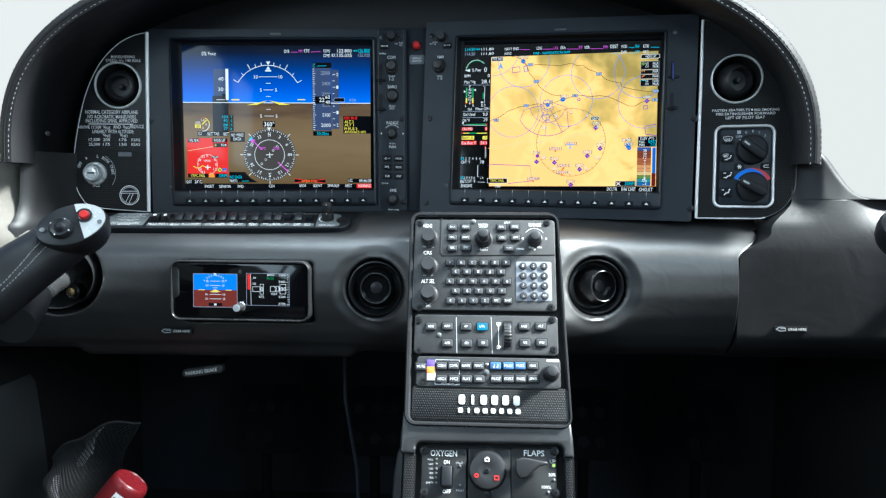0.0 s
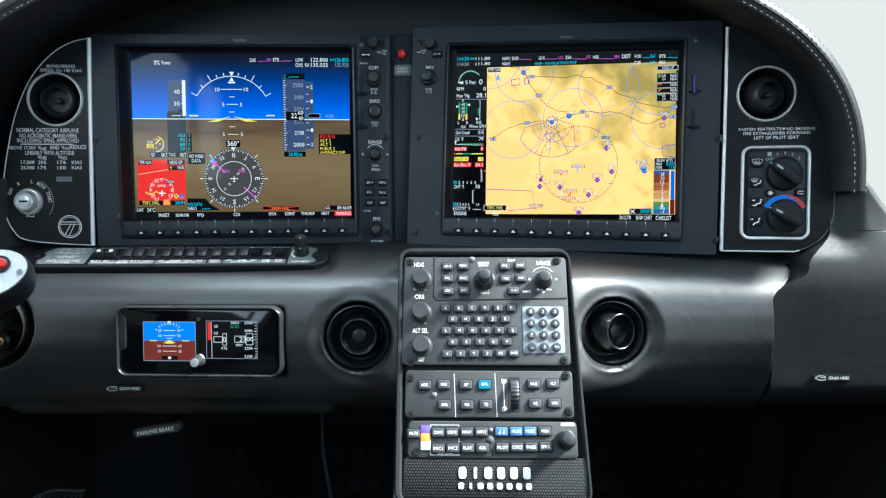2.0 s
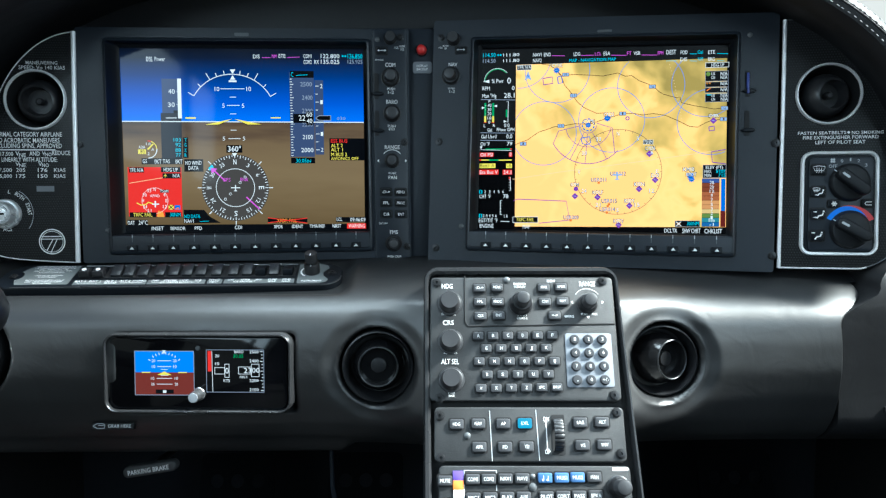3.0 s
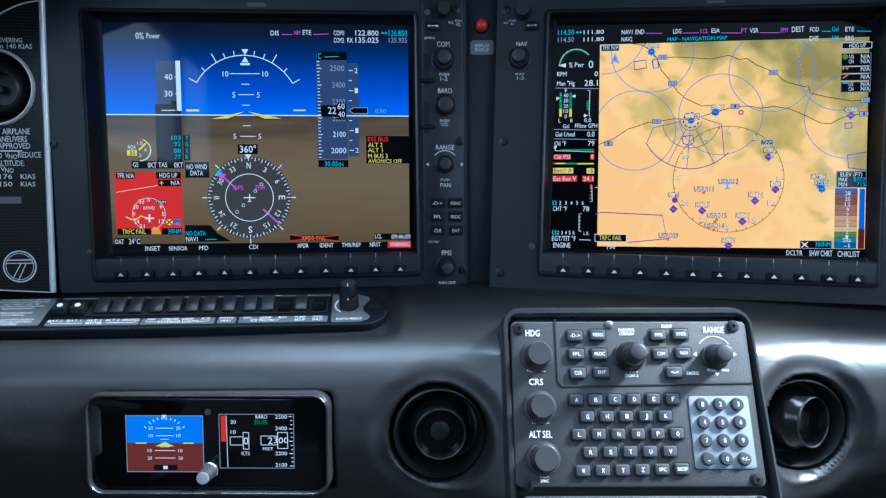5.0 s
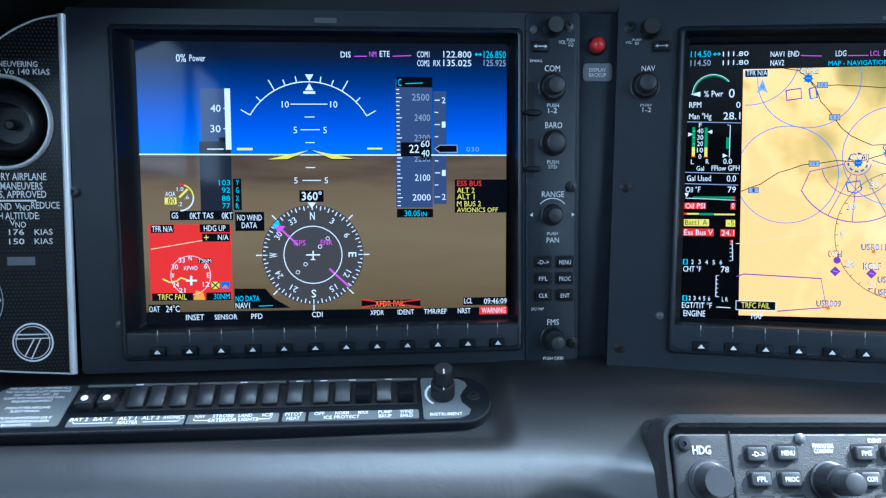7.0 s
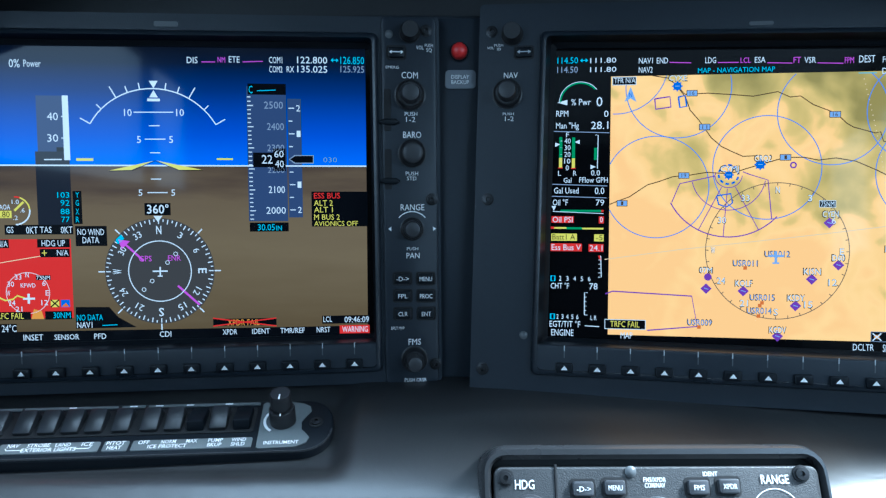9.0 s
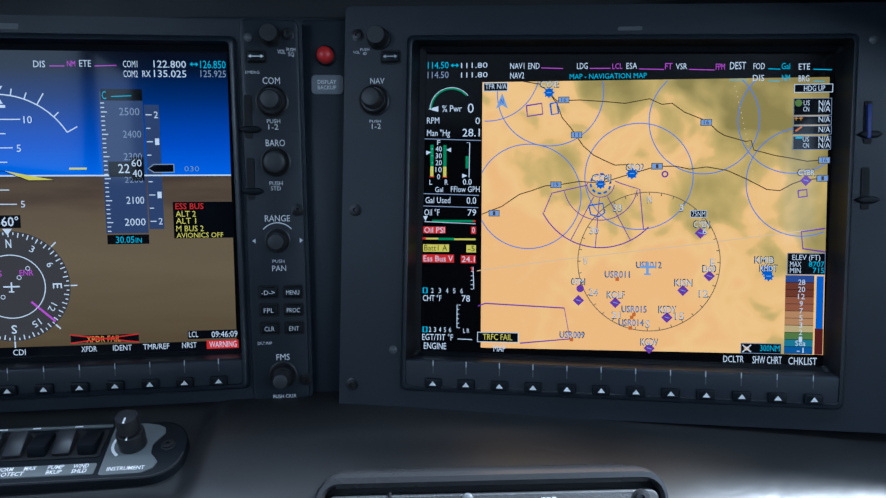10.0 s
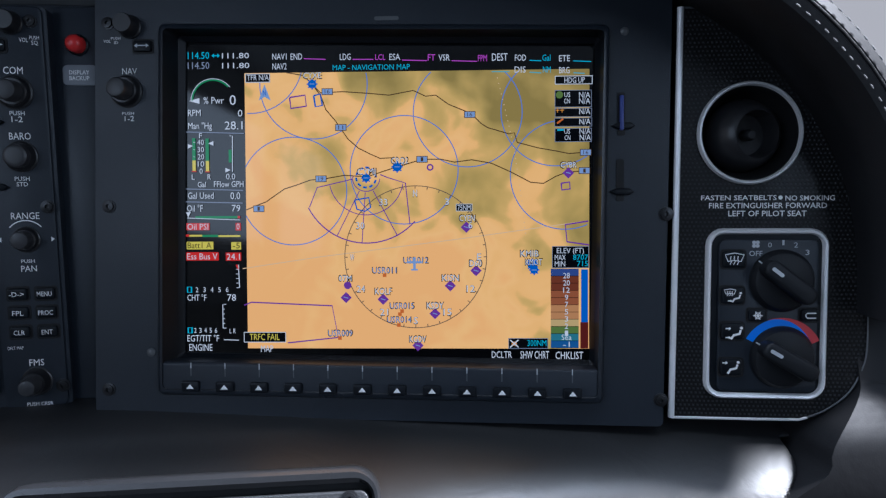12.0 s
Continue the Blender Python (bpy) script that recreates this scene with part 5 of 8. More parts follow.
# sector airspace
su, sv = -0.0101, 0.0135

d.ring("purple", su, sv, 0.0083, 0.0005, 185, 355)
for i in range(10):
    d.ring("blue", su, sv, 0.0060, 0.0012, i * 36, i * 36 + 22)
d.ring("purple", su, sv, 0.0225, 0.0005, 192, 350)
d.ring("purple", su, sv, 0.0395, 0.0007, 207, 318)
for a, r0, r1 in ((207, 0.0395, 0.0395), (243, 0.0090, 0.0395), (266, 0.0090, 0.0395), (298, 0.0090, 0.0395)):
    if r1 > r0:
        c, s = math.cos(radians(a)), math.sin(radians(a))
        d.line("purple", [(su + r0 * c, sv + r0 * s), (su + r1 * c, sv + r1 * s)], 0.0005)
d.line("purple", [(-0.0446, -0.0042), (-0.0398, 0.0077), (-0.0187, 0.0125), (-0.0177, 0.0146)], 0.0006)
d.line("purple", [(-0.0015, 0.0152), (0.0026, 0.0135), (0.0136, 0.0100), (0.0162, -0.0148)], 0.0006)
d.line("blue", [(-0.0172, 0.0000), (-0.0086, 0.0014), (-0.0075, -0.0045), (-0.0110, -0.0069), (-0.0158, -0.0055), (-0.0172, 0.0000)], 0.0009)
d.line("purple", [(-0.0560, 0.0619), (-0.0466, 0.0632), (-0.0459, 0.0566), (-0.0553, 0.0553), (-0.0560, 0.0619)], 0.0009)
d.line("blue", [(-0.0414, 0.0628), (-0.0373, 0.0638), (-0.0362, 0.0569), (-0.0404, 0.0562), (-0.0414, 0.0628)], 0.0011)
d.line("purple", [(0.1067, 0.0092), (0.1117, 0.0099), (0.1120, 0.0058), (0.1071, 0.0052), (0.1067, 0.0092)], 0.0009)
d.line("purple", [inside(p) for p in ((0.1228, -0.0134), (0.1091, -0.0155), (0.1102, -0.0257), (0.1231, -0.0276))], 0.0009)
d.line("purple", [(-0.0853, -0.0635), (-0.0807, -0.0617), (-0.0314, -0.0639), (-0.0278, -0.0832), (-0.0587, -0.0865)], 0.0008)
# range ring
ru, rv = 0.0194, -0.0345
d.ring("ring", ru, rv, 0.0428, 0.0005)
for i in range(36):
    a = math.tau * i / 36
    d.line("ring", [(ru + 0.0428 * math.sin(a), rv + 0.0428 * math.cos(a)), (ru + 0.0410 * math.sin(a), rv + 0.0410 * math.cos(a))], 0.0005)
for i, s in enumerate(("N", "3", "6", "E", "12", "15", "S", "21", "24", "W", "30", "33")):
    a = math.tau * i / 12
    d.label("brown", s, ru + 0.0383 * math.sin(a), rv + 0.0383 * math.cos(a) - 0.0002, 0.0044, 3, True)
    d.label("white", s, ru + 0.0383 * math.sin(a), rv + 0.0383 * math.cos(a), 0.0039, 5)
d.rect("black", 0.0439, -0.0071, 0.0537, -0.0027, 4)
d.border("white", 0.0439, -0.0071, 0.0537, -0.0027, 0.0003, 6)
d.text("white", "75NM", 0.0449, -0.0065, 0.0527, -0.0034, 6)
# airfields
for q, r in (((-0.0422, 0.0697), 0.0026), ((0.0087, 0.0197), 0.0028), ((-0.0101, 0.0132), 0.0024), ((0.0895, -0.0391), 0.0030), ((0.0906, -0.0425), 0.0024)):
    d.disc("blue", *q, r, 4)
    for a in range(8):
        c, s = math.cos(a * math.pi / 4), math.sin(a * math.pi / 4)
        d.line("blue", [q, (q[0] + (r + 0.0007) * c, q[1] + (r + 0.0007) * s)], 0.0008, 4)
    d.line("shield", [(q[0] - 0.0015, q[1]), (q[0] + 0.0015, q[1])], 0.0005, 6)
for q in ((0.1109, 0.0153), (0.0501, -0.0167), (0.0558, -0.0428), (0.0403, -0.0519), (0.0310, -0.0687), (-0.0003, -0.0600), (-0.0228, -0.0589), (0.0206, -0.0880)):
    d.poly("purple", [(q[0] - 0.0034, q[1]), (q[0], q[1] - 0.0034), (q[0] + 0.0034, q[1]), (q[0], q[1] + 0.0034)], 4)
    d.disc("purple", *q, 0.0024, 3)
    d.line("shield", [(q[0] - 0.0014, q[1] + 0.0004), (q[0] + 0.0014, q[1] - 0.0004)], 0.0005, 6)
d.disc("purple", -0.0218, -0.0515, 0.0023, 4)
d.ring("purple", 0.0285, 0.0193, 0.0016, 0.0009)
for q in ((0.0007, -0.0454), (0.0111, -0.0672), (0.0098, -0.0690), (0.0091, -0.0756), (-0.0268, -0.0835)):
    d.rect("orange", q[0] - 0.0011, q[1] - 0.0011, q[0] + 0.0011, q[1] + 0.0011, 4)
for s, b in (("CYXE", (-0.0474, 0.0732, -0.0366, 0.0765)), ("CRQ2", (0.0053, 0.0218, 0.0152, 0.0252)), ("CYMJ", (-0.0152, 0.0153, -0.0043, 0.0187)), ("CYBR", (0.1063, 0.0184, 0.1157, 0.0217)), ("CYEN", (0.0460, -0.0130, 0.0551, -0.0095)), ("D60", (0.0520, -0.0401, 0.0591, -0.0366)),
             ("KISN", (0.0355, -0.0489, 0.0453, -0.0453)), ("KSDY", (0.0262, -0.0656, 0.0360, -0.0620)), ("KOLF", (-0.0051, -0.0569, 0.0048, -0.0534)), ("KGDV", (0.0157, -0.0859, 0.0253, -0.0823)), ("KMIB", (0.0825, -0.0344, 0.0931, -0.0309)), ("KMOT", (0.0855, -0.0395, 0.0951, -0.0360)), ("07M", (-0.0270, -0.0488, -0.0194, -0.0456))):
    d.text("brown", s, b[0] - 0.0005, b[1] - 0.0005, b[2] + 0.0006, b[3] + 0.0005, 5, True)
    d.text("white", s, *b, 8)
for s, b in (("USR011", (-0.0066, -0.0441, 0.0078, -0.0408)), ("USR012", (0.0123, -0.0380, 0.0269, -0.0348)), ("USR015", (0.0039, -0.0655, 0.0183, -0.0622)), ("USR014", (0.0022, -0.0739, 0.0166, -0.0706)), ("USR009", (-0.0338, -0.0822, -0.0192, -0.0788))):
    d.text("brown", s, b[0] - 0.0004, b[1] - 0.0004, b[2] + 0.0005, b[3] + 0.0004, 4, True)
    d.text("shield", s, *b, 7)
ou, ov = 0.0188, -0.0386
d.line("shield", [(ou, ov + 0.004), (ou, ov - 0.004)], 0.0016, 8)
d.line("shield", [(ou - 0.0045, ov + 0.001), (ou + 0.0045, ov + 0.001)], 0.0014, 8)
d.line("shield", [(ou - 0.002, ov - 0.0035), (ou + 0.002, ov - 0.0035)], 0.001, 8)
au2, av2 = -0.0711, 0.0649
d.poly("shield", [(au2, av2 + 0.005), (au2 - 0.0037, av2 - 0.0047), (au2, av2 - 0.0025), (au2 + 0.0037, av2 - 0.0047)], 4)
d.label("blue", "N", au2, av2 - 0.0002, 0.003, 6, True)
# boxes over the map
for b, t in (((-0.0827, 0.0709, -0.0676, 0.0763), ("TFR N/A", (-0.0816, 0.0723, -0.0683, 0.0756))), ((0.1029, 0.0676, 0.1251, 0.0727), ("HDG UP", (0.1085, 0.0685, 0.1205, 0.0717)))):
    d.rect("black", *b, 4)
    d.border("white", *b, 0.0004, 6)
    d.text("white", t[0], *t[1], 7)
for b in ((0.1028, 0.0541, 0.1246, 0.0643), (0.1029, 0.0484, 0.1247, 0.0536), (0.1026, 0.0427, 0.1248, 0.0479), (0.1028, 0.0336, 0.1246, 0.0418)):
    d.rect("black", *b, 4)
    d.border("grey", *b, 0.0003, 6)
for y in ((0.1204, 0.0613), (0.1204, 0.0577), (0.1205, 0.0516), (0.1206, 0.0456), (0.1207, 0.0399), (0.1208, 0.0362)):
    d.label("white", "N/A", *y, 0.0033, 7, wide=0.66)
for s, q in (("US", (0.1102, 0.0615)), ("CN", (0.1100, 0.0578)), ("US", (0.1102, 0.0399)), ("CN", (0.1103, 0.0362))):
    d.label("white", s, *q, 0.0028, 7)
d.disc("olive", 0.1056, 0.0615, 0.0022, 6, 9)
d.label("amber", "++", 0.1058, 0.0524, 0.004, 6)
d.line("orange", [(0.1042, 0.0447), (0.1078, 0.0474)], 0.001, 6)
d.rect("cyan", 0.1043, 0.0403, 0.1082, 0.0413, 6)
d.rect("black", 0.1012, -0.0414, 0.1231, -0.0283, 4)
d.border("grey", 0.1012, -0.0414, 0.1231, -0.0283, 0.0003, 6)
d.text("white", "ELEV (FT)", 0.1040, -0.0325, 0.1201, -0.0294, 7)
d.text("white", "MAX", 0.1028, -0.0366, 0.1093, -0.0335, 7)
d.text("cyan", "8707", 0.1137, -0.0365, 0.1225, -0.0334, 7)
d.text("white", "MIN", 0.1028, -0.0404, 0.1090, -0.0373, 7)
d.text("cyan", "715", 0.1160, -0.0403, 0.1225, -0.0371, 7)
lu0, lv1 = 0.1005, -0.0418
lu1, lv0 = 0.1171, -0.0894
tones = ("deep", "earth", "earth", "clay", "clay", "sand", "sand", "straw", "olive", "teal", "sea")
for i, (c, s) in enumerate(zip(tones, ("28", "20", "12", "9", "7", "5", "3", "2", "1", "Sea", "-1"))):
    a, b = lv1 + (lv0 - lv1) * i / 11, lv1 + (lv0 - lv1) * (i + 1) / 11
    d.rect(c, lu0, b, lu1, a, 4)
    d.line("black", [(lu0, b), (lu1, b)], 0.0003, 5)
    d.label("white", s, (lu0 + lu1) / 2 + 0.001, b + 0.0002 if i < 9 else (a + b) / 2, 0.0032, 7)
d.rect("blue", 0.1185, -0.0740, 0.1226, -0.0422, 4)
d.rect("dark_red", 0.1181, -0.0897, 0.1228, -0.0739, 4)
d.rect("black", 0.0751, -0.0898, 0.0988, -0.0835, 4)
d.border("grey", 0.0751, -0.0898, 0.0988, -0.0835, 0.0003, 6)
d.text("cyan", "300NM", 0.0865, -0.0882, 0.0978, -0.0846, 7)
d.line("white", [(0.0761, -0.0846), (0.0812, -0.0890)], 0.0007, 7)
d.line("white", [(0.0761, -0.0891), (0.0811, -0.0845)], 0.0007, 7)
d.rect("amber", 0.0771, -0.0880, 0.0801, -0.0856, 6)
d.rect("black", -0.0856, -0.0862, -0.0597, -0.0798, 4)
d.border("white", -0.0856, -0.0862, -0.0597, -0.0798, 0.0004, 6)
d.text("yellow", "TRFC FAIL", -0.0820, -0.0847, -0.0636, -0.0809, 7)
d.done(mfd)

# radio strip and card strip of the map display
w = 0.0
knob(mfd, -0.1469, 0.1017, 0.0062, 0.010, None, w)
knob(mfd, -0.1495, 0.0641, 0.0086, 0.0055, (0.0060, 0.0085), w)
screw(mfd, -0.1600, 0.1040, 0.0028, w)
screw(mfd, -0.1613, -0.0033, 0.0030, w)
screw(mfd, -0.1635, -0.1125, 0.0030, w)
dot(mfd, -0.1375, -0.0902, 0.0022, w)
dot(mfd, 0.1411, 0.0950, 0.0020, w)
screw(mfd, 0.1649, -0.0097, 0.0032, w)
screw(mfd, 0.1625, -0.1176, 0.0030, w)
card = principled("blue_memory_card", (0.03, 0.05, 0.25), 0.4)
for a, b, c in (((0.1393, 0.0355), (0.1392, 0.0602), card), ((0.1387, -0.0023), (0.1386, 0.0219), None)):
    card_slot(mfd, a[0], a[1], b[1], c, w)
u, v = -0.1393, 0.0903
well(mfd, u, v, 0.0105, 0.0064)
key(mfd, u, v, 0.0105, 0.0064, 0.002, w, BEZEL)
marks = Drawing(0.0022)
marks.line("grey", [(u - 0.0036, v), (u + 0.0036, v)], 0.0006)
for q in (-1, 1):
    marks.poly("grey", [(u + q * 0.0044, v), (u + q * 0.0026, v + 0.0012), (u + q * 0.0026, v - 0.0012)])
marks.done(mfd, "key_mark", PRINT)
d = Drawing(0.0001)
d.text("white", "NAV", -0.1519, 0.0741, -0.1431, 0.0777)
d.text("white", "PUSH", -0.1523, 0.0505, -0.1453, 0.0521)
d.text("white", "1-2", -0.1509, 0.0467, -0.1453, 0.0497)
d.text("white", "VOL", -0.1627, 0.0927, -0.1585, 0.0944)
d.text("white", "PUSH", -0.1582, 0.0944, -0.1526, 0.0960)
d.text("white", "ID", -0.1564, 0.0919, -0.1540, 0.0936)
d.done(mfd, "lettering", PRINT)
part("maker_mark", prism(new_bm(), rrect(-0.0028, 0.1033, 0.0114, 0.1056, 0.001), 0.0, 0.0004), PRINT["mark"], mfd, "grey maker's mark")

# ---- strip between the displays ----
mid = thing("display_backup_panel", MID, "dark grey strip with red display backup button", "panel")
b = (-0.0193, -0.1167, 0.0079, 0.1167)
part("fascia", prism(new_bm(), rrect(b[0] - 0.001, b[1], b[2] + 0.001, b[3] + 0.004, 0.002), -0.02, 0.0, 0.001), FASCIA, mid)
u, v = -0.0056, 0.0985
part("button", lathe(new_bm(), [(0.0052, 0), (0.0052, 0.004), (0.0046, 0.0068), (0.003, 0.0082), (0, 0.0087)], u, v, 28), RED_BUTTON, mid, "round glossy red push button")
part("collar", lathe(new_bm(), [(0.0064, 0), (0.0064, 0.001), (0.0054, 0.0016), (0.0053, 0)], u, v, 28), BEZEL, mid)
part("label_plate", prism(new_bm(), rrect(-0.0149, 0.0746, 0.0054, 0.0868, 0.003), 0.0, 0.0012, 0.0004), PRINT["plate"], mid, "grey rounded label plate")
d = Drawing(0.0014)
d.text("white", "DISPLAY", -0.0107, 0.0810, 0.0009, 0.0834)
d.text("white", "BACKUP", -0.0107, 0.0776, 0.0008, 0.0800)
d.done(mid, "lettering", PRINT)


# ---- carbon side panels with air vents ----
def bent_tube(points, r, seg=10):
    """A thin rounded trim bar along a polyline on a face."""
    return tube(new_bm(), [(u, v, 0.0006) for u, v in points], r, seg)


def flowing(points, n=6):
    """A smooth line through the given points."""
    out = []
    for i in range(len(points) - 1):
        a, b, c, e = (Vector(points[min(max(k, 0), len(points) - 1)]) for k in (i - 1, i, i + 1, i + 2))
        for k in range(n):
            t = k / n
            p = b * 2 + (c - a) * t + (a * 2 - b * 5 + c * 4 - e) * t * t + (b * 3 - a - c * 3 + e) * t ** 3
            out.append((p.x / 2, p.y / 2))
    return out + [tuple(points[-1])]


def eyeball_vent(parent, u, v, r, aim=(0.0, 0.0), ring=True):
    """Chrome ring, dark bowl and the turned eyeball nozzle in it."""
    vent = part("air_vent", lathe(new_bm(), [(r * 0.93, 0.0005), (r * 0.90, -0.004), (r * 0.86, -0.012), (r * 0.62, -0.024), (0, -0.026)], u, v, 48), GAP, parent, "black round air vent bowl")
    if ring:
        part("ring", lathe(new_bm(), [(r * 0.93, -0.002), (r * 0.93, 0.0022), (r * 0.955, 0.0034), (r * 0.985, 0.0032), (r * 1.01, 0.0018), (r * 1.015, 0.0)], u, v, 64), CHROME, vent, "polished chrome ring")
    m = Matrix.Translation((u, v, -0.014)) @ pose(0, 0, 0, aim[1], aim[0], 0)
    s = r * 0.74
    bm = lathe(new_bm(), [(s * math.sin(radians(a)), s * math.cos(radians(a))) for a in range(125, 44, -10)] + [(s * 0.64, s * 0.735), (s * 0.60, s * 0.60), (s * 0.55, s * 0.2), (0, s * 0.15)], 0, 0, 40, m)
    part("nozzle", bm, KNOB, vent, "glossy black eyeball nozzle")
    bm = lathe(new_bm(), [(s * 0.16, s * 0.15), (s * 0.16, s * 0.42), (s * 0.10, s * 0.5), (0, s * 0.5)], 0, 0, 16, m)
    part("hub", bm, KNOB, vent)
    return vent


DIAL = principled("matt_black_dial", (0.0085, 0.0095, 0.012), 0.48, spec=0.3, grain=0.1, scale=120)
GLOSS = principled("glossy_black_plastic", (0.008, 0.008, 0.009), 0.18, spread=0.04)
left = thing("trim_panel", LEFT, "woven carbon side panel with chrome-ringed vent and ignition switch", "panel")
edge = [(0.0456, 0.1317), (0.0260, 0.1271), (0.0041, 0.1140), (-0.0173, 0.0900), (-0.0348, 0.0538), (-0.0461, 0.0102), (-0.0530, -0.0336), (-0.0523, -0.0592), (-0.0442, -0.0812), (-0.0263, -0.0937), (0.0406, -0.0994)]
LV = (0.0060, 0.0638)
part("panel", plate(new_bm(), flowing(edge, 5), [circle(*LV, 0.0275, 48)], -0.016, 0.0), CARBON, left, "glossy woven carbon sheet")
part("trim_strip", bent_tube([(0.0441, 0.1316), (0.0421, -0.0994)], 0.0024), CHROME, left, "satin chrome edge strip")
part("trim_edge", bent_tube([(u - 0.0002, v) for u, v in flowing(edge, 5)], 0.0006, 6), CHROME, left, "thin bright panel edge")
eyeball_vent(left, *LV, 0.0297, (8, 6))
d = Drawing(0.0002)
d.text("white", "MANEUVERING", -0.0021, 0.0987, 0.0282, 0.1021, bold=True)
d.text("white", "SPEED: Vo 140 KIAS", -0.0090, 0.0939, 0.0354, 0.0975, bold=True)
d.text("white", "NORMAL CATEGORY AIRPLANE", -0.0366, 0.0273, 0.0304, 0.0318, bold=True)
d.text("white", "NO ACROBATIC MANEUVERS", -0.0339, 0.0213, 0.0279, 0.0258, bold=True)
d.text("white", "INCLUDING SPINS, APPROVED", -0.0364, 0.0160, 0.0300, 0.0204, bold=True)
d.rect("white", -0.0330, 0.0136, 0.0235, 0.0147)
d.text("white", "ABOVE 17,500", -0.0469, 0.0082, -0.0170, 0.0119, bold=True)
d.text("white", "V", -0.0148, 0.0083, -0.0113, 0.0125, bold=True)
d.text("white", "NE", -0.0114, 0.0071, -0.0050, 0.0107, bold=True)
d.text("white", "AND", -0.0016, 0.0083, 0.0084, 0.0126, bold=True)
d.text("white", "V", 0.0106, 0.0090, 0.0136, 0.0126, bold=True)
d.text("white", "NO", 0.0134, 0.0078, 0.0199, 0.0114, bold=True)
d.text("white", "REDUCE", 0.0204, 0.0090, 0.0379, 0.0133, bold=True)
d.text("white", "LINEARLY WITH ALTITUDE:", -0.0283, 0.0023, 0.0250, 0.0066, bold=True)
d.text("white", "V", -0.0152, -0.0018, -0.0116, 0.0017, bold=True)
d.text("white", "NE", -0.0118, -0.0030, -0.0053, 0.0006, bold=True)
d.text("white", "V", 0.0067, -0.0018, 0.0103, 0.0018, bold=True)
d.text("white", "NO", 0.0102, -0.0030, 0.0167, 0.0006, bold=True)
for s, b in (("17,500", (-0.0332, -0.0078, -0.0187, -0.0042)), ("205", (-0.0148, -0.0078, -0.0060, -0.0042)), ("176", (0.0060, -0.0078, 0.0153, -0.0042)), ("KIAS", (0.0216, -0.0078, 0.0328, -0.0042)),
             ("25,000", (-0.0334, -0.0138, -0.0189, -0.0102)), ("175", (-0.0150, -0.0138, -0.0062, -0.0102)), ("150", (0.0058, -0.0138, 0.0152, -0.0102)), ("KIAS", (0.0214, -0.0138, 0.0326, -0.0102))):
    d.text("white", s, *b, bold=True)
d.text("white", "ACS", -0.0295, -0.0672, -0.0207, -0.0630, bold=True)
ku, kv = -0.0260, -0.0498
for s, a in (("OFF", 150), ("R", 118), ("L", 80), ("BOTH", 52), ("START", 12)):
    d.label("white", s, ku + 0.0225 * math.cos(radians(a)), kv + 0.0225 * math.sin(radians(a)), 0.0036, turn=a - 90, bold=True, wide=0.7)
d.ring("grey", ku, kv, 0.0262, 0.0005, -35, 60)
d.rect("black", -0.0085, -0.0304, 0.0332, -0.0199, 1)
d.rect("plate", 0.0041, -0.0275, 0.0212, -0.0220, 2)
lu, lv = 0.0174, -0.0780
d.ring("white", lu, lv, 0.0123, 0.0011)
d.ring("white", lu, lv, 0.0105, 0.0005)
d.line("white", [(lu - 0.010, lv + 0.0052), (lu + 0.010, lv + 0.0052)], 0.0009)
d.line("white", [(lu - 0.011, lv + 0.0026), (lu + 0.011, lv + 0.0026)], 0.0007)
d.line("white", [(lu + 0.001, lv + 0.0026), (lu - 0.0055, lv - 0.0095)], 0.0008)
d.line("white", [(lu + 0.005, lv + 0.0026), (lu - 0.0015, lv - 0.0112)], 0.0008)
d.done(left, "lettering", PRINT)
IGN = principled("turned_steel", (0.80, 0.80, 0.81), 0.3, metal=0.55, grain=0.1, scale=300)
ign = part("ignition_switch", lathe(new_bm(), [(0.0150, 0), (0.0150, 0.0015), (0.0138, 0.0032), (0.0122, 0.0036), (0.0118, 0.0050), (0.0112, 0.0100), (0.0102, 0.0122), (0.0088, 0.0128), (0.0080, 0.0112), (0.0070, 0.0106), (0.0064, 0.0118), (0.0030, 0.0122), (0.0, 0.0122)], ku, kv, 48), IGN, left, "polished steel ignition switch barrel")
part("key_slot", prism(new_bm(), rrect(ku - 0.0045, kv - 0.001, ku + 0.0045, kv + 0.001, 0.0008), 0.0121, 0.0126), GAP, ign)

right = thing("trim_panel", RIGHT, "woven carbon side panel with chrome-ringed vent beside climate controls", "panel")
edge = [(-0.0322, 0.1133), (-0.0184, 0.1120), (-0.0028, 0.1059), (0.0128, 0.0964), (0.0253, 0.0848), (0.0411, 0.0624), (0.0572, 0.0306), (0.0680, -0.0044), (0.0728, -0.0429), (0.0738, -0.0785), (0.0712, -0.0932), (0.0636, -0.1074), (0.0505, -0.1176), (0.0372, -0.1226), (-0.0342, -0.1230)]
RV = (0.0066, 0.0420)
part("panel", plate(new_bm(), flowing(edge, 5), [circle(*RV, 0.0265, 48)], -0.016, 0.0), CARBON, right, "glossy woven carbon sheet")
part("trim_strip", bent_tube([(-0.0328, 0.1134), (-0.0335, -0.0009), (-0.0345, -0.1230)], 0.0019), CHROME, right, "satin chrome edge strip")
part("trim_edge", bent_tube([(-0.0345, -0.1230), (0.0018, -0.1230), (0.0372, -0.1228), (0.0420, -0.1214)], 0.0008, 6), CHROME, right, "thin bright panel edge")
part("trim_edge", bent_tube(flowing(edge[:-1], 5), 0.0005, 6), EDGE, right, "thin grey panel edge")
eyeball_vent(right, *RV, 0.0288, (16, 2))
d = Drawing(0.0002)
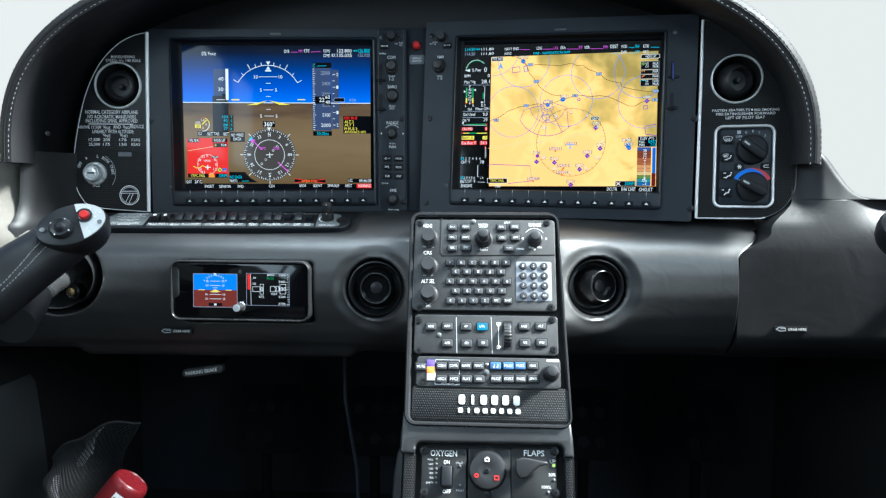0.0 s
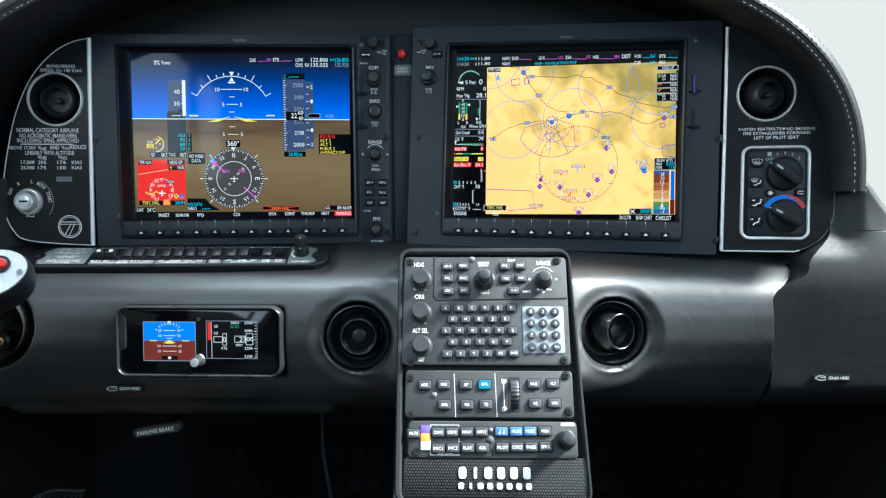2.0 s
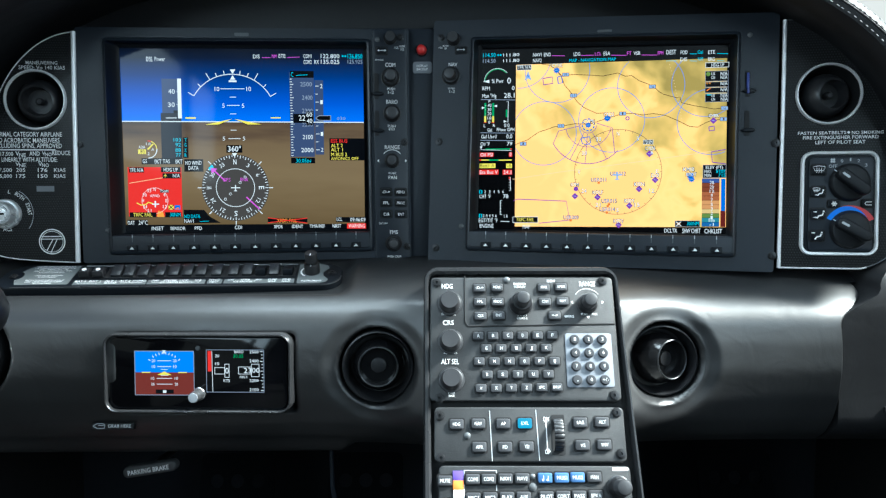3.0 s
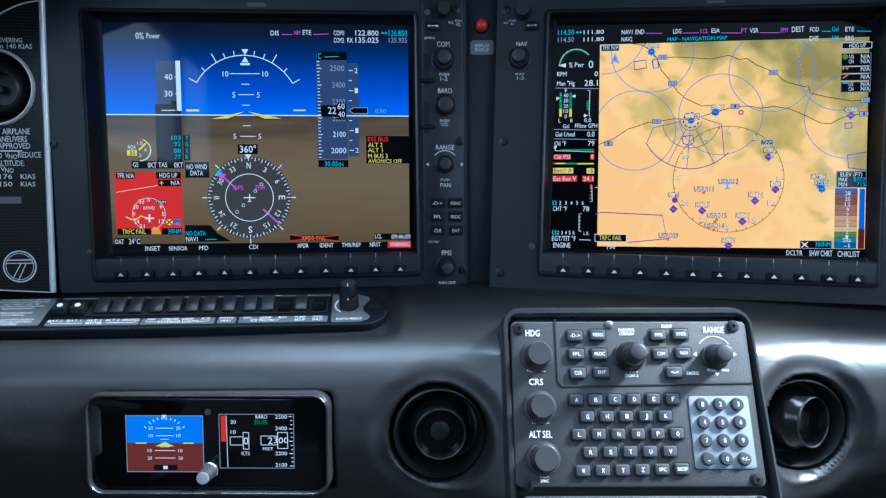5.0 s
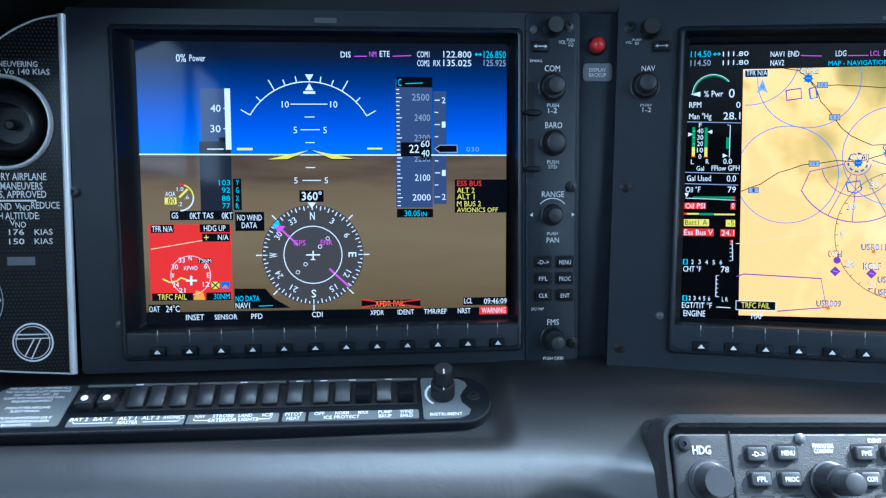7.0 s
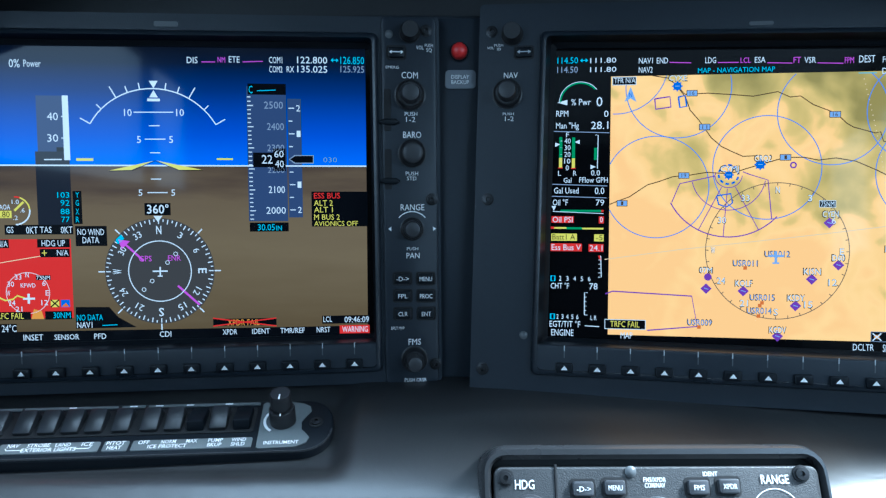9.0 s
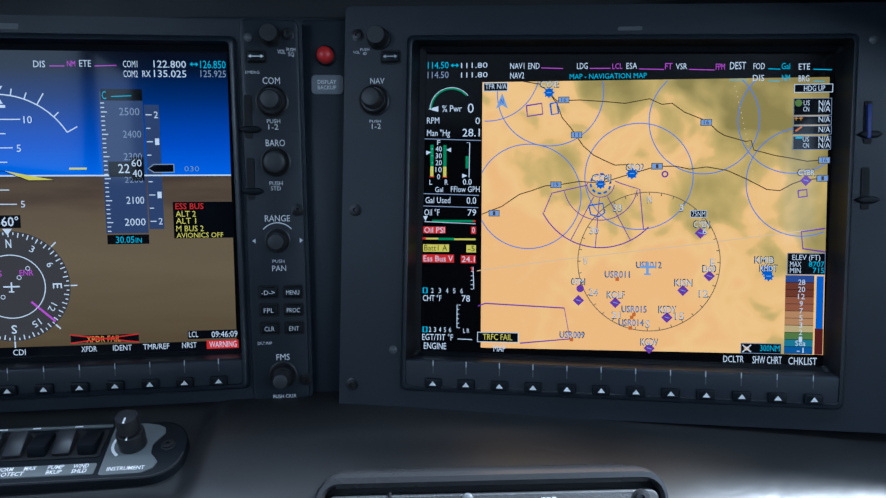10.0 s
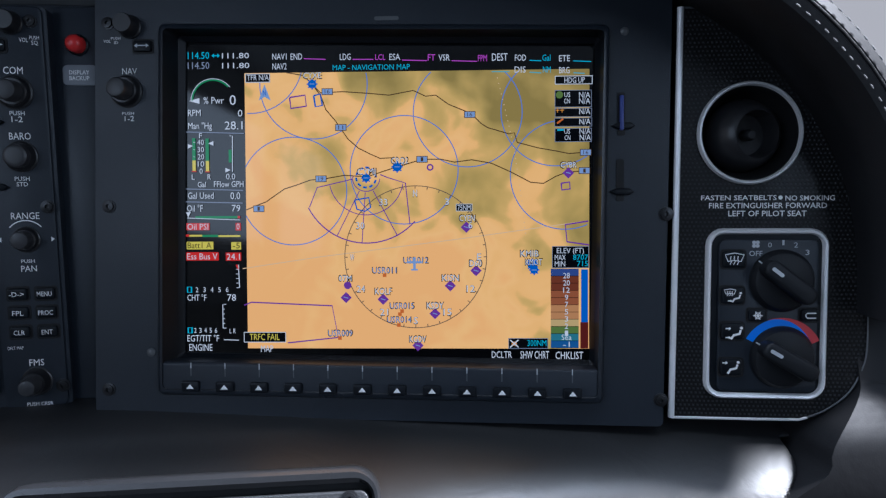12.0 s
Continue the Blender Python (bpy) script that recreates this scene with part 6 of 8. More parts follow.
d.text("white", "FASTEN SEATBELTS", -0.0196, 0.0040, 0.0222, 0.0067, bold=True)
d.disc("white", 0.0244, 0.0054, 0.0012)
d.text("white", "NO SMOKING", 0.0270, 0.0037, 0.0539, 0.0065, bold=True)
d.text("white", "FIRE EXTINGUISHER FORWARD", -0.0151, -0.0006, 0.0498, 0.0024, bold=True)
d.text("white", "LEFT OF PILOT SEAT", -0.0043, -0.0052, 0.0388, -0.0021, bold=True)
d.done(right, "lettering", PRINT)

climate = thing("climate_panel", RIGHT, "black climate control panel with two dials in a chrome frame", "controls")
fr = (-0.0167, -0.1108, 0.0511, -0.0121)
part("frame", loft(new_bm(), [[(u, v, w) for u, v in rrect(fr[0] + o, fr[1] + o, fr[2] - o, fr[3] - o, 0.010 - o)] for o, w in ((0.0, 0.0), (0.0002, 0.002), (0.0012, 0.0032), (0.0026, 0.0028), (0.0034, 0.0012), (0.0034, 0.0))], True), CHROME, climate, "satin chrome frame")
part("plate", prism(new_bm(), rrect(fr[0] + 0.003, fr[1] + 0.003, fr[2] - 0.003, fr[3] - 0.003, 0.007), 0.0, 0.0008), BEZEL, climate)
part("face", prism(new_bm(), rrect(-0.0094, -0.1063, 0.0457, -0.0185, 0.004), 0.0, 0.0022, 0.0008), FASCIA, climate)
w = 0.0022
icons = Drawing(w + 0.0022)
for i, (u, v) in enumerate(((-0.0016, -0.0299), (-0.0019, -0.0506), (-0.0018, -0.0713), (-0.0020, -0.0922))):
    well(climate, u, v, 0.0125, 0.0095, w)
    key(climate, u, v, 0.0125, 0.0095, 0.002, w, BEZEL)
    if i < 2:
        k = 1.0 if i == 0 else 0.62
        cx, cy = (u, v) if i == 0 else (u - 0.0018, v + 0.0016)
        icons.line("white", [(cx - 0.0036 * k, cy - 0.001 * k), (cx - 0.0052 * k, cy + 0.0028 * k), (cx, cy + 0.0038 * k), (cx + 0.0052 * k, cy + 0.0028 * k), (cx + 0.0036 * k, cy - 0.001 * k), (cx, cy - 0.0004 * k), (cx - 0.0036 * k, cy - 0.001 * k)], 0.0005)
        for x in (-0.002, 0, 0.002):
            icons.line("white", [(cx + (x - 0.0005) * k, cy - 0.0028 * k), (cx + (x + 0.0004) * k, cy - 0.001 * k), (cx + (x - 0.0003) * k, cy + 0.0003 * k), (cx + x * k, cy + 0.002 * k)], 0.0005)
    if i > 0:
        k = 0.8 if i == 1 else 1.0
        cx, cy = (u + 0.0012, v - 0.001) if i < 3 else (u, v)
        icons.disc("white", cx + 0.0036 * k, cy + 0.0032 * k, 0.0009 * k, 2, 12)
        icons.line("white", [(cx + 0.0032 * k, cy + 0.002 * k), (cx + 0.0026 * k, cy - 0.0002 * k), (cx - 0.0006 * k, cy - 0.001 * k), (cx - 0.0022 * k, cy - 0.0034 * k)], 0.0013 * k)
        for yy, on in ((0.0028, i != 1), (-0.0024, i < 3)):
            if on:
                icons.line("white", [(cx - 0.0052 * k, cy + yy * k), (cx - 0.0034 * k, cy + yy * k)], 0.0007)
                icons.poly("white", [(cx - 0.0034 * k, cy + (yy + 0.001) * k), (cx - 0.0034 * k, cy + (yy - 0.001) * k), (cx - 0.002 * k, cy + yy * k)], 2)
for i, (u, v) in enumerate(((0.0119, -0.0619), (0.0407, -0.0616))):
    well(climate, u, v, 0.0095, 0.0066, w)
    key(climate, u, v, 0.0095, 0.0066, 0.002, w, BEZEL)
    if i == 0:
        for a in (0, 60, 120):
            c, s = 0.0026 * math.cos(radians(a)), 0.0026 * math.sin(radians(a))
            icons.line("white", [(u - c, v - s), (u + c, v + s)], 0.0006)
        icons.ring("white", u, v, 0.0016, 0.0004)
    else:
        icons.line("white", [(u + 0.003, v + 0.0014), (u - 0.0018, v + 0.0014), (u - 0.0028, v), (u - 0.0018, v - 0.0014), (u + 0.003, v - 0.0014)], 0.0007)
icons.done(climate, "icon", PRINT)
d = Drawing(w + 0.0001)
d.text("grey", "OFF", 0.0071, -0.0279, 0.0143, -0.0250)
d.text("grey", "0", 0.0173, -0.0230, 0.0194, -0.0201)
d.text("grey", "1", 0.0251, -0.0217, 0.0263, -0.0188)
d.text("grey", "2", 0.0316, -0.0230, 0.0337, -0.0201)
d.text("grey", "3", 0.0379, -0.0272, 0.0400, -0.0243)
fu, fv = 0.0107, -0.0211
for a in (45, 135, 225, 315):
    d.disc("grey", fu + 0.0014 * math.cos(radians(a)), fv + 0.0014 * math.sin(radians(a)), 0.0011, 1, 10)
du_, dv_ = 0.0263, -0.0861
def arc_pt(r, a):
    return du_ + r * math.cos(radians(a)), dv_ + r * math.sin(radians(a))


for i in range(30):
    a, b = 152 - 4.2 * i, 152 - 4.2 * (i + 1)
    ra, rb = (0.0226 - 0.0044 * smooth_step(112, 28, x) for x in (a, b))
    d.poly("cold", [arc_pt(0.0182, a), arc_pt(ra, a), arc_pt(rb, b), arc_pt(0.0182, b)][::-1], 2)
    if i > 9:
        d.poly("hot", [arc_pt(ra, a), arc_pt(0.0228, a), arc_pt(0.0228, b), arc_pt(rb, b)][::-1], 2)
d.done(climate, "marking", PRINT)
for (u, v), a in (((0.0252, -0.0419), 142), ((0.0263, -0.0861), 150)):
    dial = part("dial", lathe(new_bm(), [(0.0178, w), (0.0178, w + 0.0015), (0.0168, w + 0.0030), (0.0158, w + 0.0050), (0.0140, w + 0.0058), (0, w + 0.0058)], u, v, 48), DIAL, climate, "black round dial")
    bm = prism(new_bm(), rrect(-0.0165, -0.0052, 0.0165, 0.0052, 0.0048), 0.005, 0.0150, 0.0022, 3)
    bmesh.ops.transform(bm, matrix=Matrix.Translation((u, v, w)) @ pose(0, 0, 0, 0, 0, a), verts=bm.verts[:])
    part("grip", bm, DIAL, dial)
    bm = prism(new_bm(), rrect(0.0060, -0.0010, 0.0135, 0.0010, 0.0009), 0.0148, 0.0153)
    prism(bm, rrect(0.0135, -0.0004, 0.0190, 0.0004, 0.0003), 0.0060, 0.0064)
    bmesh.ops.transform(bm, matrix=Matrix.Translation((u, v, w)) @ pose(0, 0, 0, 0, 0, a), verts=bm.verts[:])
    part("pointer", bm, PRINT["grey"], dial, "pale grey pointer line")

# ---- rocker switch panel on the ledge ----
sw = thing("switch_panel", SWITCH, "black rocker switch panel with grey placards on the leather ledge", "switches")
F0, F1 = -0.0257, 0.0172
part("body", prism(new_bm(), rrect(-0.1880, F0, 0.1335, F1, 0.0180, 10), -0.012, 0.0, 0.0016, 3), BEZEL, sw, "glossy black panel body")
part("edge_trim", bent_tube([(-0.1700, F0 + 0.0004), (0.1155, F0 + 0.0004)] + [(0.1155 + 0.0176 * math.sin(a), F0 + 0.0180 - 0.0176 * math.cos(a)) for a in np.linspace(0.2, 1.5, 8)], 0.0006, 6), RIM, sw, "thin bright front edge")
part("rocker_bed", prism(new_bm(), rrect(-0.1160, -0.0092, 0.0880, 0.0110, 0.002), 0.0, 0.0005), GAP, sw)
LAMP = glow("lit_indicator", (0.9, 0.92, 0.95), 0.7)
ROCKER = principled("grey_rocker_plastic", (0.020, 0.021, 0.024), 0.35, grain=0.1, scale=150)
for i, u in enumerate((-0.1100, -0.0972, -0.0815, -0.0697, -0.0564, -0.0409, -0.0278, -0.0149, -0.0020, 0.0129, 0.0287, 0.0420, 0.0547, 0.0674, 0.0809)):
    on = i not in (0, 1, 12, 14)
    bm = box(new_bm(), -0.0049, -0.0078, -0.004, 0.0049, 0.0078, 0.0040, 0.0012, 2)
    bmesh.ops.transform(bm, matrix=Matrix.Translation((u, 0.0008, 0.001)) @ pose(0, 0, 0, 15 if on else -15, 0, 0), verts=bm.verts[:])
    rock = part("rocker", bm, ROCKER if on else BEZEL, sw, "" if on else "black rocker pressed down")
    if i < 2:
        part("lamp_housing", prism(new_bm(), rrect(u - 0.0050, -0.0085, u + 0.0050, -0.0002, 0.001), 0.001, 0.0074, 0.001), KNOB, rock)
        part("indicator", lathe(new_bm(), [(0.0021, 0.0073), (0.0019, 0.0080), (0, 0.0083)], u, -0.0044, 16), LAMP, rock, "small lit white lamp")
for a, b in ((-0.1165, -0.0498), (-0.0485, 0.0050), (0.0072, 0.0207), (0.0226, 0.0886)):
    part("placard", prism(new_bm(), rrect(a, -0.0212, b, -0.0136, 0.001), 0.0, 0.0007, 0.0003), PLACARD, sw, "grey-green placard with white lettering")
    part("placard", prism(new_bm(), rrect(a, 0.0131, b, 0.0152, 0.0006), 0.0, 0.0007), PLACARD, sw, "narrow grey-green placard")
d = Drawing(0.0009)
for q, u in (("BAT 2", -0.1100), ("BAT 1", -0.0968), ("ALT 1", -0.0826), ("ALT 2", -0.0694), ("AVIONICS", -0.0562), ("NAV", -0.0409), ("STROBE", -0.0275), ("LAND", -0.0145), ("ICE", -0.0015), ("PITOT", 0.0139), ("OFF", 0.0290), ("NORM", 0.0425), ("MAX", 0.0552), ("PUMP", 0.0683), ("WIND", 0.0812)):
    d.label("white", q, u, -0.0158, 0.0026, wide=0.58 if len(q) > 6 else 0.78, bold=True)
for q, u in (("MASTER", -0.0815), ("EXTERIOR LIGHTS", -0.0210), ("HEAT", 0.0139), ("ICE PROTECT", 0.0425), ("BKUP", 0.0683), ("SHLD", 0.0812)):
    d.label("white", q, u, -0.0192, 0.0026, wide=0.74, bold=True)
for a, b, c, e in ((-0.1130, -0.0900, -0.0730, -0.0520), (-0.0445, -0.0345, -0.0075, 0.0010)):
    d.line("white", [(a, -0.0176), (a + 0.001, -0.0190), (b, -0.0190)], 0.0005)
    d.line("white", [(c, -0.0190), (e - 0.001, -0.0190), (e, -0.0176)], 0.0005)
for u in (-0.0850, -0.0210, 0.0139, 0.0290, 0.0470, 0.0700):
    d.rect("white", u - 0.0022, 0.0137, u + 0.0022, 0.0146)
# operating limits placard, cut out round its screw
bite = [(-0.1755 + 0.0082 * math.cos(a), -0.0042 + 0.0082 * math.sin(a)) for a in np.linspace(1.2, -1.2, 9)]
part("placard", prism(new_bm(), [(-0.1660, 0.0120), *bite, (-0.1690, -0.0202), (-0.1225, -0.0202), (-0.1212, -0.0190), (-0.1212, 0.0132), (-0.1225, 0.0144), (-0.1630, 0.0144)], 0.0, 0.0007), PLACARD, sw, "grey-green operating limits placard")
for i, (q, wide_) in enumerate((("THIS AIRCRAFT IS CERTIFIED FOR", 0.0372), ("THE FOLLOWING FLIGHT OPERATIONS", 0.0384), ("DAY - NIGHT - VFR - IFR", 0.0260), ("FLIGHT INTO KNOWN ICING WITH", 0.0350), ("REQUIRED EQUIPMENT", 0.0235), ("", 0), ("OPERATE PER AIRPLANE", 0.0258), ("FLIGHT MANUAL", 0.0170), ("", 0), ("MAXIMUM FLAP POSITION 50% IF", 0.0350), ("ICING CONDITIONS HAVE BEEN", 0.0340), ("ENCOUNTERED", 0.0165))):
    if q:
        v = 0.0124 - i * 0.00285
        d.text("white", q, -0.1440 - wide_ / 2, v - 0.0010, -0.1440 + wide_ / 2, v + 0.0009)
screw(sw, -0.1768, -0.0042, 0.003, 0.0002)
# dimmer plate with scalloped outer side
part("dimmer_plate", prism(new_bm(), [(0.0905, 0.0135), (0.0915, -0.0215), (0.0930, -0.0225), (0.1135, -0.0220), (0.1190, -0.0190), (0.1205, -0.0150), (0.1185, -0.0120), (0.1155, -0.0085), (0.1150, -0.0020), (0.1175, 0.0025), (0.1200, 0.0065), (0.1190, 0.0105), (0.1150, 0.0130), (0.1080, 0.0148), (0.0920, 0.0148)], 0.0, 0.0007), PLACARD, sw, "grey-green dimmer plate")
d.label("white", "INSTRUMENT", 0.1052, -0.0190, 0.0025, wide=0.78, bold=True)
ku, kv = 0.1040, -0.0010
d.ring("white", ku, kv, 0.0105, 0.0016, 130, 235)
d.done(sw, "lettering", PRINT)
dim = part("dimmer_knob", lathe(new_bm(), [(0.0076, 0.0007), (0.0075, 0.0100), (0.0070, 0.0108), (0.0050, 0.0110), (0.0, 0.0110)], ku, kv, 36), KNOB, sw, "stacked black dimmer knob")
part("upper_knob", lathe(new_bm(), [(0.0048, 0.0108), (0.0048, 0.0122), (0.0060, 0.0124), (0.0059, 0.0212), (0.0055, 0.0219), (0.0, 0.0220)], ku, kv, 36), KNOB, dim)
part("pointer", prism(new_bm(), rrect(ku - 0.0004, kv - 0.0054, ku + 0.0004, kv - 0.0012, 0.0002), 0.0218, 0.0222), PAINT_WHITE, dim, "white pointer line")
part("pointer", prism(new_bm(), rrect(ku - 0.0004, kv - 0.0073, ku + 0.0004, kv - 0.0052, 0.0002), 0.0107, 0.0112), PAINT_WHITE, dim, "white pointer line")
screw(sw, 0.1235, -0.0030, 0.003, 0.0002)

# ---- standby instrument ----
st = thing("standby_instrument", STANDBY, "standby flight instrument in glossy black glass set in the dash", "instrument")
g = (-0.0955, -0.0310, 0.0659, 0.0346)
part("case", prism(new_bm(), rrect(g[0] - 0.001, g[1] - 0.001, g[2] + 0.001, g[3] + 0.001, 0.009, 8), -0.016, -0.004, 0.001), BEZEL, st)
part("rim", loft(new_bm(), [[(u, v, w) for u, v in rrect(g[0] - o, g[1] - o, g[2] + o, g[3] + o, 0.009 + o, 8)] for o, w in ((0.0, -0.006), (0.0, 0.0010), (0.0006, 0.0018), (0.0016, 0.0018), (0.0026, 0.0004), (0.0030, -0.010))], True), principled("polished_dark_rim", (0.12, 0.12, 0.125), 0.25, metal=0.8, grain=0.08, scale=60), st, "rounded satin rim")
part("glass", prism(new_bm(), rrect(g[0] + 0.0015, g[1] + 0.0015, g[2] - 0.0015, g[3] - 0.0015, 0.008, 8), -0.006, -0.0015, 0.0006), GLASS_BLACK, st, "glossy black glass front")
a0 = (-0.0704, -0.0173, -0.0185, 0.0210)
c0 = (-0.0066, -0.0145, 0.0434, 0.0221)
d = Drawing(-0.0013)
mid_v = (-0.0444, 0.0024)[1]
d.rect("sky_lit", a0[0], mid_v, a0[2], a0[3], 0)
d.rect("ground_lit", a0[0], a0[1], a0[2], mid_v, 0)
d.border("grey", a0[0] - 0.0006, a0[1] - 0.0006, a0[2] + 0.0006, a0[3] + 0.0006, 0.0005, 1)
au, av = -0.0444, 0.0024
d.poly("yellow", [(au - 0.0065, av - 0.0022), (au + 0.0065, av - 0.0022), (au, av + 0.0009)], 3)
d.rect("yellow", a0[0] + 0.006, av - 0.0004, a0[0] + 0.0135, av + 0.0004, 3)
d.rect("yellow", a0[2] - 0.0135, av - 0.0004, a0[2] - 0.006, av + 0.0004, 3)
for dy, l in ((0.0052, 0.006), (0.0104, 0.006), (-0.0052, 0.007), (-0.0104, 0.007)):
    d.line("white", [(au - l, av + dy), (au + l, av + dy)], 0.0005)
    for q in (-1, 1):
        d.label("white", "10" if abs(dy) < 0.008 else "20", au + q * (l + 0.0035), av + dy, 0.0024)
    d.line("white", [(au - l / 2, av + dy * 0.5), (au + l / 2, av + dy * 0.5)], 0.0004)
for a in (40, 55, 65, 75, 85, 95, 105, 115, 125, 140):
    c, s = math.cos(radians(a)), math.sin(radians(a))
    d.line("white", [(au + 0.0162 * c, av + 0.0162 * s), (au + 0.0182 * c, av + 0.0182 * s)], 0.0006)
d.poly("white", [(au - 0.0016, av + 0.0196), (au + 0.0016, av + 0.0196), (au, av + 0.0165)], 3)
d.rect("black", au - 0.008, a0[1] + 0.0008, au + 0.008, a0[1] + 0.0045, 2)
d.rect("white", au - 0.0015, a0[1] + 0.0016, au + 0.0015, a0[1] + 0.0038, 3)
d.rect("red", -0.0058, 0.0035, -0.0025, 0.0215, 1)
d.line("white", [(-0.0020, 0.0215), (-0.0016, -0.0145)], 0.0004)
d.text("white", "20", 0.0009, 0.0160, 0.0045, 0.0185)
d.text("white", "10", 0.0008, 0.0090, 0.0044, 0.0116)
for b in ((0.0002, 0.0010, 0.0093, 0.0071), (0.0091, -0.0019, 0.0133, 0.0101), (0.0212, 0.0011, 0.0328, 0.0077), (0.0326, -0.0013, 0.0398, 0.0102)):
    d.border("white", *b, 0.0004, 2)
d.text("white", "0", 0.0097, 0.0016, 0.0128, 0.0066)
d.text("white", "2", 0.0262, 0.0021, 0.0293, 0.0066)
d.text("white", "300", 0.0302, 0.0026, 0.0402, 0.0067, 5)
d.text("white", "KTS", 0.0081, -0.0059, 0.0136, -0.0034)
d.text("white", "FEET", 0.0226, -0.0024, 0.0297, -0.0004)
d.text("white", "BARO", 0.0180, 0.0196, 0.0260, 0.0221)
d.text("green", "30.05", 0.0169, 0.0156, 0.0259, 0.0186)
for s, b in (("2500", (0.0314, 0.0196, 0.0394, 0.0221)), ("2400", (0.0313, 0.0116, 0.0393, 0.0142)), ("2200", (0.0311, -0.0058, 0.0391, -0.0033)), ("2100", (0.0310, -0.0139, 0.0390, -0.0113))):
    d.text("white", s, *b)
for i in range(13):
    a, b = (0.0429, 0.0211), (0.0434, -0.0133)
    u, v = a[0] + (b[0] - a[0]) * i / 12, a[1] + (b[1] - a[1]) * i / 12
    d.line("white", [(u - (0.0024 if i % 3 == 0 else 0.0014), v), (u, v)], 0.0005)
d.border("grey", c0[0] - 0.0006, c0[1] - 0.0006, c0[2] + 0.0006, c0[3] + 0.0006, 0.0004, 1)
d.done(st)
kb = knob(st, -0.0141, -0.0166, 0.0052, 0.014, None, -0.002, 16, "setting_knob", STEEL, "knurled silver setting knob")
part("cap", lathe(new_bm(), [(0.0040, 0.0118), (0.0040, 0.0124), (0.0, 0.0126)], -0.0141, -0.0166, 24), PRINT["grey"], kb, "pale cap")
part("sensor", lathe(new_bm(), [(0.0022, -0.0018), (0.0018, 0.0), (0, 0.0002)], -0.0144, 0.0240, 14), LENS, st)

# ---- dash vents ----
for i, (x, z) in enumerate(VENTS):
    m = pose(x, 0.7655 if i == 0 else 0.7665, z, 88, 0, 0)
    vent = thing("dash_air_vent", m, "black eyeball air vent set in the leather dash", "air vent", "dash vents")
    part("bowl", lathe(new_bm(), [(0.0322, -0.020), (0.0322, -0.002), (0.0316, 0.0008), (0.0306, 0.0012), (0.0296, -0.001), (0.0284, -0.008), (0.0262, -0.017), (0.0, -0.022)], 0, 0, 56), KNOB, vent, "black plastic bowl")
    tilt = pose(0, 0, -0.014, -2 if i == 0 else -4, 2 if i == 0 else 27, 0)
    bm = lathe(new_bm(), [(0.0225, -0.010), (0.0238, -0.003), (0.0232, 0.005), (0.0210, 0.0110), (0.0186, 0.0140), (0.0180, 0.0172), (0.0174, 0.0180), (0.0167, 0.0176), (0.0162, 0.0150), (0.0150, 0.0085), (0.0, 0.0080)], 0, 0, 48, tilt)
    ball = part("eyeball", bm, GLOSS, vent, "glossy black eyeball nozzle")
    bm = lathe(new_bm(), [(0.0070, 0.0080), (0.0066, 0.0105), (0.0040, 0.0112), (0, 0.0112)], 0, 0, 28, tilt)
    part("hub", bm, KNOB, ball)
    part("nozzle_ring", lathe(new_bm(), [(0.0166, 0.0176), (0.0168, 0.0184), (0.0173, 0.0187), (0.0178, 0.0184), (0.0180, 0.0176)], 0, 0, 48, tilt), RIM, ball, "thin bright nozzle edge")

# ---- pedestal avionics ----
LIT_KEY = glow("lit_key_cyan", lin(70, 200, 245), 0.38, 0.4)


def unit_body(name, b, label, category, h=0.0035, mat=None, r=0.004):
    ob = thing(name, PED, label, category)
    part("faceplate", prism(new_bm(), rrect(*b, r), -0.006, h, 0.0011, 3), mat or UNIT, ob, "grey anodised faceplate" if mat is None else "")
    return ob


def legend_key(ob, marks, s, u, v, du, dv, w, mat=None, hgt=0.0024, size=0.34, h=0.0026):
    well(ob, u, v, du, dv, w)
    key(ob, u, v, du, dv, h, w, mat)
    if s:
        hh = dv * size
        marks.label("white", s, u, v, hh, wide=min(0.72, du * 0.82 / (len(s) * hh)))


FACE_W = 0.0035
pad = unit_body("keypad_controller", (-0.0805, -0.0019, 0.0762, 0.1030), "grey flight management keypad with letter keys and turning knobs", "keypad")
m = Drawing(FACE_W + 0.0027)
d = Drawing(FACE_W + 0.0001)
part("panel_line", bent_tube([(-0.0509, 0.1042), (-0.0508, 0.0637), (-0.0484, 0.0602), (0.0724, 0.0621), (0.0755, 0.0622)], 0.0007, 6), GAP, pad).location.z = FACE_W - 0.0006
for s, q in (("-D->", (-0.0383, 0.0930)), ("MENU", (-0.0232, 0.0935)), ("FPL", (-0.0380, 0.0809)), ("PROC", (-0.0230, 0.0809)), ("CLR", (-0.0377, 0.0686)), ("ENT", (-0.0223, 0.0690)), ("FMS", (0.0168, 0.0934)), ("XPDR", (0.0315, 0.0939)), ("COM", (0.0172, 0.0809)), ("NAV", (0.0323, 0.0814)), ("<->", (0.0249, 0.0690))):
    legend_key(pad, m, s, *q, 0.0100, 0.0068, FACE_W)
rows_ = (("ABCDEF", (-0.0399, 0.0515), (0.0221, 0.0520)), ("GHIJK", (-0.0334, 0.0410), (0.0164, 0.0414)), ("LMNOPQ", (-0.0393, 0.0301), (0.0229, 0.0305)), ("RSTUV", (-0.0329, 0.0193), (0.0173, 0.0198)))
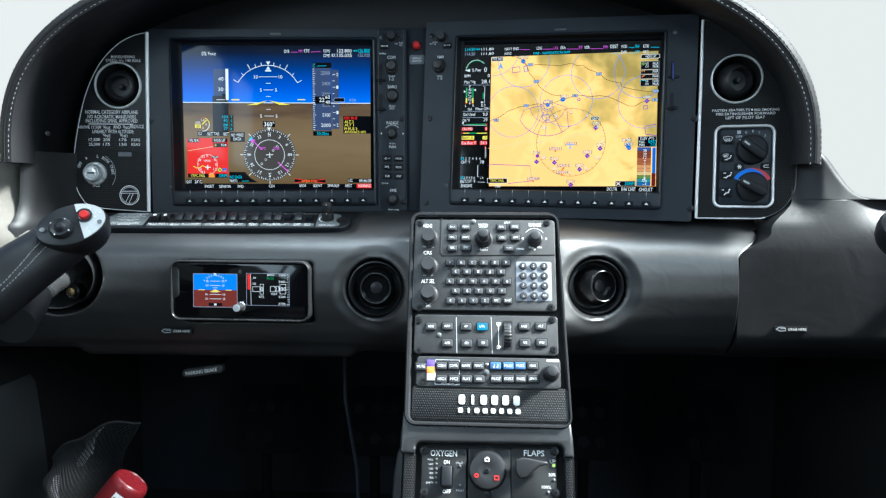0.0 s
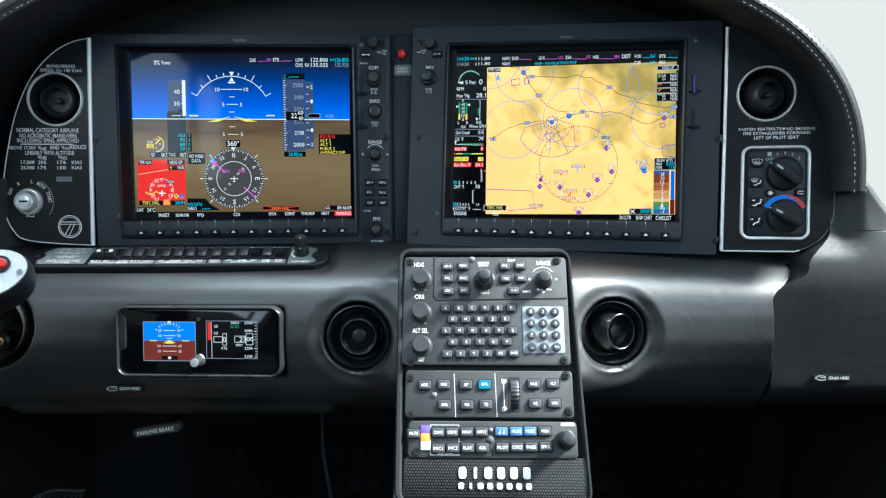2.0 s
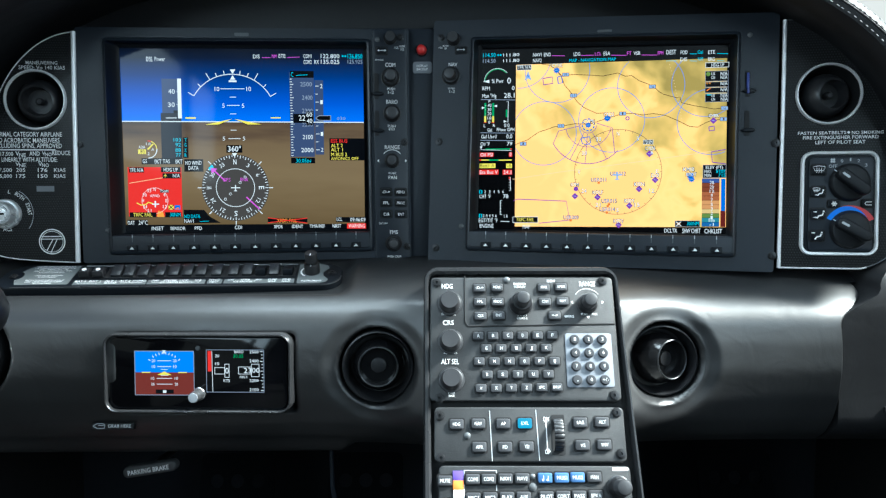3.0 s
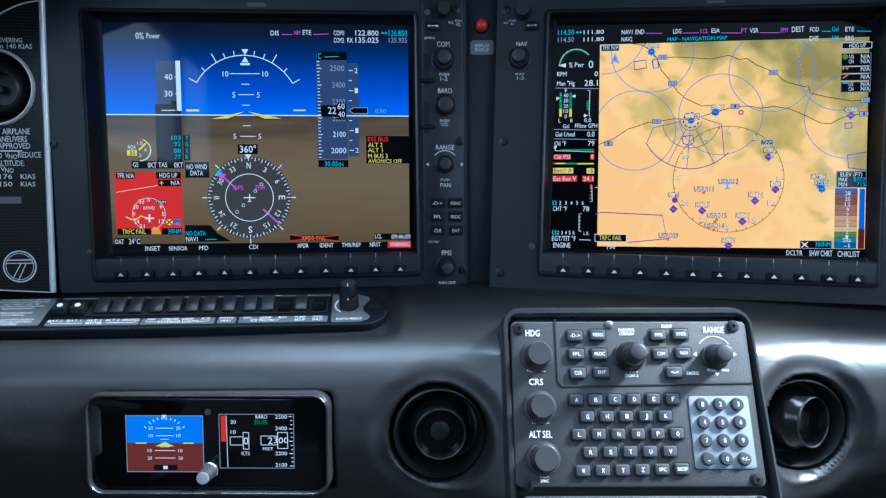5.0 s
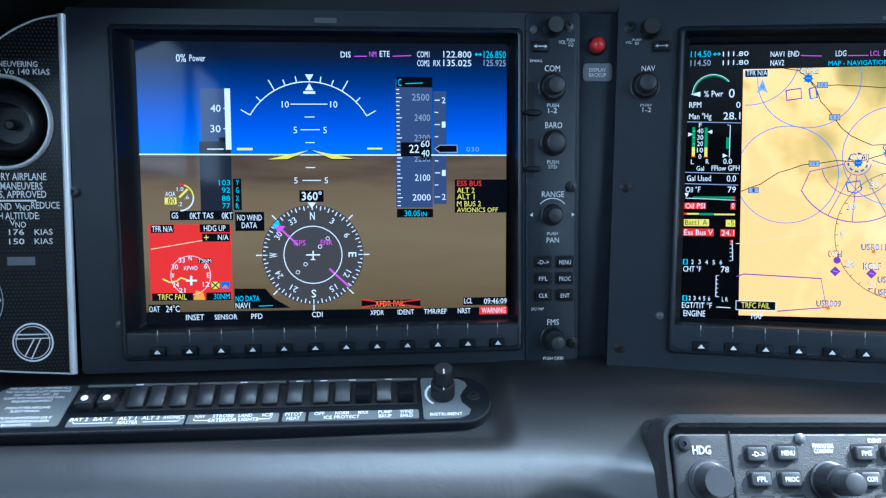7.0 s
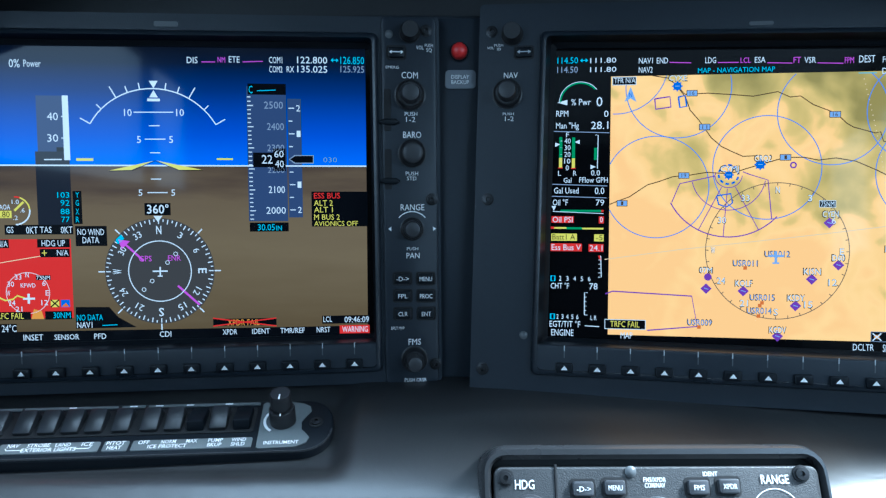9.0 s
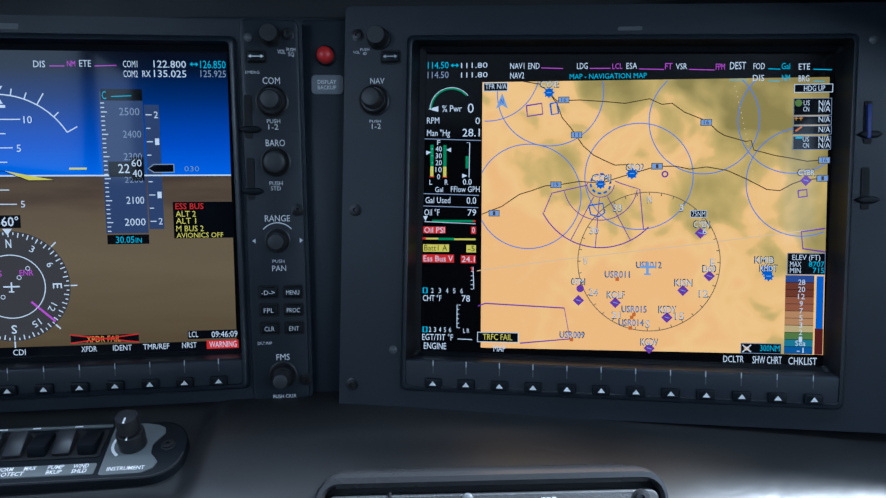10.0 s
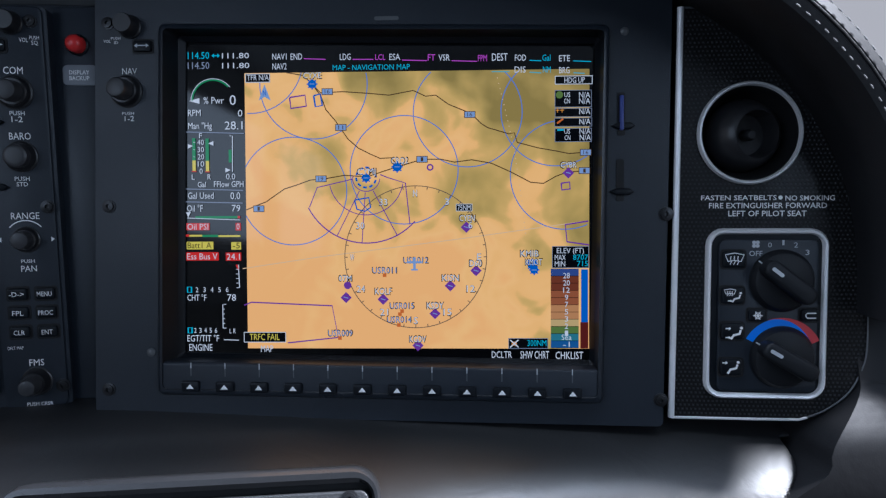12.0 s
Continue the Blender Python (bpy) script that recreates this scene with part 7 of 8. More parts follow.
for letters, a, b in rows_:
    for i, s in enumerate(letters):
        k = i / (len(letters) - 1)
        legend_key(pad, m, s, a[0] + (b[0] - a[0]) * k, a[1] + (b[1] - a[1]) * k, 0.0086, 0.0066, FACE_W, size=0.40)
a, b = (-0.0382, 0.0082), (0.0237, 0.0092)
for i, s in enumerate(("W", "X", "Y", "Z", "SPC", "BKSP")):
    legend_key(pad, m, s, a[0] + (b[0] - a[0]) * i / 5, a[1] + (b[1] - a[1]) * i / 5, 0.0088, 0.0066, FACE_W, size=0.40 if i < 4 else 0.32)
np_box = (0.0326, 0.0092, 0.0713, 0.0539)
part("number_field", prism(new_bm(), rrect(*np_box, 0.002), FACE_W - 0.001, FACE_W + 0.0006, 0.0003), principled("pale_key_field", (0.20, 0.215, 0.245), 0.5, grain=0.06, scale=120), pad, "pale grey field round the number keys")
a, b, c = (0.0405, 0.0486), (0.0633, 0.0491), (0.0408, 0.0152)
for i, s in enumerate(("1", "2", "3", "4", "5", "6", "7", "8", "9", ".", "0", "+/-")):
    u = a[0] + (b[0] - a[0]) * (i % 3) / 2 + (c[0] - a[0]) * (i // 3) / 3
    v = a[1] + (c[1] - a[1]) * (i // 3) / 3
    part("number_key", lathe(new_bm(), [(0.0043, FACE_W), (0.0041, FACE_W + 0.0022), (0.0034, FACE_W + 0.0030), (0, FACE_W + 0.0032)], u, v, 20), KEYCAP, pad)
    m.label("white", s, u, v, 0.0027, 6, wide=0.6)
for (u, v), r, h, cap in (((-0.0638, 0.0800), 0.0084, 0.014, None), ((-0.0633, 0.0471), 0.0084, 0.014, None), ((-0.0624, 0.0155), 0.0084, 0.014, None), ((-0.0031, 0.0794), 0.0090, 0.012, (0.0058, 0.012)), ((0.0534, 0.0794), 0.0078, 0.008, (0.0058, 0.010))):
    if cap is None:
        part("knob_ring", lathe(new_bm(), [(0.0108, FACE_W), (0.0104, FACE_W + 0.0010), (0.0095, FACE_W + 0.0012), (0.0093, FACE_W)], u, v, 32), KNOB_TOP, pad)
        knob(pad, u, v, r, h, None, FACE_W, 24, mat=KNOB_TOP)
    else:
        knob(pad, u, v, r, h, cap, FACE_W, 24)
for s, b in (("HDG", (-0.0706, 0.0930, -0.0613, 0.0971)), ("PUSH SYNC", (-0.0705, 0.0696, -0.0585, 0.0715)), ("CRS", (-0.0696, 0.0612, -0.0604, 0.0651)), ("PUSH CTR", (-0.0685, 0.0367, -0.0576, 0.0386)), ("ALT SEL", (-0.0709, 0.0282, -0.0562, 0.0324)), ("PUSH", (-0.0648, 0.0041, -0.0596, 0.0059)), ("SYNC", (-0.0648, 0.0013, -0.0597, 0.0031)),
             ("RANGE", (0.0476, 0.0949, 0.0611, 0.0989)), ("PUSH", (0.0475, 0.0695, 0.0529, 0.0714)), ("PAN", (0.0566, 0.0695, 0.0611, 0.0714)), ("PUSH", (-0.0059, 0.0690, 0.0014, 0.0710)), ("CRSR/1-2", (-0.0070, 0.0661, 0.0018, 0.0680)), ("FMS/XPDR", (-0.0089, 0.0960, 0.0019, 0.0980)), ("COM/NAV", (-0.0085, 0.0934, 0.0013, 0.0955)),
             ("IDENT", (0.0200, 0.0985, 0.0270, 0.1005)), ("EMERG", (0.0335, 0.0675, 0.0413, 0.0695))):
    d.text("white", s, *b, bold=True)
ru_, rv_ = 0.0535, 0.0809
d.ring("white", ru_, rv_, 0.0118, 0.0004, 35, 145)
for a in (0, 180, 270):
    c, s = math.cos(radians(a)), math.sin(radians(a))
    p = (ru_ + 0.0122 * c, rv_ + 0.0122 * s)
    d.poly("white", [(p[0] + 0.002 * c, p[1] + 0.002 * s), (p[0] - 0.0014 * s, p[1] + 0.0014 * c), (p[0] + 0.0014 * s, p[1] - 0.0014 * c)])
d.done(pad, "lettering", PRINT)
m.done(pad, "key_legend", PRINT)
dot(pad, -0.0147, 0.1006, 0.0023, FACE_W)
for q in ((-0.0750, 0.0981), (0.0675, 0.0994), (-0.0722, 0.0004), (0.0701, 0.0028)):
    screw(pad, *q, 0.0030, FACE_W)

ap = unit_body("autopilot_controller", (-0.0765, -0.0492, 0.0767, -0.0067), "grey autopilot mode controller with thumbwheel and square keys", "controller")
m = Drawing(FACE_W + 0.0027)
d = Drawing(FACE_W + 0.0001)
for s, q, lit in (("HDG", (-0.0584, -0.0203), 0), ("NAV", (-0.0409, -0.0198), 0), ("APR", (-0.0403, -0.0379), 0), ("AP", (-0.0208, -0.0198), 0), ("LVL", (-0.0034, -0.0193), 1), ("FD", (-0.0199, -0.0378), 0), ("YD", (-0.0027, -0.0374), 0), ("IAS", (0.0410, -0.0188), 0), ("ALT", (0.0584, -0.0184), 0), ("VS", (0.0417, -0.0364), 0), ("VNV", (0.0590, -0.0359), 0)):
    legend_key(ap, m, s, *q, 0.0112, 0.0078, FACE_W, LIT_KEY if lit else None)
m.done(ap, "key_legend", PRINT)
d.line("grey", [(-0.0316, -0.0095), (-0.0301, -0.0486)], 0.0006)
d.line("grey", [(0.0058, -0.0086), (0.0073, -0.0481)], 0.0006)
d.text("white", "DN", 0.0118, -0.0175, 0.0161, -0.0144, bold=True)
d.text("white", "UP", 0.0120, -0.0430, 0.0162, -0.0399, bold=True)
a, b = (0.0136, -0.0184), (0.0140, -0.0391)
d.line("white", [a, b], 0.0006)
for p, s in ((a, 1), (b, -1)):
    d.poly("white", [(p[0] - 0.0014, p[1]), (p[0] + 0.0014, p[1]), (p[0], p[1] + s * 0.0026)])
d.done(ap, "lettering", PRINT)
u, v = 0.0232, -0.0281
part("wheel_slot", prism(new_bm(), rrect(u - 0.0052, v - 0.0155, u + 0.0052, v + 0.0155, 0.001), FACE_W, FACE_W + 0.0004), GAP, ap)
bm = new_bm()
rings = []
for i in range(49):
    a = math.pi * i / 48
    rr = 0.0150 if i % 4 else 0.0145
    rings.append([(u - 0.0038, v + rr * math.cos(a) * 0.97, FACE_W - 0.007 + 0.96 * rr * math.sin(a)), (u - 0.0030, v + rr * math.cos(a), FACE_W - 0.007 + rr * math.sin(a)),
                  (u + 0.0030, v + rr * math.cos(a), FACE_W - 0.007 + rr * math.sin(a)), (u + 0.0038, v + rr * math.cos(a) * 0.97, FACE_W - 0.007 + 0.96 * rr * math.sin(a))])
part("thumbwheel", loft(bm, rings, False), KNOB, ap, "ribbed black thumbwheel")
dot(ap, -0.0497, -0.0291, 0.0022, FACE_W)
for q in ((-0.0721, -0.0136), (-0.0707, -0.0461), (0.0709, -0.0108), (0.0719, -0.0428)):
    screw(ap, *q, 0.0030, FACE_W)

au_ = unit_body("audio_panel", (-0.0727, -0.0840, 0.0784, -0.0520), "grey audio panel with square keys and coloured marker lamps", "audio panel")
m = Drawing(FACE_W + 0.0027)
d = Drawing(FACE_W + 0.0001)
BLUE_KEY = principled("blue_key", (0.05, 0.13, 0.30), 0.45)
for s, q in (("COM1", (-0.0459, -0.0621)), ("COM2", (-0.0333, -0.0619)), ("NAV1", (-0.0202, -0.0616)), ("NAV2", (-0.0070, -0.0614)), ("", (0.0108, -0.0610)), ("MUS1", (0.0239, -0.0608)), ("MUS2", (0.0363, -0.0605)), ("MAN", (0.0493, -0.0603)),
             ("MIC1", (-0.0455, -0.0758)), ("MIC2", (-0.0324, -0.0755)), ("PLAY", (-0.0193, -0.0752)), ("AUX", (-0.0063, -0.0750)), ("PILOT", (0.0114, -0.0746)), ("COPLT", (0.0244, -0.0743)), ("PASS", (0.0368, -0.0741)), ("SPKR", (0.0497, -0.0738)), ("MUTE", (-0.0675, -0.0632))):
    legend_key(au_, m, s, *q, 0.0112, 0.0076, FACE_W, BLUE_KEY if s in ("", "MUS1", "MUS2") else None, size=0.36)
nu_, nv_ = 0.0108, -0.0610
for q in (-0.0018, 0.0018):
    m.disc("white", nu_ + q, nv_ - 0.0014, 0.0008, 3, 10)
    m.line("white", [(nu_ + q + 0.0006, nv_ - 0.0012), (nu_ + q + 0.0006, nv_ + 0.0018)], 0.0004, 3)
m.done(au_, "key_legend", PRINT)
for c, q, s in (("violet", (-0.0574, -0.0594), "O"), ("orange", (-0.0572, -0.0665), "M"), ("white", (-0.0569, -0.0736), "I")):
    part("marker_lamp", prism(new_bm(), rrect(q[0] - 0.0042, q[1] - 0.0036, q[0] + 0.0042, q[1] + 0.0036, 0.0006), FACE_W, FACE_W + 0.0012, 0.0003), PRINT[c], au_, c + " marker beacon lamp")
d.border("grey", -0.0528, -0.0812, -0.0269, -0.0552, 0.0006, 1)
d.rect("grey", -0.0525, -0.0818, -0.0264, -0.0789)
d.text("white", "SPLIT COM", -0.0460, -0.0813, -0.0329, -0.0796, 4)
d.rect("black", 0.0008, -0.0789, 0.0032, -0.0765)
d.done(au_, "lettering", PRINT)
part("jack", lathe(new_bm(), [(0.0036, FACE_W), (0.0034, FACE_W + 0.001), (0.0020, FACE_W + 0.001), (0.0018, FACE_W - 0.002), (0, FACE_W - 0.002)], -0.0645, -0.0785, 20), SCREW, au_)
dot(au_, 0.0013, -0.0677, 0.0026, FACE_W)
dot(au_, 0.0013, -0.0600, 0.0018, FACE_W)
knob(au_, 0.0680, -0.0676, 0.0078, 0.010, (0.0062, 0.012), FACE_W, 24)
part("maker_mark", prism(new_bm(), rrect(0.0642, -0.0556, 0.0766, -0.0530, 0.0006), FACE_W, FACE_W + 0.0003), PRINT["white"], au_)

plate_b = (-0.0764, -0.1180, 0.0858, -0.0831)
npl = thing("name_plate", PED, "woven carbon name plate with white raised block marks", "name plate")
part("plate", prism(new_bm(), rrect(*plate_b, 0.004), -0.004, 0.0025, 0.001), CARBON, npl, "woven carbon plate")
a, b = (-0.0295, -0.1021), (0.0384, -0.0903)
c, e = (-0.0293, -0.1107), (0.0383, -0.1035)
for n_, (p, q), r_ in ((6, (a, b), 0.0022), (8, (c, e), 0.0014)):
    wd = (q[0] - p[0]) / n_
    for i in range(n_):
        x, half = p[0] + wd * (i + 0.48), wd * (0.12 if i == 1 else 0.29)
        part("block_mark", prism(new_bm(), rrect(x - half, p[1] + 0.001, x + half, q[1] - 0.001, min(r_, half * 0.9)), 0.0025, 0.0037, 0.0003), PAINT_WHITE, npl)

# ---- pedestal foot with oxygen, fuel and flap controls ----
foot = thing("lower_console", LOWER, "black lower pedestal with rounded shoulders beside the controls", "console")


def corner(u, v, r, a0, a1, n=6):
    return [(u + r * math.cos(radians(a0 + (a1 - a0) * i / n)), v + r * math.sin(radians(a0 + (a1 - a0) * i / n))) for i in range(n + 1)]


cover = [(-0.0858, 0.046), (-0.0874, 0.0200), (-0.0880, 0.0045), (-0.0865, 0.0022), (-0.0725, 0.0022)] + corner(-0.0655, 0.0072, 0.0065, 180, 90) + corner(0.0720, 0.0082, 0.0065, 90, 0) + [(0.0785, 0.0022), (0.0880, 0.0022), (0.0892, 0.0045), (0.0880, 0.0200), (0.0858, 0.046)]
part("cover_moulding", prism(new_bm(), cover, -0.060, 0.0092, 0.0042, 4), LEATHER, foot, "satin black moulding over the lower controls")
for s_, u0, u1 in ((-1, -0.0862, -0.0715), (1, 0.0775, 0.0900)):
    bm = new_bm()
    loft(bm, [[(u0, v, -0.060), (u0 + 0.0005, v, 0.0015), (u0 + 0.003, v, 0.0052), ((u0 + u1) / 2, v, 0.0062), (u1 - 0.003, v, 0.0052), (u1 - 0.0005, v, 0.0015), (u1, v, -0.060)] for v in np.linspace(0.0060, -0.30, 12)], True, True)
    part("side_leg", bm, CARBON, foot, "woven dark side cheek of the lower pedestal")
part("bed", prism(new_bm(), rrect(-0.0735, -0.30, 0.0795, 0.0300, 0.003), -0.050, -0.0062), GAP, foot)
part("console_side", prism(new_bm(), [(-0.1010, -0.30), (-0.0985, -0.020), (-0.0950, 0.004), (-0.0890, 0.016), (-0.0840, 0.016), (-0.0840, -0.30)], -0.075, -0.030, 0.004, 3), LEATHER_DARK, foot, "black side lining of the lower pedestal")

CONSOLE = principled("black_console_enamel", (0.0105, 0.0107, 0.0115), 0.42, grain=0.15, scale=80, bump=0.12, bump_scale=1500)
ox = thing("oxygen_panel", LOWER, "black oxygen panel with rocker and small lamps", "controls")
part("faceplate", prism(new_bm(), rrect(-0.0658, -0.0527, -0.0196, 0.0085, 0.003), -0.006, 0.0, 0.001), CONSOLE, ox)
d = Drawing(0.0002)
d.text("white", "OXYGEN", -0.0567, 0.0008, -0.0295, 0.0066, bold=True)
d.text("white", "ON", -0.0431, -0.0066, -0.0368, -0.0031, bold=True)
d.text("white", "OFF", -0.0435, -0.0349, -0.0350, -0.0314, bold=True)
for s, b in (("FULL", (-0.0595, -0.0037, -0.0537, -0.0019)), ("160%", (-0.0582, -0.0081, -0.0536, -0.0063)), ("120%", (-0.0580, -0.0125, -0.0535, -0.0107)), ("80%", (-0.0573, -0.0169, -0.0533, -0.0151)), ("40%", (-0.0572, -0.0212, -0.0532, -0.0195)), ("EMPTY", (-0.0605, -0.0262, -0.0530, -0.0244)), ("REQ'D", (-0.0298, -0.0062, -0.0229, -0.0044)), ("FAULT", (-0.0292, -0.0329, -0.0218, -0.0311))):
    d.text("grey", s, *b)
d.done(ox, "lettering", PRINT)
for q in ((-0.0508, -0.0023), (-0.0507, -0.0068), (-0.0505, -0.0117), (-0.0504, -0.0161), (-0.0502, -0.0205), (-0.0501, -0.0254), (-0.0263, -0.0083), (-0.0259, -0.0274)):
    dot(ox, *q, 0.0012)
b = (-0.0460, -0.0291, -0.0326, -0.0085)
part("rocker_frame", plate(new_bm(), rrect(*b, 0.002), [rrect(b[0] + 0.002, b[1] + 0.002, b[2] - 0.002, b[3] - 0.002, 0.001)], 0.0, 0.002), BEZEL, ox)
bm = box(new_bm(), -0.0052, -0.0098, -0.003, 0.0052, 0.0098, 0.004, 0.0012)
bmesh.ops.transform(bm, matrix=Matrix.Translation(((b[0] + b[2]) / 2, (b[1] + b[3]) / 2, 0.002)) @ pose(0, 0, 0, -12, 0, 0), verts=bm.verts[:])
part("rocker", bm, DIAL, ox, "black rocker switched off")
for q in ((-0.0634, 0.0057), (-0.0619, -0.0349)):
    screw(ox, *q, 0.0034)

fs = thing("selector_panel", LOWER, "black panel with round grey selector knob and red dots", "controls")
part("faceplate", prism(new_bm(), rrect(-0.0180, -0.0512, 0.0257, 0.0097, 0.003), -0.006, -0.0006, 0.001), CONSOLE, fs)
u, v = 0.0015, -0.0119
part("selector", lathe(new_bm(), [(0.0198, -0.0006), (0.0198, 0.003), (0.0190, 0.006), (0.0172, 0.0082), (0.0130, 0.0091), (0.0070, 0.0086), (0.0036, 0.0080), (0, 0.0079)], u, v, 56), KNOB, fs, "round satin dark grey knob")
d = Drawing(0.0095)
d.ring("red", u - 0.0105, v - 0.0050, 0.0016, 0.0012)
d.border("red", u + 0.0070, v - 0.0090, u + 0.0120, v - 0.0045, 0.0011)
d.border("white", u - 0.0024, v + 0.0085, u + 0.0024, v + 0.0120, 0.0009)
d.rect("white", u - 0.0012, v + 0.0120, u + 0.0012, v + 0.0130)
d.done(fs, "marking", PRINT)
screw(fs, u, v, 0.0024, 0.0078)
for q in ((0.0037, 0.0069), (0.0039, -0.0335)):
    screw(fs, *q, 0.0034, -0.0006)

fl = thing("flap_panel", LOWER, "black flap panel with paddle lever and indicator lamps", "controls")
part("faceplate", prism(new_bm(), rrect(0.0260, -0.0499, 0.0718, 0.0109, 0.003), -0.006, 0.0, 0.001), CONSOLE, fl)
d = Drawing(0.0002)
d.text("white", "FLAPS", 0.0389, 0.0034, 0.0597, 0.0089, bold=True)
d.text("white", "UP", 0.0652, -0.0031, 0.0709, 0.0004, bold=True)
d.text("white", "50%", 0.0637, -0.0157, 0.0706, -0.0127, bold=True)
d.text("white", "100%", 0.0567, -0.0277, 0.0658, -0.0248, bold=True)
d.done(fl, "lettering", PRINT)
part("lamp", lathe(new_bm(), [(0.0017, 0), (0.0015, 0.001), (0, 0.0013)], 0.0691, -0.0052, 14), glow("lit_green_lamp", lin(190, 225, 120), 0.7), fl, "lit green lamp")
dot(fl, 0.0688, -0.0193, 0.0015)
dot(fl, 0.0628, -0.0313, 0.0015)
u, v = 0.0376, -0.0071
bm = prism(new_bm(), [(u - 0.008, v - 0.002), (u - 0.0075, v + 0.006), (u - 0.002, v + 0.0085), (u + 0.006, v + 0.0080), (u + 0.016, v + 0.0060), (u + 0.024, v + 0.0050), (u + 0.0245, v + 0.0025), (u + 0.016, v + 0.0005), (u + 0.009, v - 0.005), (u + 0.003, v - 0.0105), (u - 0.003, v - 0.0115), (u - 0.0065, v - 0.0085)], 0.006, 0.0165, 0.004, 3)
part("flap_lever", bm, KNOB, fl, "black teardrop flap lever")
part("lever_stem", lathe(new_bm(), [(0.006, 0), (0.006, 0.007), (0, 0.007)], u, v, 20), KNOB, fl)
for q in ((0.0700, 0.0086), (0.0701, -0.0316)):
    screw(fl, *q, 0.0034)

# ---- side yokes ----
CAP_METAL = principled("bright_cap_metal", (0.86, 0.85, 0.84), 0.27, metal=0.5, grain=0.05, scale=100)

def side_yoke(mirror, label):
    s = -1 if mirror else 1
    X = lambda x: x if s == 1 else 0.012 - x
    ob = thing("side_yoke", Matrix.Translation((X(-0.47), 0.70, 0.47)), label, "control yoke", "side yokes")
    inv = ob.matrix_world.inverted()

    def put(name, bm, mat, lab="", up=None):
        if s == -1:
            bmesh.ops.reverse_faces(bm, faces=bm.faces[:])
        o = part(name, bm, mat, up or ob, lab)
        o.matrix_parent_inverse = (up or ob).matrix_world.inverted() if up is None else Matrix.Identity(4)
        return o
    path = [(-0.3971, 0.6400, 0.5657), (-0.4039, 0.6320, 0.5573), (-0.4131, 0.6220, 0.5481), (-0.4230, 0.6060, 0.5365), (-0.4375, 0.5900, 0.5205), (-0.4560, 0.5700, 0.5010), (-0.4860, 0.5400, 0.4710)]
    thick = [0.0225, 0.0240, 0.0250, 0.0262, 0.0278, 0.0292, 0.0300]
    put("grip", tube(new_bm(), [(X(x), y, z) for x, y, z in path], thick, 28), LEATHER_DARK, "black leather-wrapped grip")
    cx, cy, cz = -0.3820, 0.6120, 0.5738
    top = Matrix.Translation((X(cx), cy, cz)) @ pose(0, 0, 0, 62, -s * 18, s * 26)
    o1 = [(0.0315 * math.cos(a), 0.0205 * math.sin(a)) for a in np.linspace(0, math.tau, 40, endpoint=False)]
    bm = loft(new_bm(), [[(u * k, v * k, w) for u, v in o1] for k, w in ((0.60, -0.046), (0.80, -0.036), (0.93, -0.024), (0.99, -0.010), (1.0, -0.002), (0.985, 0.0015), (0.955, 0.0034), (0.90, 0.004))], True, True)
    bmesh.ops.transform(bm, matrix=top, verts=bm.verts[:])
    put("head", bm, KNOB, "satin black grip head")
    arc = [(0.0300 * math.cos(a), 0.0190 * math.sin(a)) for a in np.linspace(-1.35, 1.30, 24)]
    bm = prism(new_bm(), arc, 0.003, 0.0052)
    bmesh.ops.transform(bm, matrix=top, verts=bm.verts[:])
    put("cap_plate", bm, CAP_METAL, "polished metal cap plate")
    put("collar", lathe(new_bm(), [(0.0072, 0.004), (0.0070, 0.0066), (0.0052, 0.0068), (0.0050, 0.005)], 0.013, 0.004, 24, top), KNOB)
    put("push_button", lathe(new_bm(), [(0.0046, 0.005), (0.0044, 0.0078), (0.0034, 0.0090), (0, 0.0093)], 0.013, 0.004, 24, top), RED_BUTTON, "red push button")
    put("trim_hat", lathe(new_bm(), [(0.0105, 0.003), (0.0102, 0.0075), (0.0085, 0.0100), (0.0050, 0.0088), (0.002, 0.012), (0, 0.0122)], -0.009, -0.002, 28, top), KNOB, "black trim hat")
    for k in range(4):
        a = math.pi / 4 + k * math.pi / 2
        put("dot", lathe(new_bm(), [(0.0008, 0.0088), (0.0006, 0.0104), (0, 0.0105)], -0.009 + 0.0086 * math.cos(a), -0.002 + 0.0086 * math.sin(a), 8, top), PAINT_WHITE)
    for q in ((0.0235, -0.007), (-0.024, 0.002)):
        put("screw", lathe(new_bm(), [(0.0024, 0.004), (0.0022, 0.0062), (0, 0.0064)], q[0], q[1], 12, top), STEEL)
    for p0, p1 in (((-0.4009, 0.5970, 0.5671), (-0.4123, 0.5490, 0.5204)), ((-0.3935, 0.5950, 0.5610), (-0.4100, 0.5450, 0.5103))):
        bm = new_bm()
        a, b = Vector(p0), Vector(p1)
        for i in range(24):
            p = a.lerp(b, i / 23)
            # laid onto the grip's skin
            k = min(range(len(path) * 8 - 8), key=lambda n: (Vector(path[n // 8]).lerp(Vector(path[n // 8 + 1]), n % 8 / 8) - p).length)
            c = Vector(path[k // 8]).lerp(Vector(path[k // 8 + 1]), k % 8 / 8)
            p = c + (p - c).normalized() * (thick[k // 8] + (thick[k // 8 + 1] - thick[k // 8]) * (k % 8) / 8 + 0.0002)
            bmesh.ops.create_uvsphere(bm, u_segments=6, v_segments=4, radius=0.5, matrix=Matrix.Translation((X(p.x), p.y, p.z)) @ Vector(((b - a).x * s, (b - a).y, (b - a).z)).to_track_quat("X", "Z").to_matrix().to_4x4() @ Matrix.Diagonal((0.0024, 0.0010, 0.0010, 1)))
        o = put("stitching", bm, THREAD, "pale stitching")
        o["kind"] = "stuff"
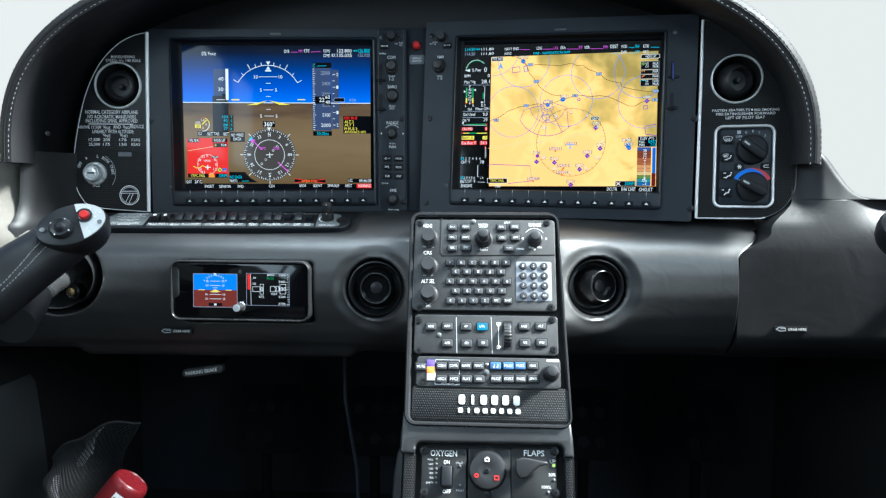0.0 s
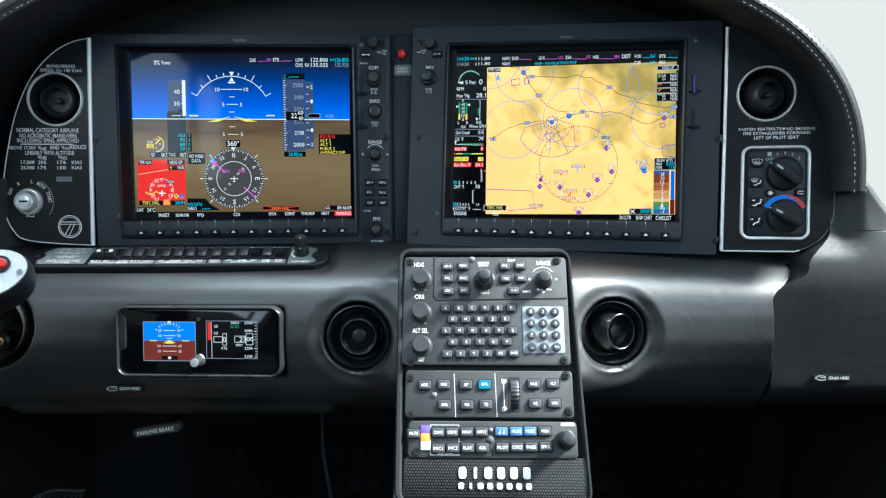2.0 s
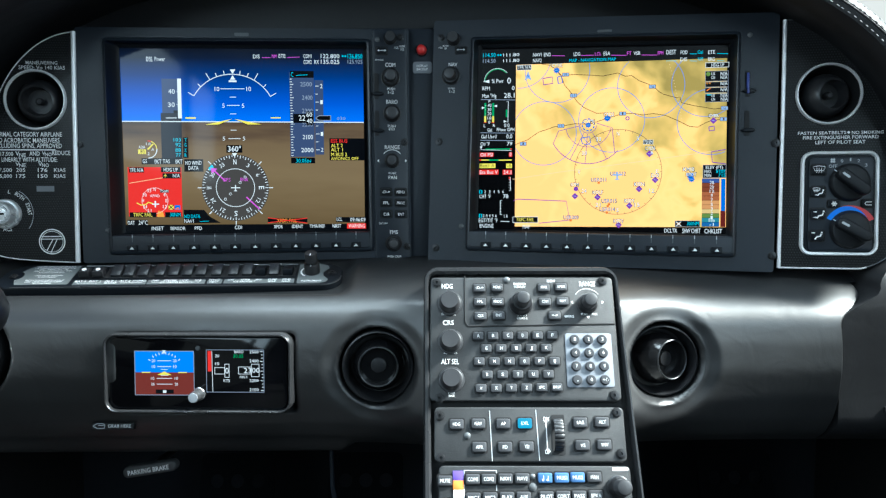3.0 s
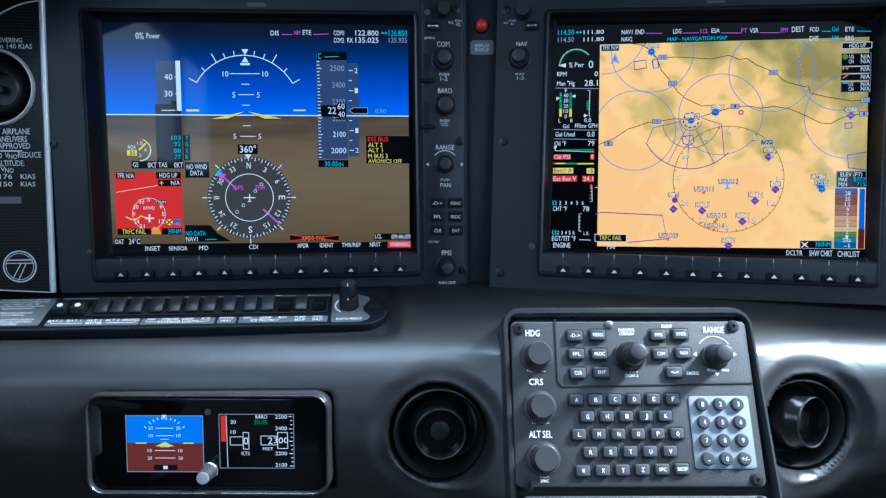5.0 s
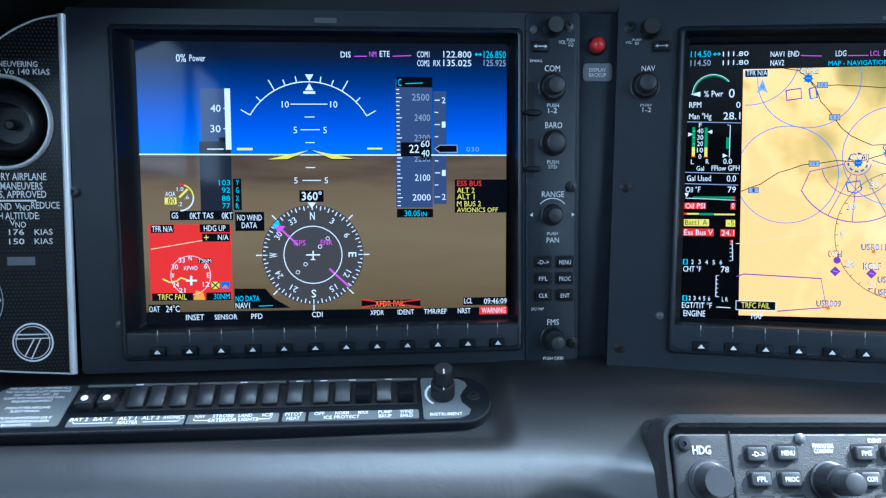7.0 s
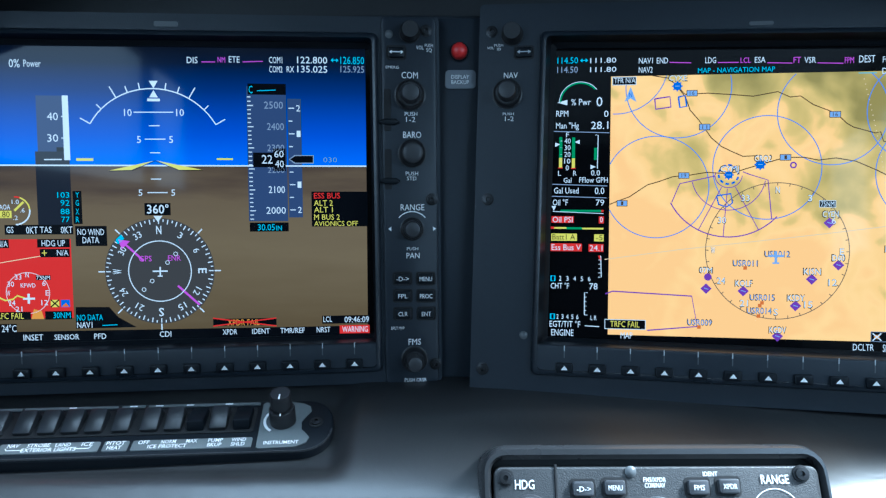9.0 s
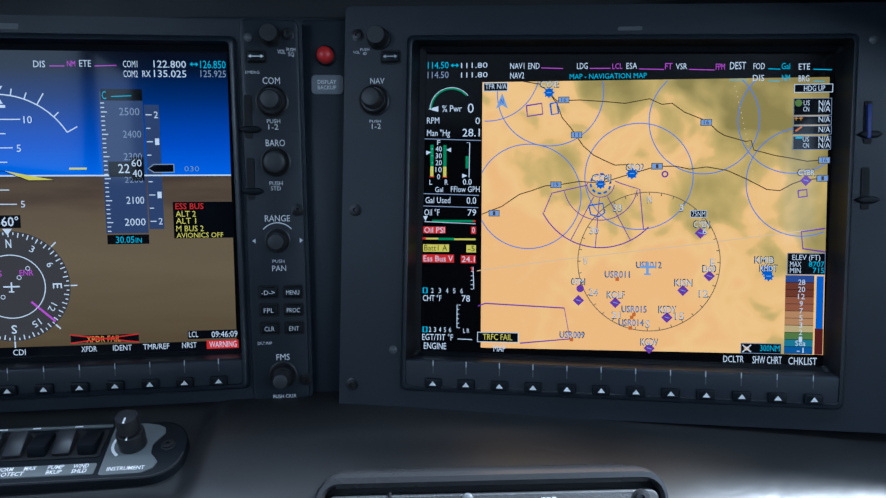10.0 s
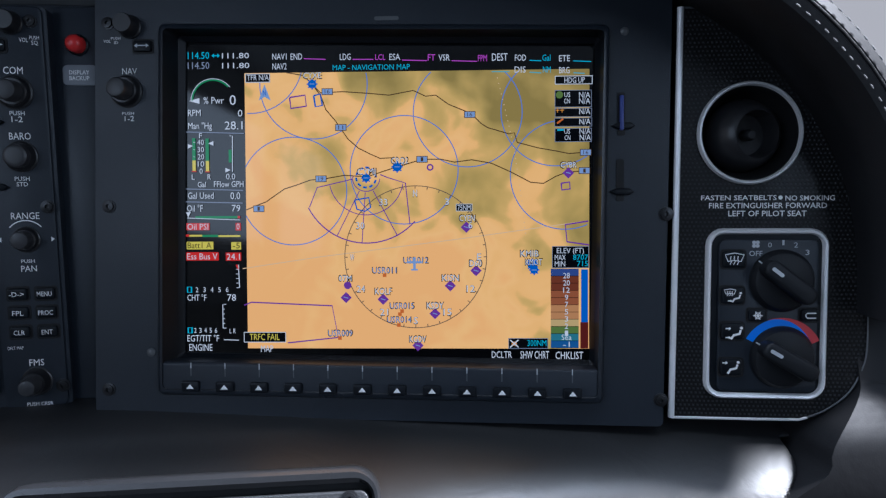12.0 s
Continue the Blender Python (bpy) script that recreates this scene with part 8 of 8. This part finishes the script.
    shaft = [(-0.5067, 0.8400, 0.5082), (-0.4920, 0.7700, 0.5025), (-0.4700, 0.6840, 0.4935)]
    put("shaft", tube(new_bm(), [(X(x), y, z) for x, y, z in shaft], 0.0105, 20), STEEL, "bright polished steel yoke shaft")
    collar = [(-0.4712, 0.6880, 0.4940), (-0.4590, 0.6560, 0.4860), (-0.4430, 0.6130, 0.4775)]
    put("boot", tube(new_bm(), [(X(x), y, z) for x, y, z in collar], [0.015, 0.0165, 0.018], 20), KNOB, "black shaft sleeve")
    return ob


side_yoke(False, "leather-stitched side yoke with red button on metal cap")
side_yoke(True, "leather-stitched side yoke standing beside the dash end")

# socket light in the yoke well
sock = thing("well_socket", pose(-0.5100, 0.816, 0.4800, 88, 0, 0), "small brass jack socket inside the yoke well", "socket")
part("body", lathe(new_bm(), [(0.011, -0.02), (0.011, 0.002), (0.0085, 0.004), (0.0080, 0.0), (0.0, -0.002)], 0, 0, 24), KNOB, sock)
part("contact", lathe(new_bm(), [(0.0055, 0.0), (0.0050, 0.003), (0.002, 0.0035), (0, 0.002)], 0, 0, 20), principled("worn_brass", (0.6, 0.42, 0.2), 0.35, metal=1.0, grain=0.2, scale=200), sock, "worn brass contact")

# ---- small labels on the dash: pointing mark and a bar for the words ----
for x, y, z, a in ((-0.357, 0.7706, 0.441, 72), (0.360, 0.7690, 0.452, 86)):
    lab = thing("grab_label", pose(x, y - 0.0012, z, a, 0, 0), "small white printed label on the leather dash", "label", "dash labels")
    bm = prism(new_bm(), rrect(-0.018, -0.0028, 0.020, 0.0028, 0.0005), -0.004, 0.0006)
    part("sticker", bm, principled("clear_black_label", (0.008, 0.0082, 0.009), 0.5, spec=0.3), lab)
    d = Drawing(0.0009)
    d.line("grey", [(-0.0165, 0.0), (-0.013, 0.0022), (-0.008, 0.0022), (-0.006, 0.0012), (-0.006, -0.0018), (-0.012, -0.0022), (-0.0165, 0.0)], 0.0007)
    d.line("grey", [(-0.012, 0.0006), (-0.0065, 0.0006)], 0.0006)
    d.text("white", "GRAB HERE", -0.003, -0.0014, 0.0175, 0.0014)
    d.done(lab, "lettering", PRINT)

# ---- footwell ----
pb = thing("parking_brake_handle", pose(-0.3495, 0.830, 0.3770, 84, -9, 0), "dark grey parking brake pull handle under the dash", "handle")
part("grip", prism(new_bm(), rrect(-0.0268, -0.0056, 0.0268, 0.0056, 0.0054, 8), -0.004, 0.006, 0.003, 3), principled("grey_handle_plastic", (0.05, 0.05, 0.053), 0.5, grain=0.08, scale=100), pb, "dark grey oval grip")
part("stem", tube(new_bm(), [(0, 0, -0.004), (0, 0.004, -0.08)], 0.004, 12), SCREW, pb)
d = Drawing(0.0070)
d.text("white", "PARKING BRAKE", -0.0205, -0.0022, 0.0205, 0.0022, bold=True)
d.done(pb, "lettering", PRINT)
PEDAL = principled("worn_black_pedal_paint", (0.006, 0.0075, 0.0095), 0.85, spec=0.12, grain=0.25, scale=60)
for x in (-0.36, -0.17, 0.19, 0.38):
    p = thing("rudder_pedal", pose(x, 1.13, 0.20, 70, 0, 0), "black metal rudder pedal plate deep in the footwell", "pedal", "rudder pedals")
    holes = [circle(u, v, 0.010, 16) for u in (-0.03, 0.0, 0.03) for v in (-0.02, 0.03)]
    part("plate", plate(new_bm(), rrect(-0.055, -0.05, 0.055, 0.07, 0.012), holes, -0.004, 0.0), PEDAL, p)
    part("arm", tube(new_bm(), [(0, -0.05, -0.006), (0, -0.12, -0.03), (0, -0.17, -0.06)], 0.009, 12), PEDAL, p)
cable = new_bm()
tube(cable, [(-0.195, 0.98, 0.40), (-0.190, 0.96, 0.30), (-0.172, 0.95, 0.20), (-0.168, 0.95, 0.08), (-0.170, 0.95, 0.0)], 0.003, 10)
whole("cable", cable, principled("dark_blue_cable_sheath", (0.03, 0.04, 0.06), 0.4), "thin dark cable hanging in the pilot footwell", "cable")

# net pocket and what is in it
NET = principled("black_net_cord", (0.010, 0.010, 0.011), 0.6)
net = thing("net_pocket", Matrix.Translation((-0.52, 0.75, 0.0)), "black stretch net pocket bulging beside the footwell", "net pocket")
bm = new_bm()


def net_point(i, j):
    u, v = i / 24, j / 19
    a, b = Vector((-0.5140, 0.7400, 0.2294)), Vector((-0.4664, 0.8000, 0.2011))
    c, d = Vector((-0.5355, 0.8000, 0.2687)), Vector((-0.4441, 0.8400, 0.3064))
    p = a.lerp(b, u).lerp(c.lerp(d, u), v)
    p += Vector((0.004 * math.sin(v * 9 + u * 5), -0.030 * math.sin(u * math.pi) * math.sin(v * 2.4 + 0.5), 0.012 * math.sin(u * math.pi) * v + 0.004 * math.sin(u * 11) * v))
    return p


for i in range(25):
    for j in range(19):
        if (i + j) % 1 == 0:
            a, b = net_point(i, j), net_point(min(i + 1, 24), j + 1)
            c = net_point(max(i - 1, 0), j + 1)
            for q in (b, c):
                dvec = (q - a)
                if dvec.length > 1e-4:
                    side = dvec.cross(Vector((0.5, -0.8, 0.2))).normalized() * 0.0007
                    dep = Vector((0.5, -0.8, 0.2)).normalized() * 0.0007
                    loop = [side, dep, -side, -dep]
                    va = [bm.verts.new(a + o) for o in loop]
                    vb = [bm.verts.new(q + o) for o in loop]
                    for k in range(4):
                        bm.faces.new((va[k], va[(k + 1) % 4], vb[(k + 1) % 4], vb[k]))
o = part("net", bm, NET, net, "knotted black cord net", "stuff")
o.matrix_parent_inverse = net.matrix_world.inverted()
rim_pts = [net_point(i, 19) for i in range(25)]
o = part("hem", tube(new_bm(), rim_pts, 0.0022, 10), NET, net, "elastic hem")
o.matrix_parent_inverse = net.matrix_world.inverted()

# a crumpled white sheet inside the net
bm = new_bm()
sheet = [[None] * 9 for k in range(9)]
for i in range(9):
    for j in range(9):
        p = net_point(2 + i * (0.9 + 0.09 * j), 2 + j * 2.0)
        sheet[i][j] = (p.x + 0.004 * math.sin(j * 2.1 + i), p.y + 0.012 + 0.006 * math.sin(i * 1.7 + j * 0.9), p.z)
for rows_of in (sheet[:4], sheet[5:]):
    loft(bm, [r[:5] if rows_of[0] is sheet[0] else r[5:] for r in rows_of], False)
whole("paper_sheet", bm, principled("crumpled_white_paper", (0.82, 0.82, 0.82), 0.7, grain=0.1, scale=60, bump=0.3), "crumpled white paper sheet inside the net pocket", "paper")

can = thing("spray_can", Matrix.Translation((-0.4107, 0.7450, 0.2577)) @ pose(0, 0, 0, -12, 38, 0), "red spray can with white and blue label in the net", "can")
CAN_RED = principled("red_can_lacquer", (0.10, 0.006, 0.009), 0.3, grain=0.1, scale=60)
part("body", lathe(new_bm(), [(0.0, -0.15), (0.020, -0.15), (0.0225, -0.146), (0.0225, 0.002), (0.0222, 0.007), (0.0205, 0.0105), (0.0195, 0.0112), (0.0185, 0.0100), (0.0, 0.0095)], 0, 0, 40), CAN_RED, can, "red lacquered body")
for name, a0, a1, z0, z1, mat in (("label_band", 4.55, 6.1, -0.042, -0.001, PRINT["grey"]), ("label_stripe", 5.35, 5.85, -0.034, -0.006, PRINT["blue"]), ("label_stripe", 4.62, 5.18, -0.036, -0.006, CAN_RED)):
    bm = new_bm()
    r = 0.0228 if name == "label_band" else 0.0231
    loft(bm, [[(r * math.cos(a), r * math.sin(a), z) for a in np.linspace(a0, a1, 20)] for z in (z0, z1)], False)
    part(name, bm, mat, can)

# knee-side lining
bm = new_bm()
loft(bm, [[(-0.690, 0.825, z), (-0.650 - q, 0.820, z), (-0.636 - q, 0.835, z), (-0.634 - q, 0.96, z), (-0.69, 0.98, z)] for z, q in ((0.0, 0.004), (0.12, 0.010), (0.22, 0.016), (0.30, 0.024), (0.322, 0.027), (0.332, 0.034))], True, True)
whole("knee_bolster", bm, principled("grey_knee_lining", (0.065, 0.066, 0.068), 0.7, grain=0.15, scale=40), "grey lined knee panel at the cabin side", "side panel", kind="structure")
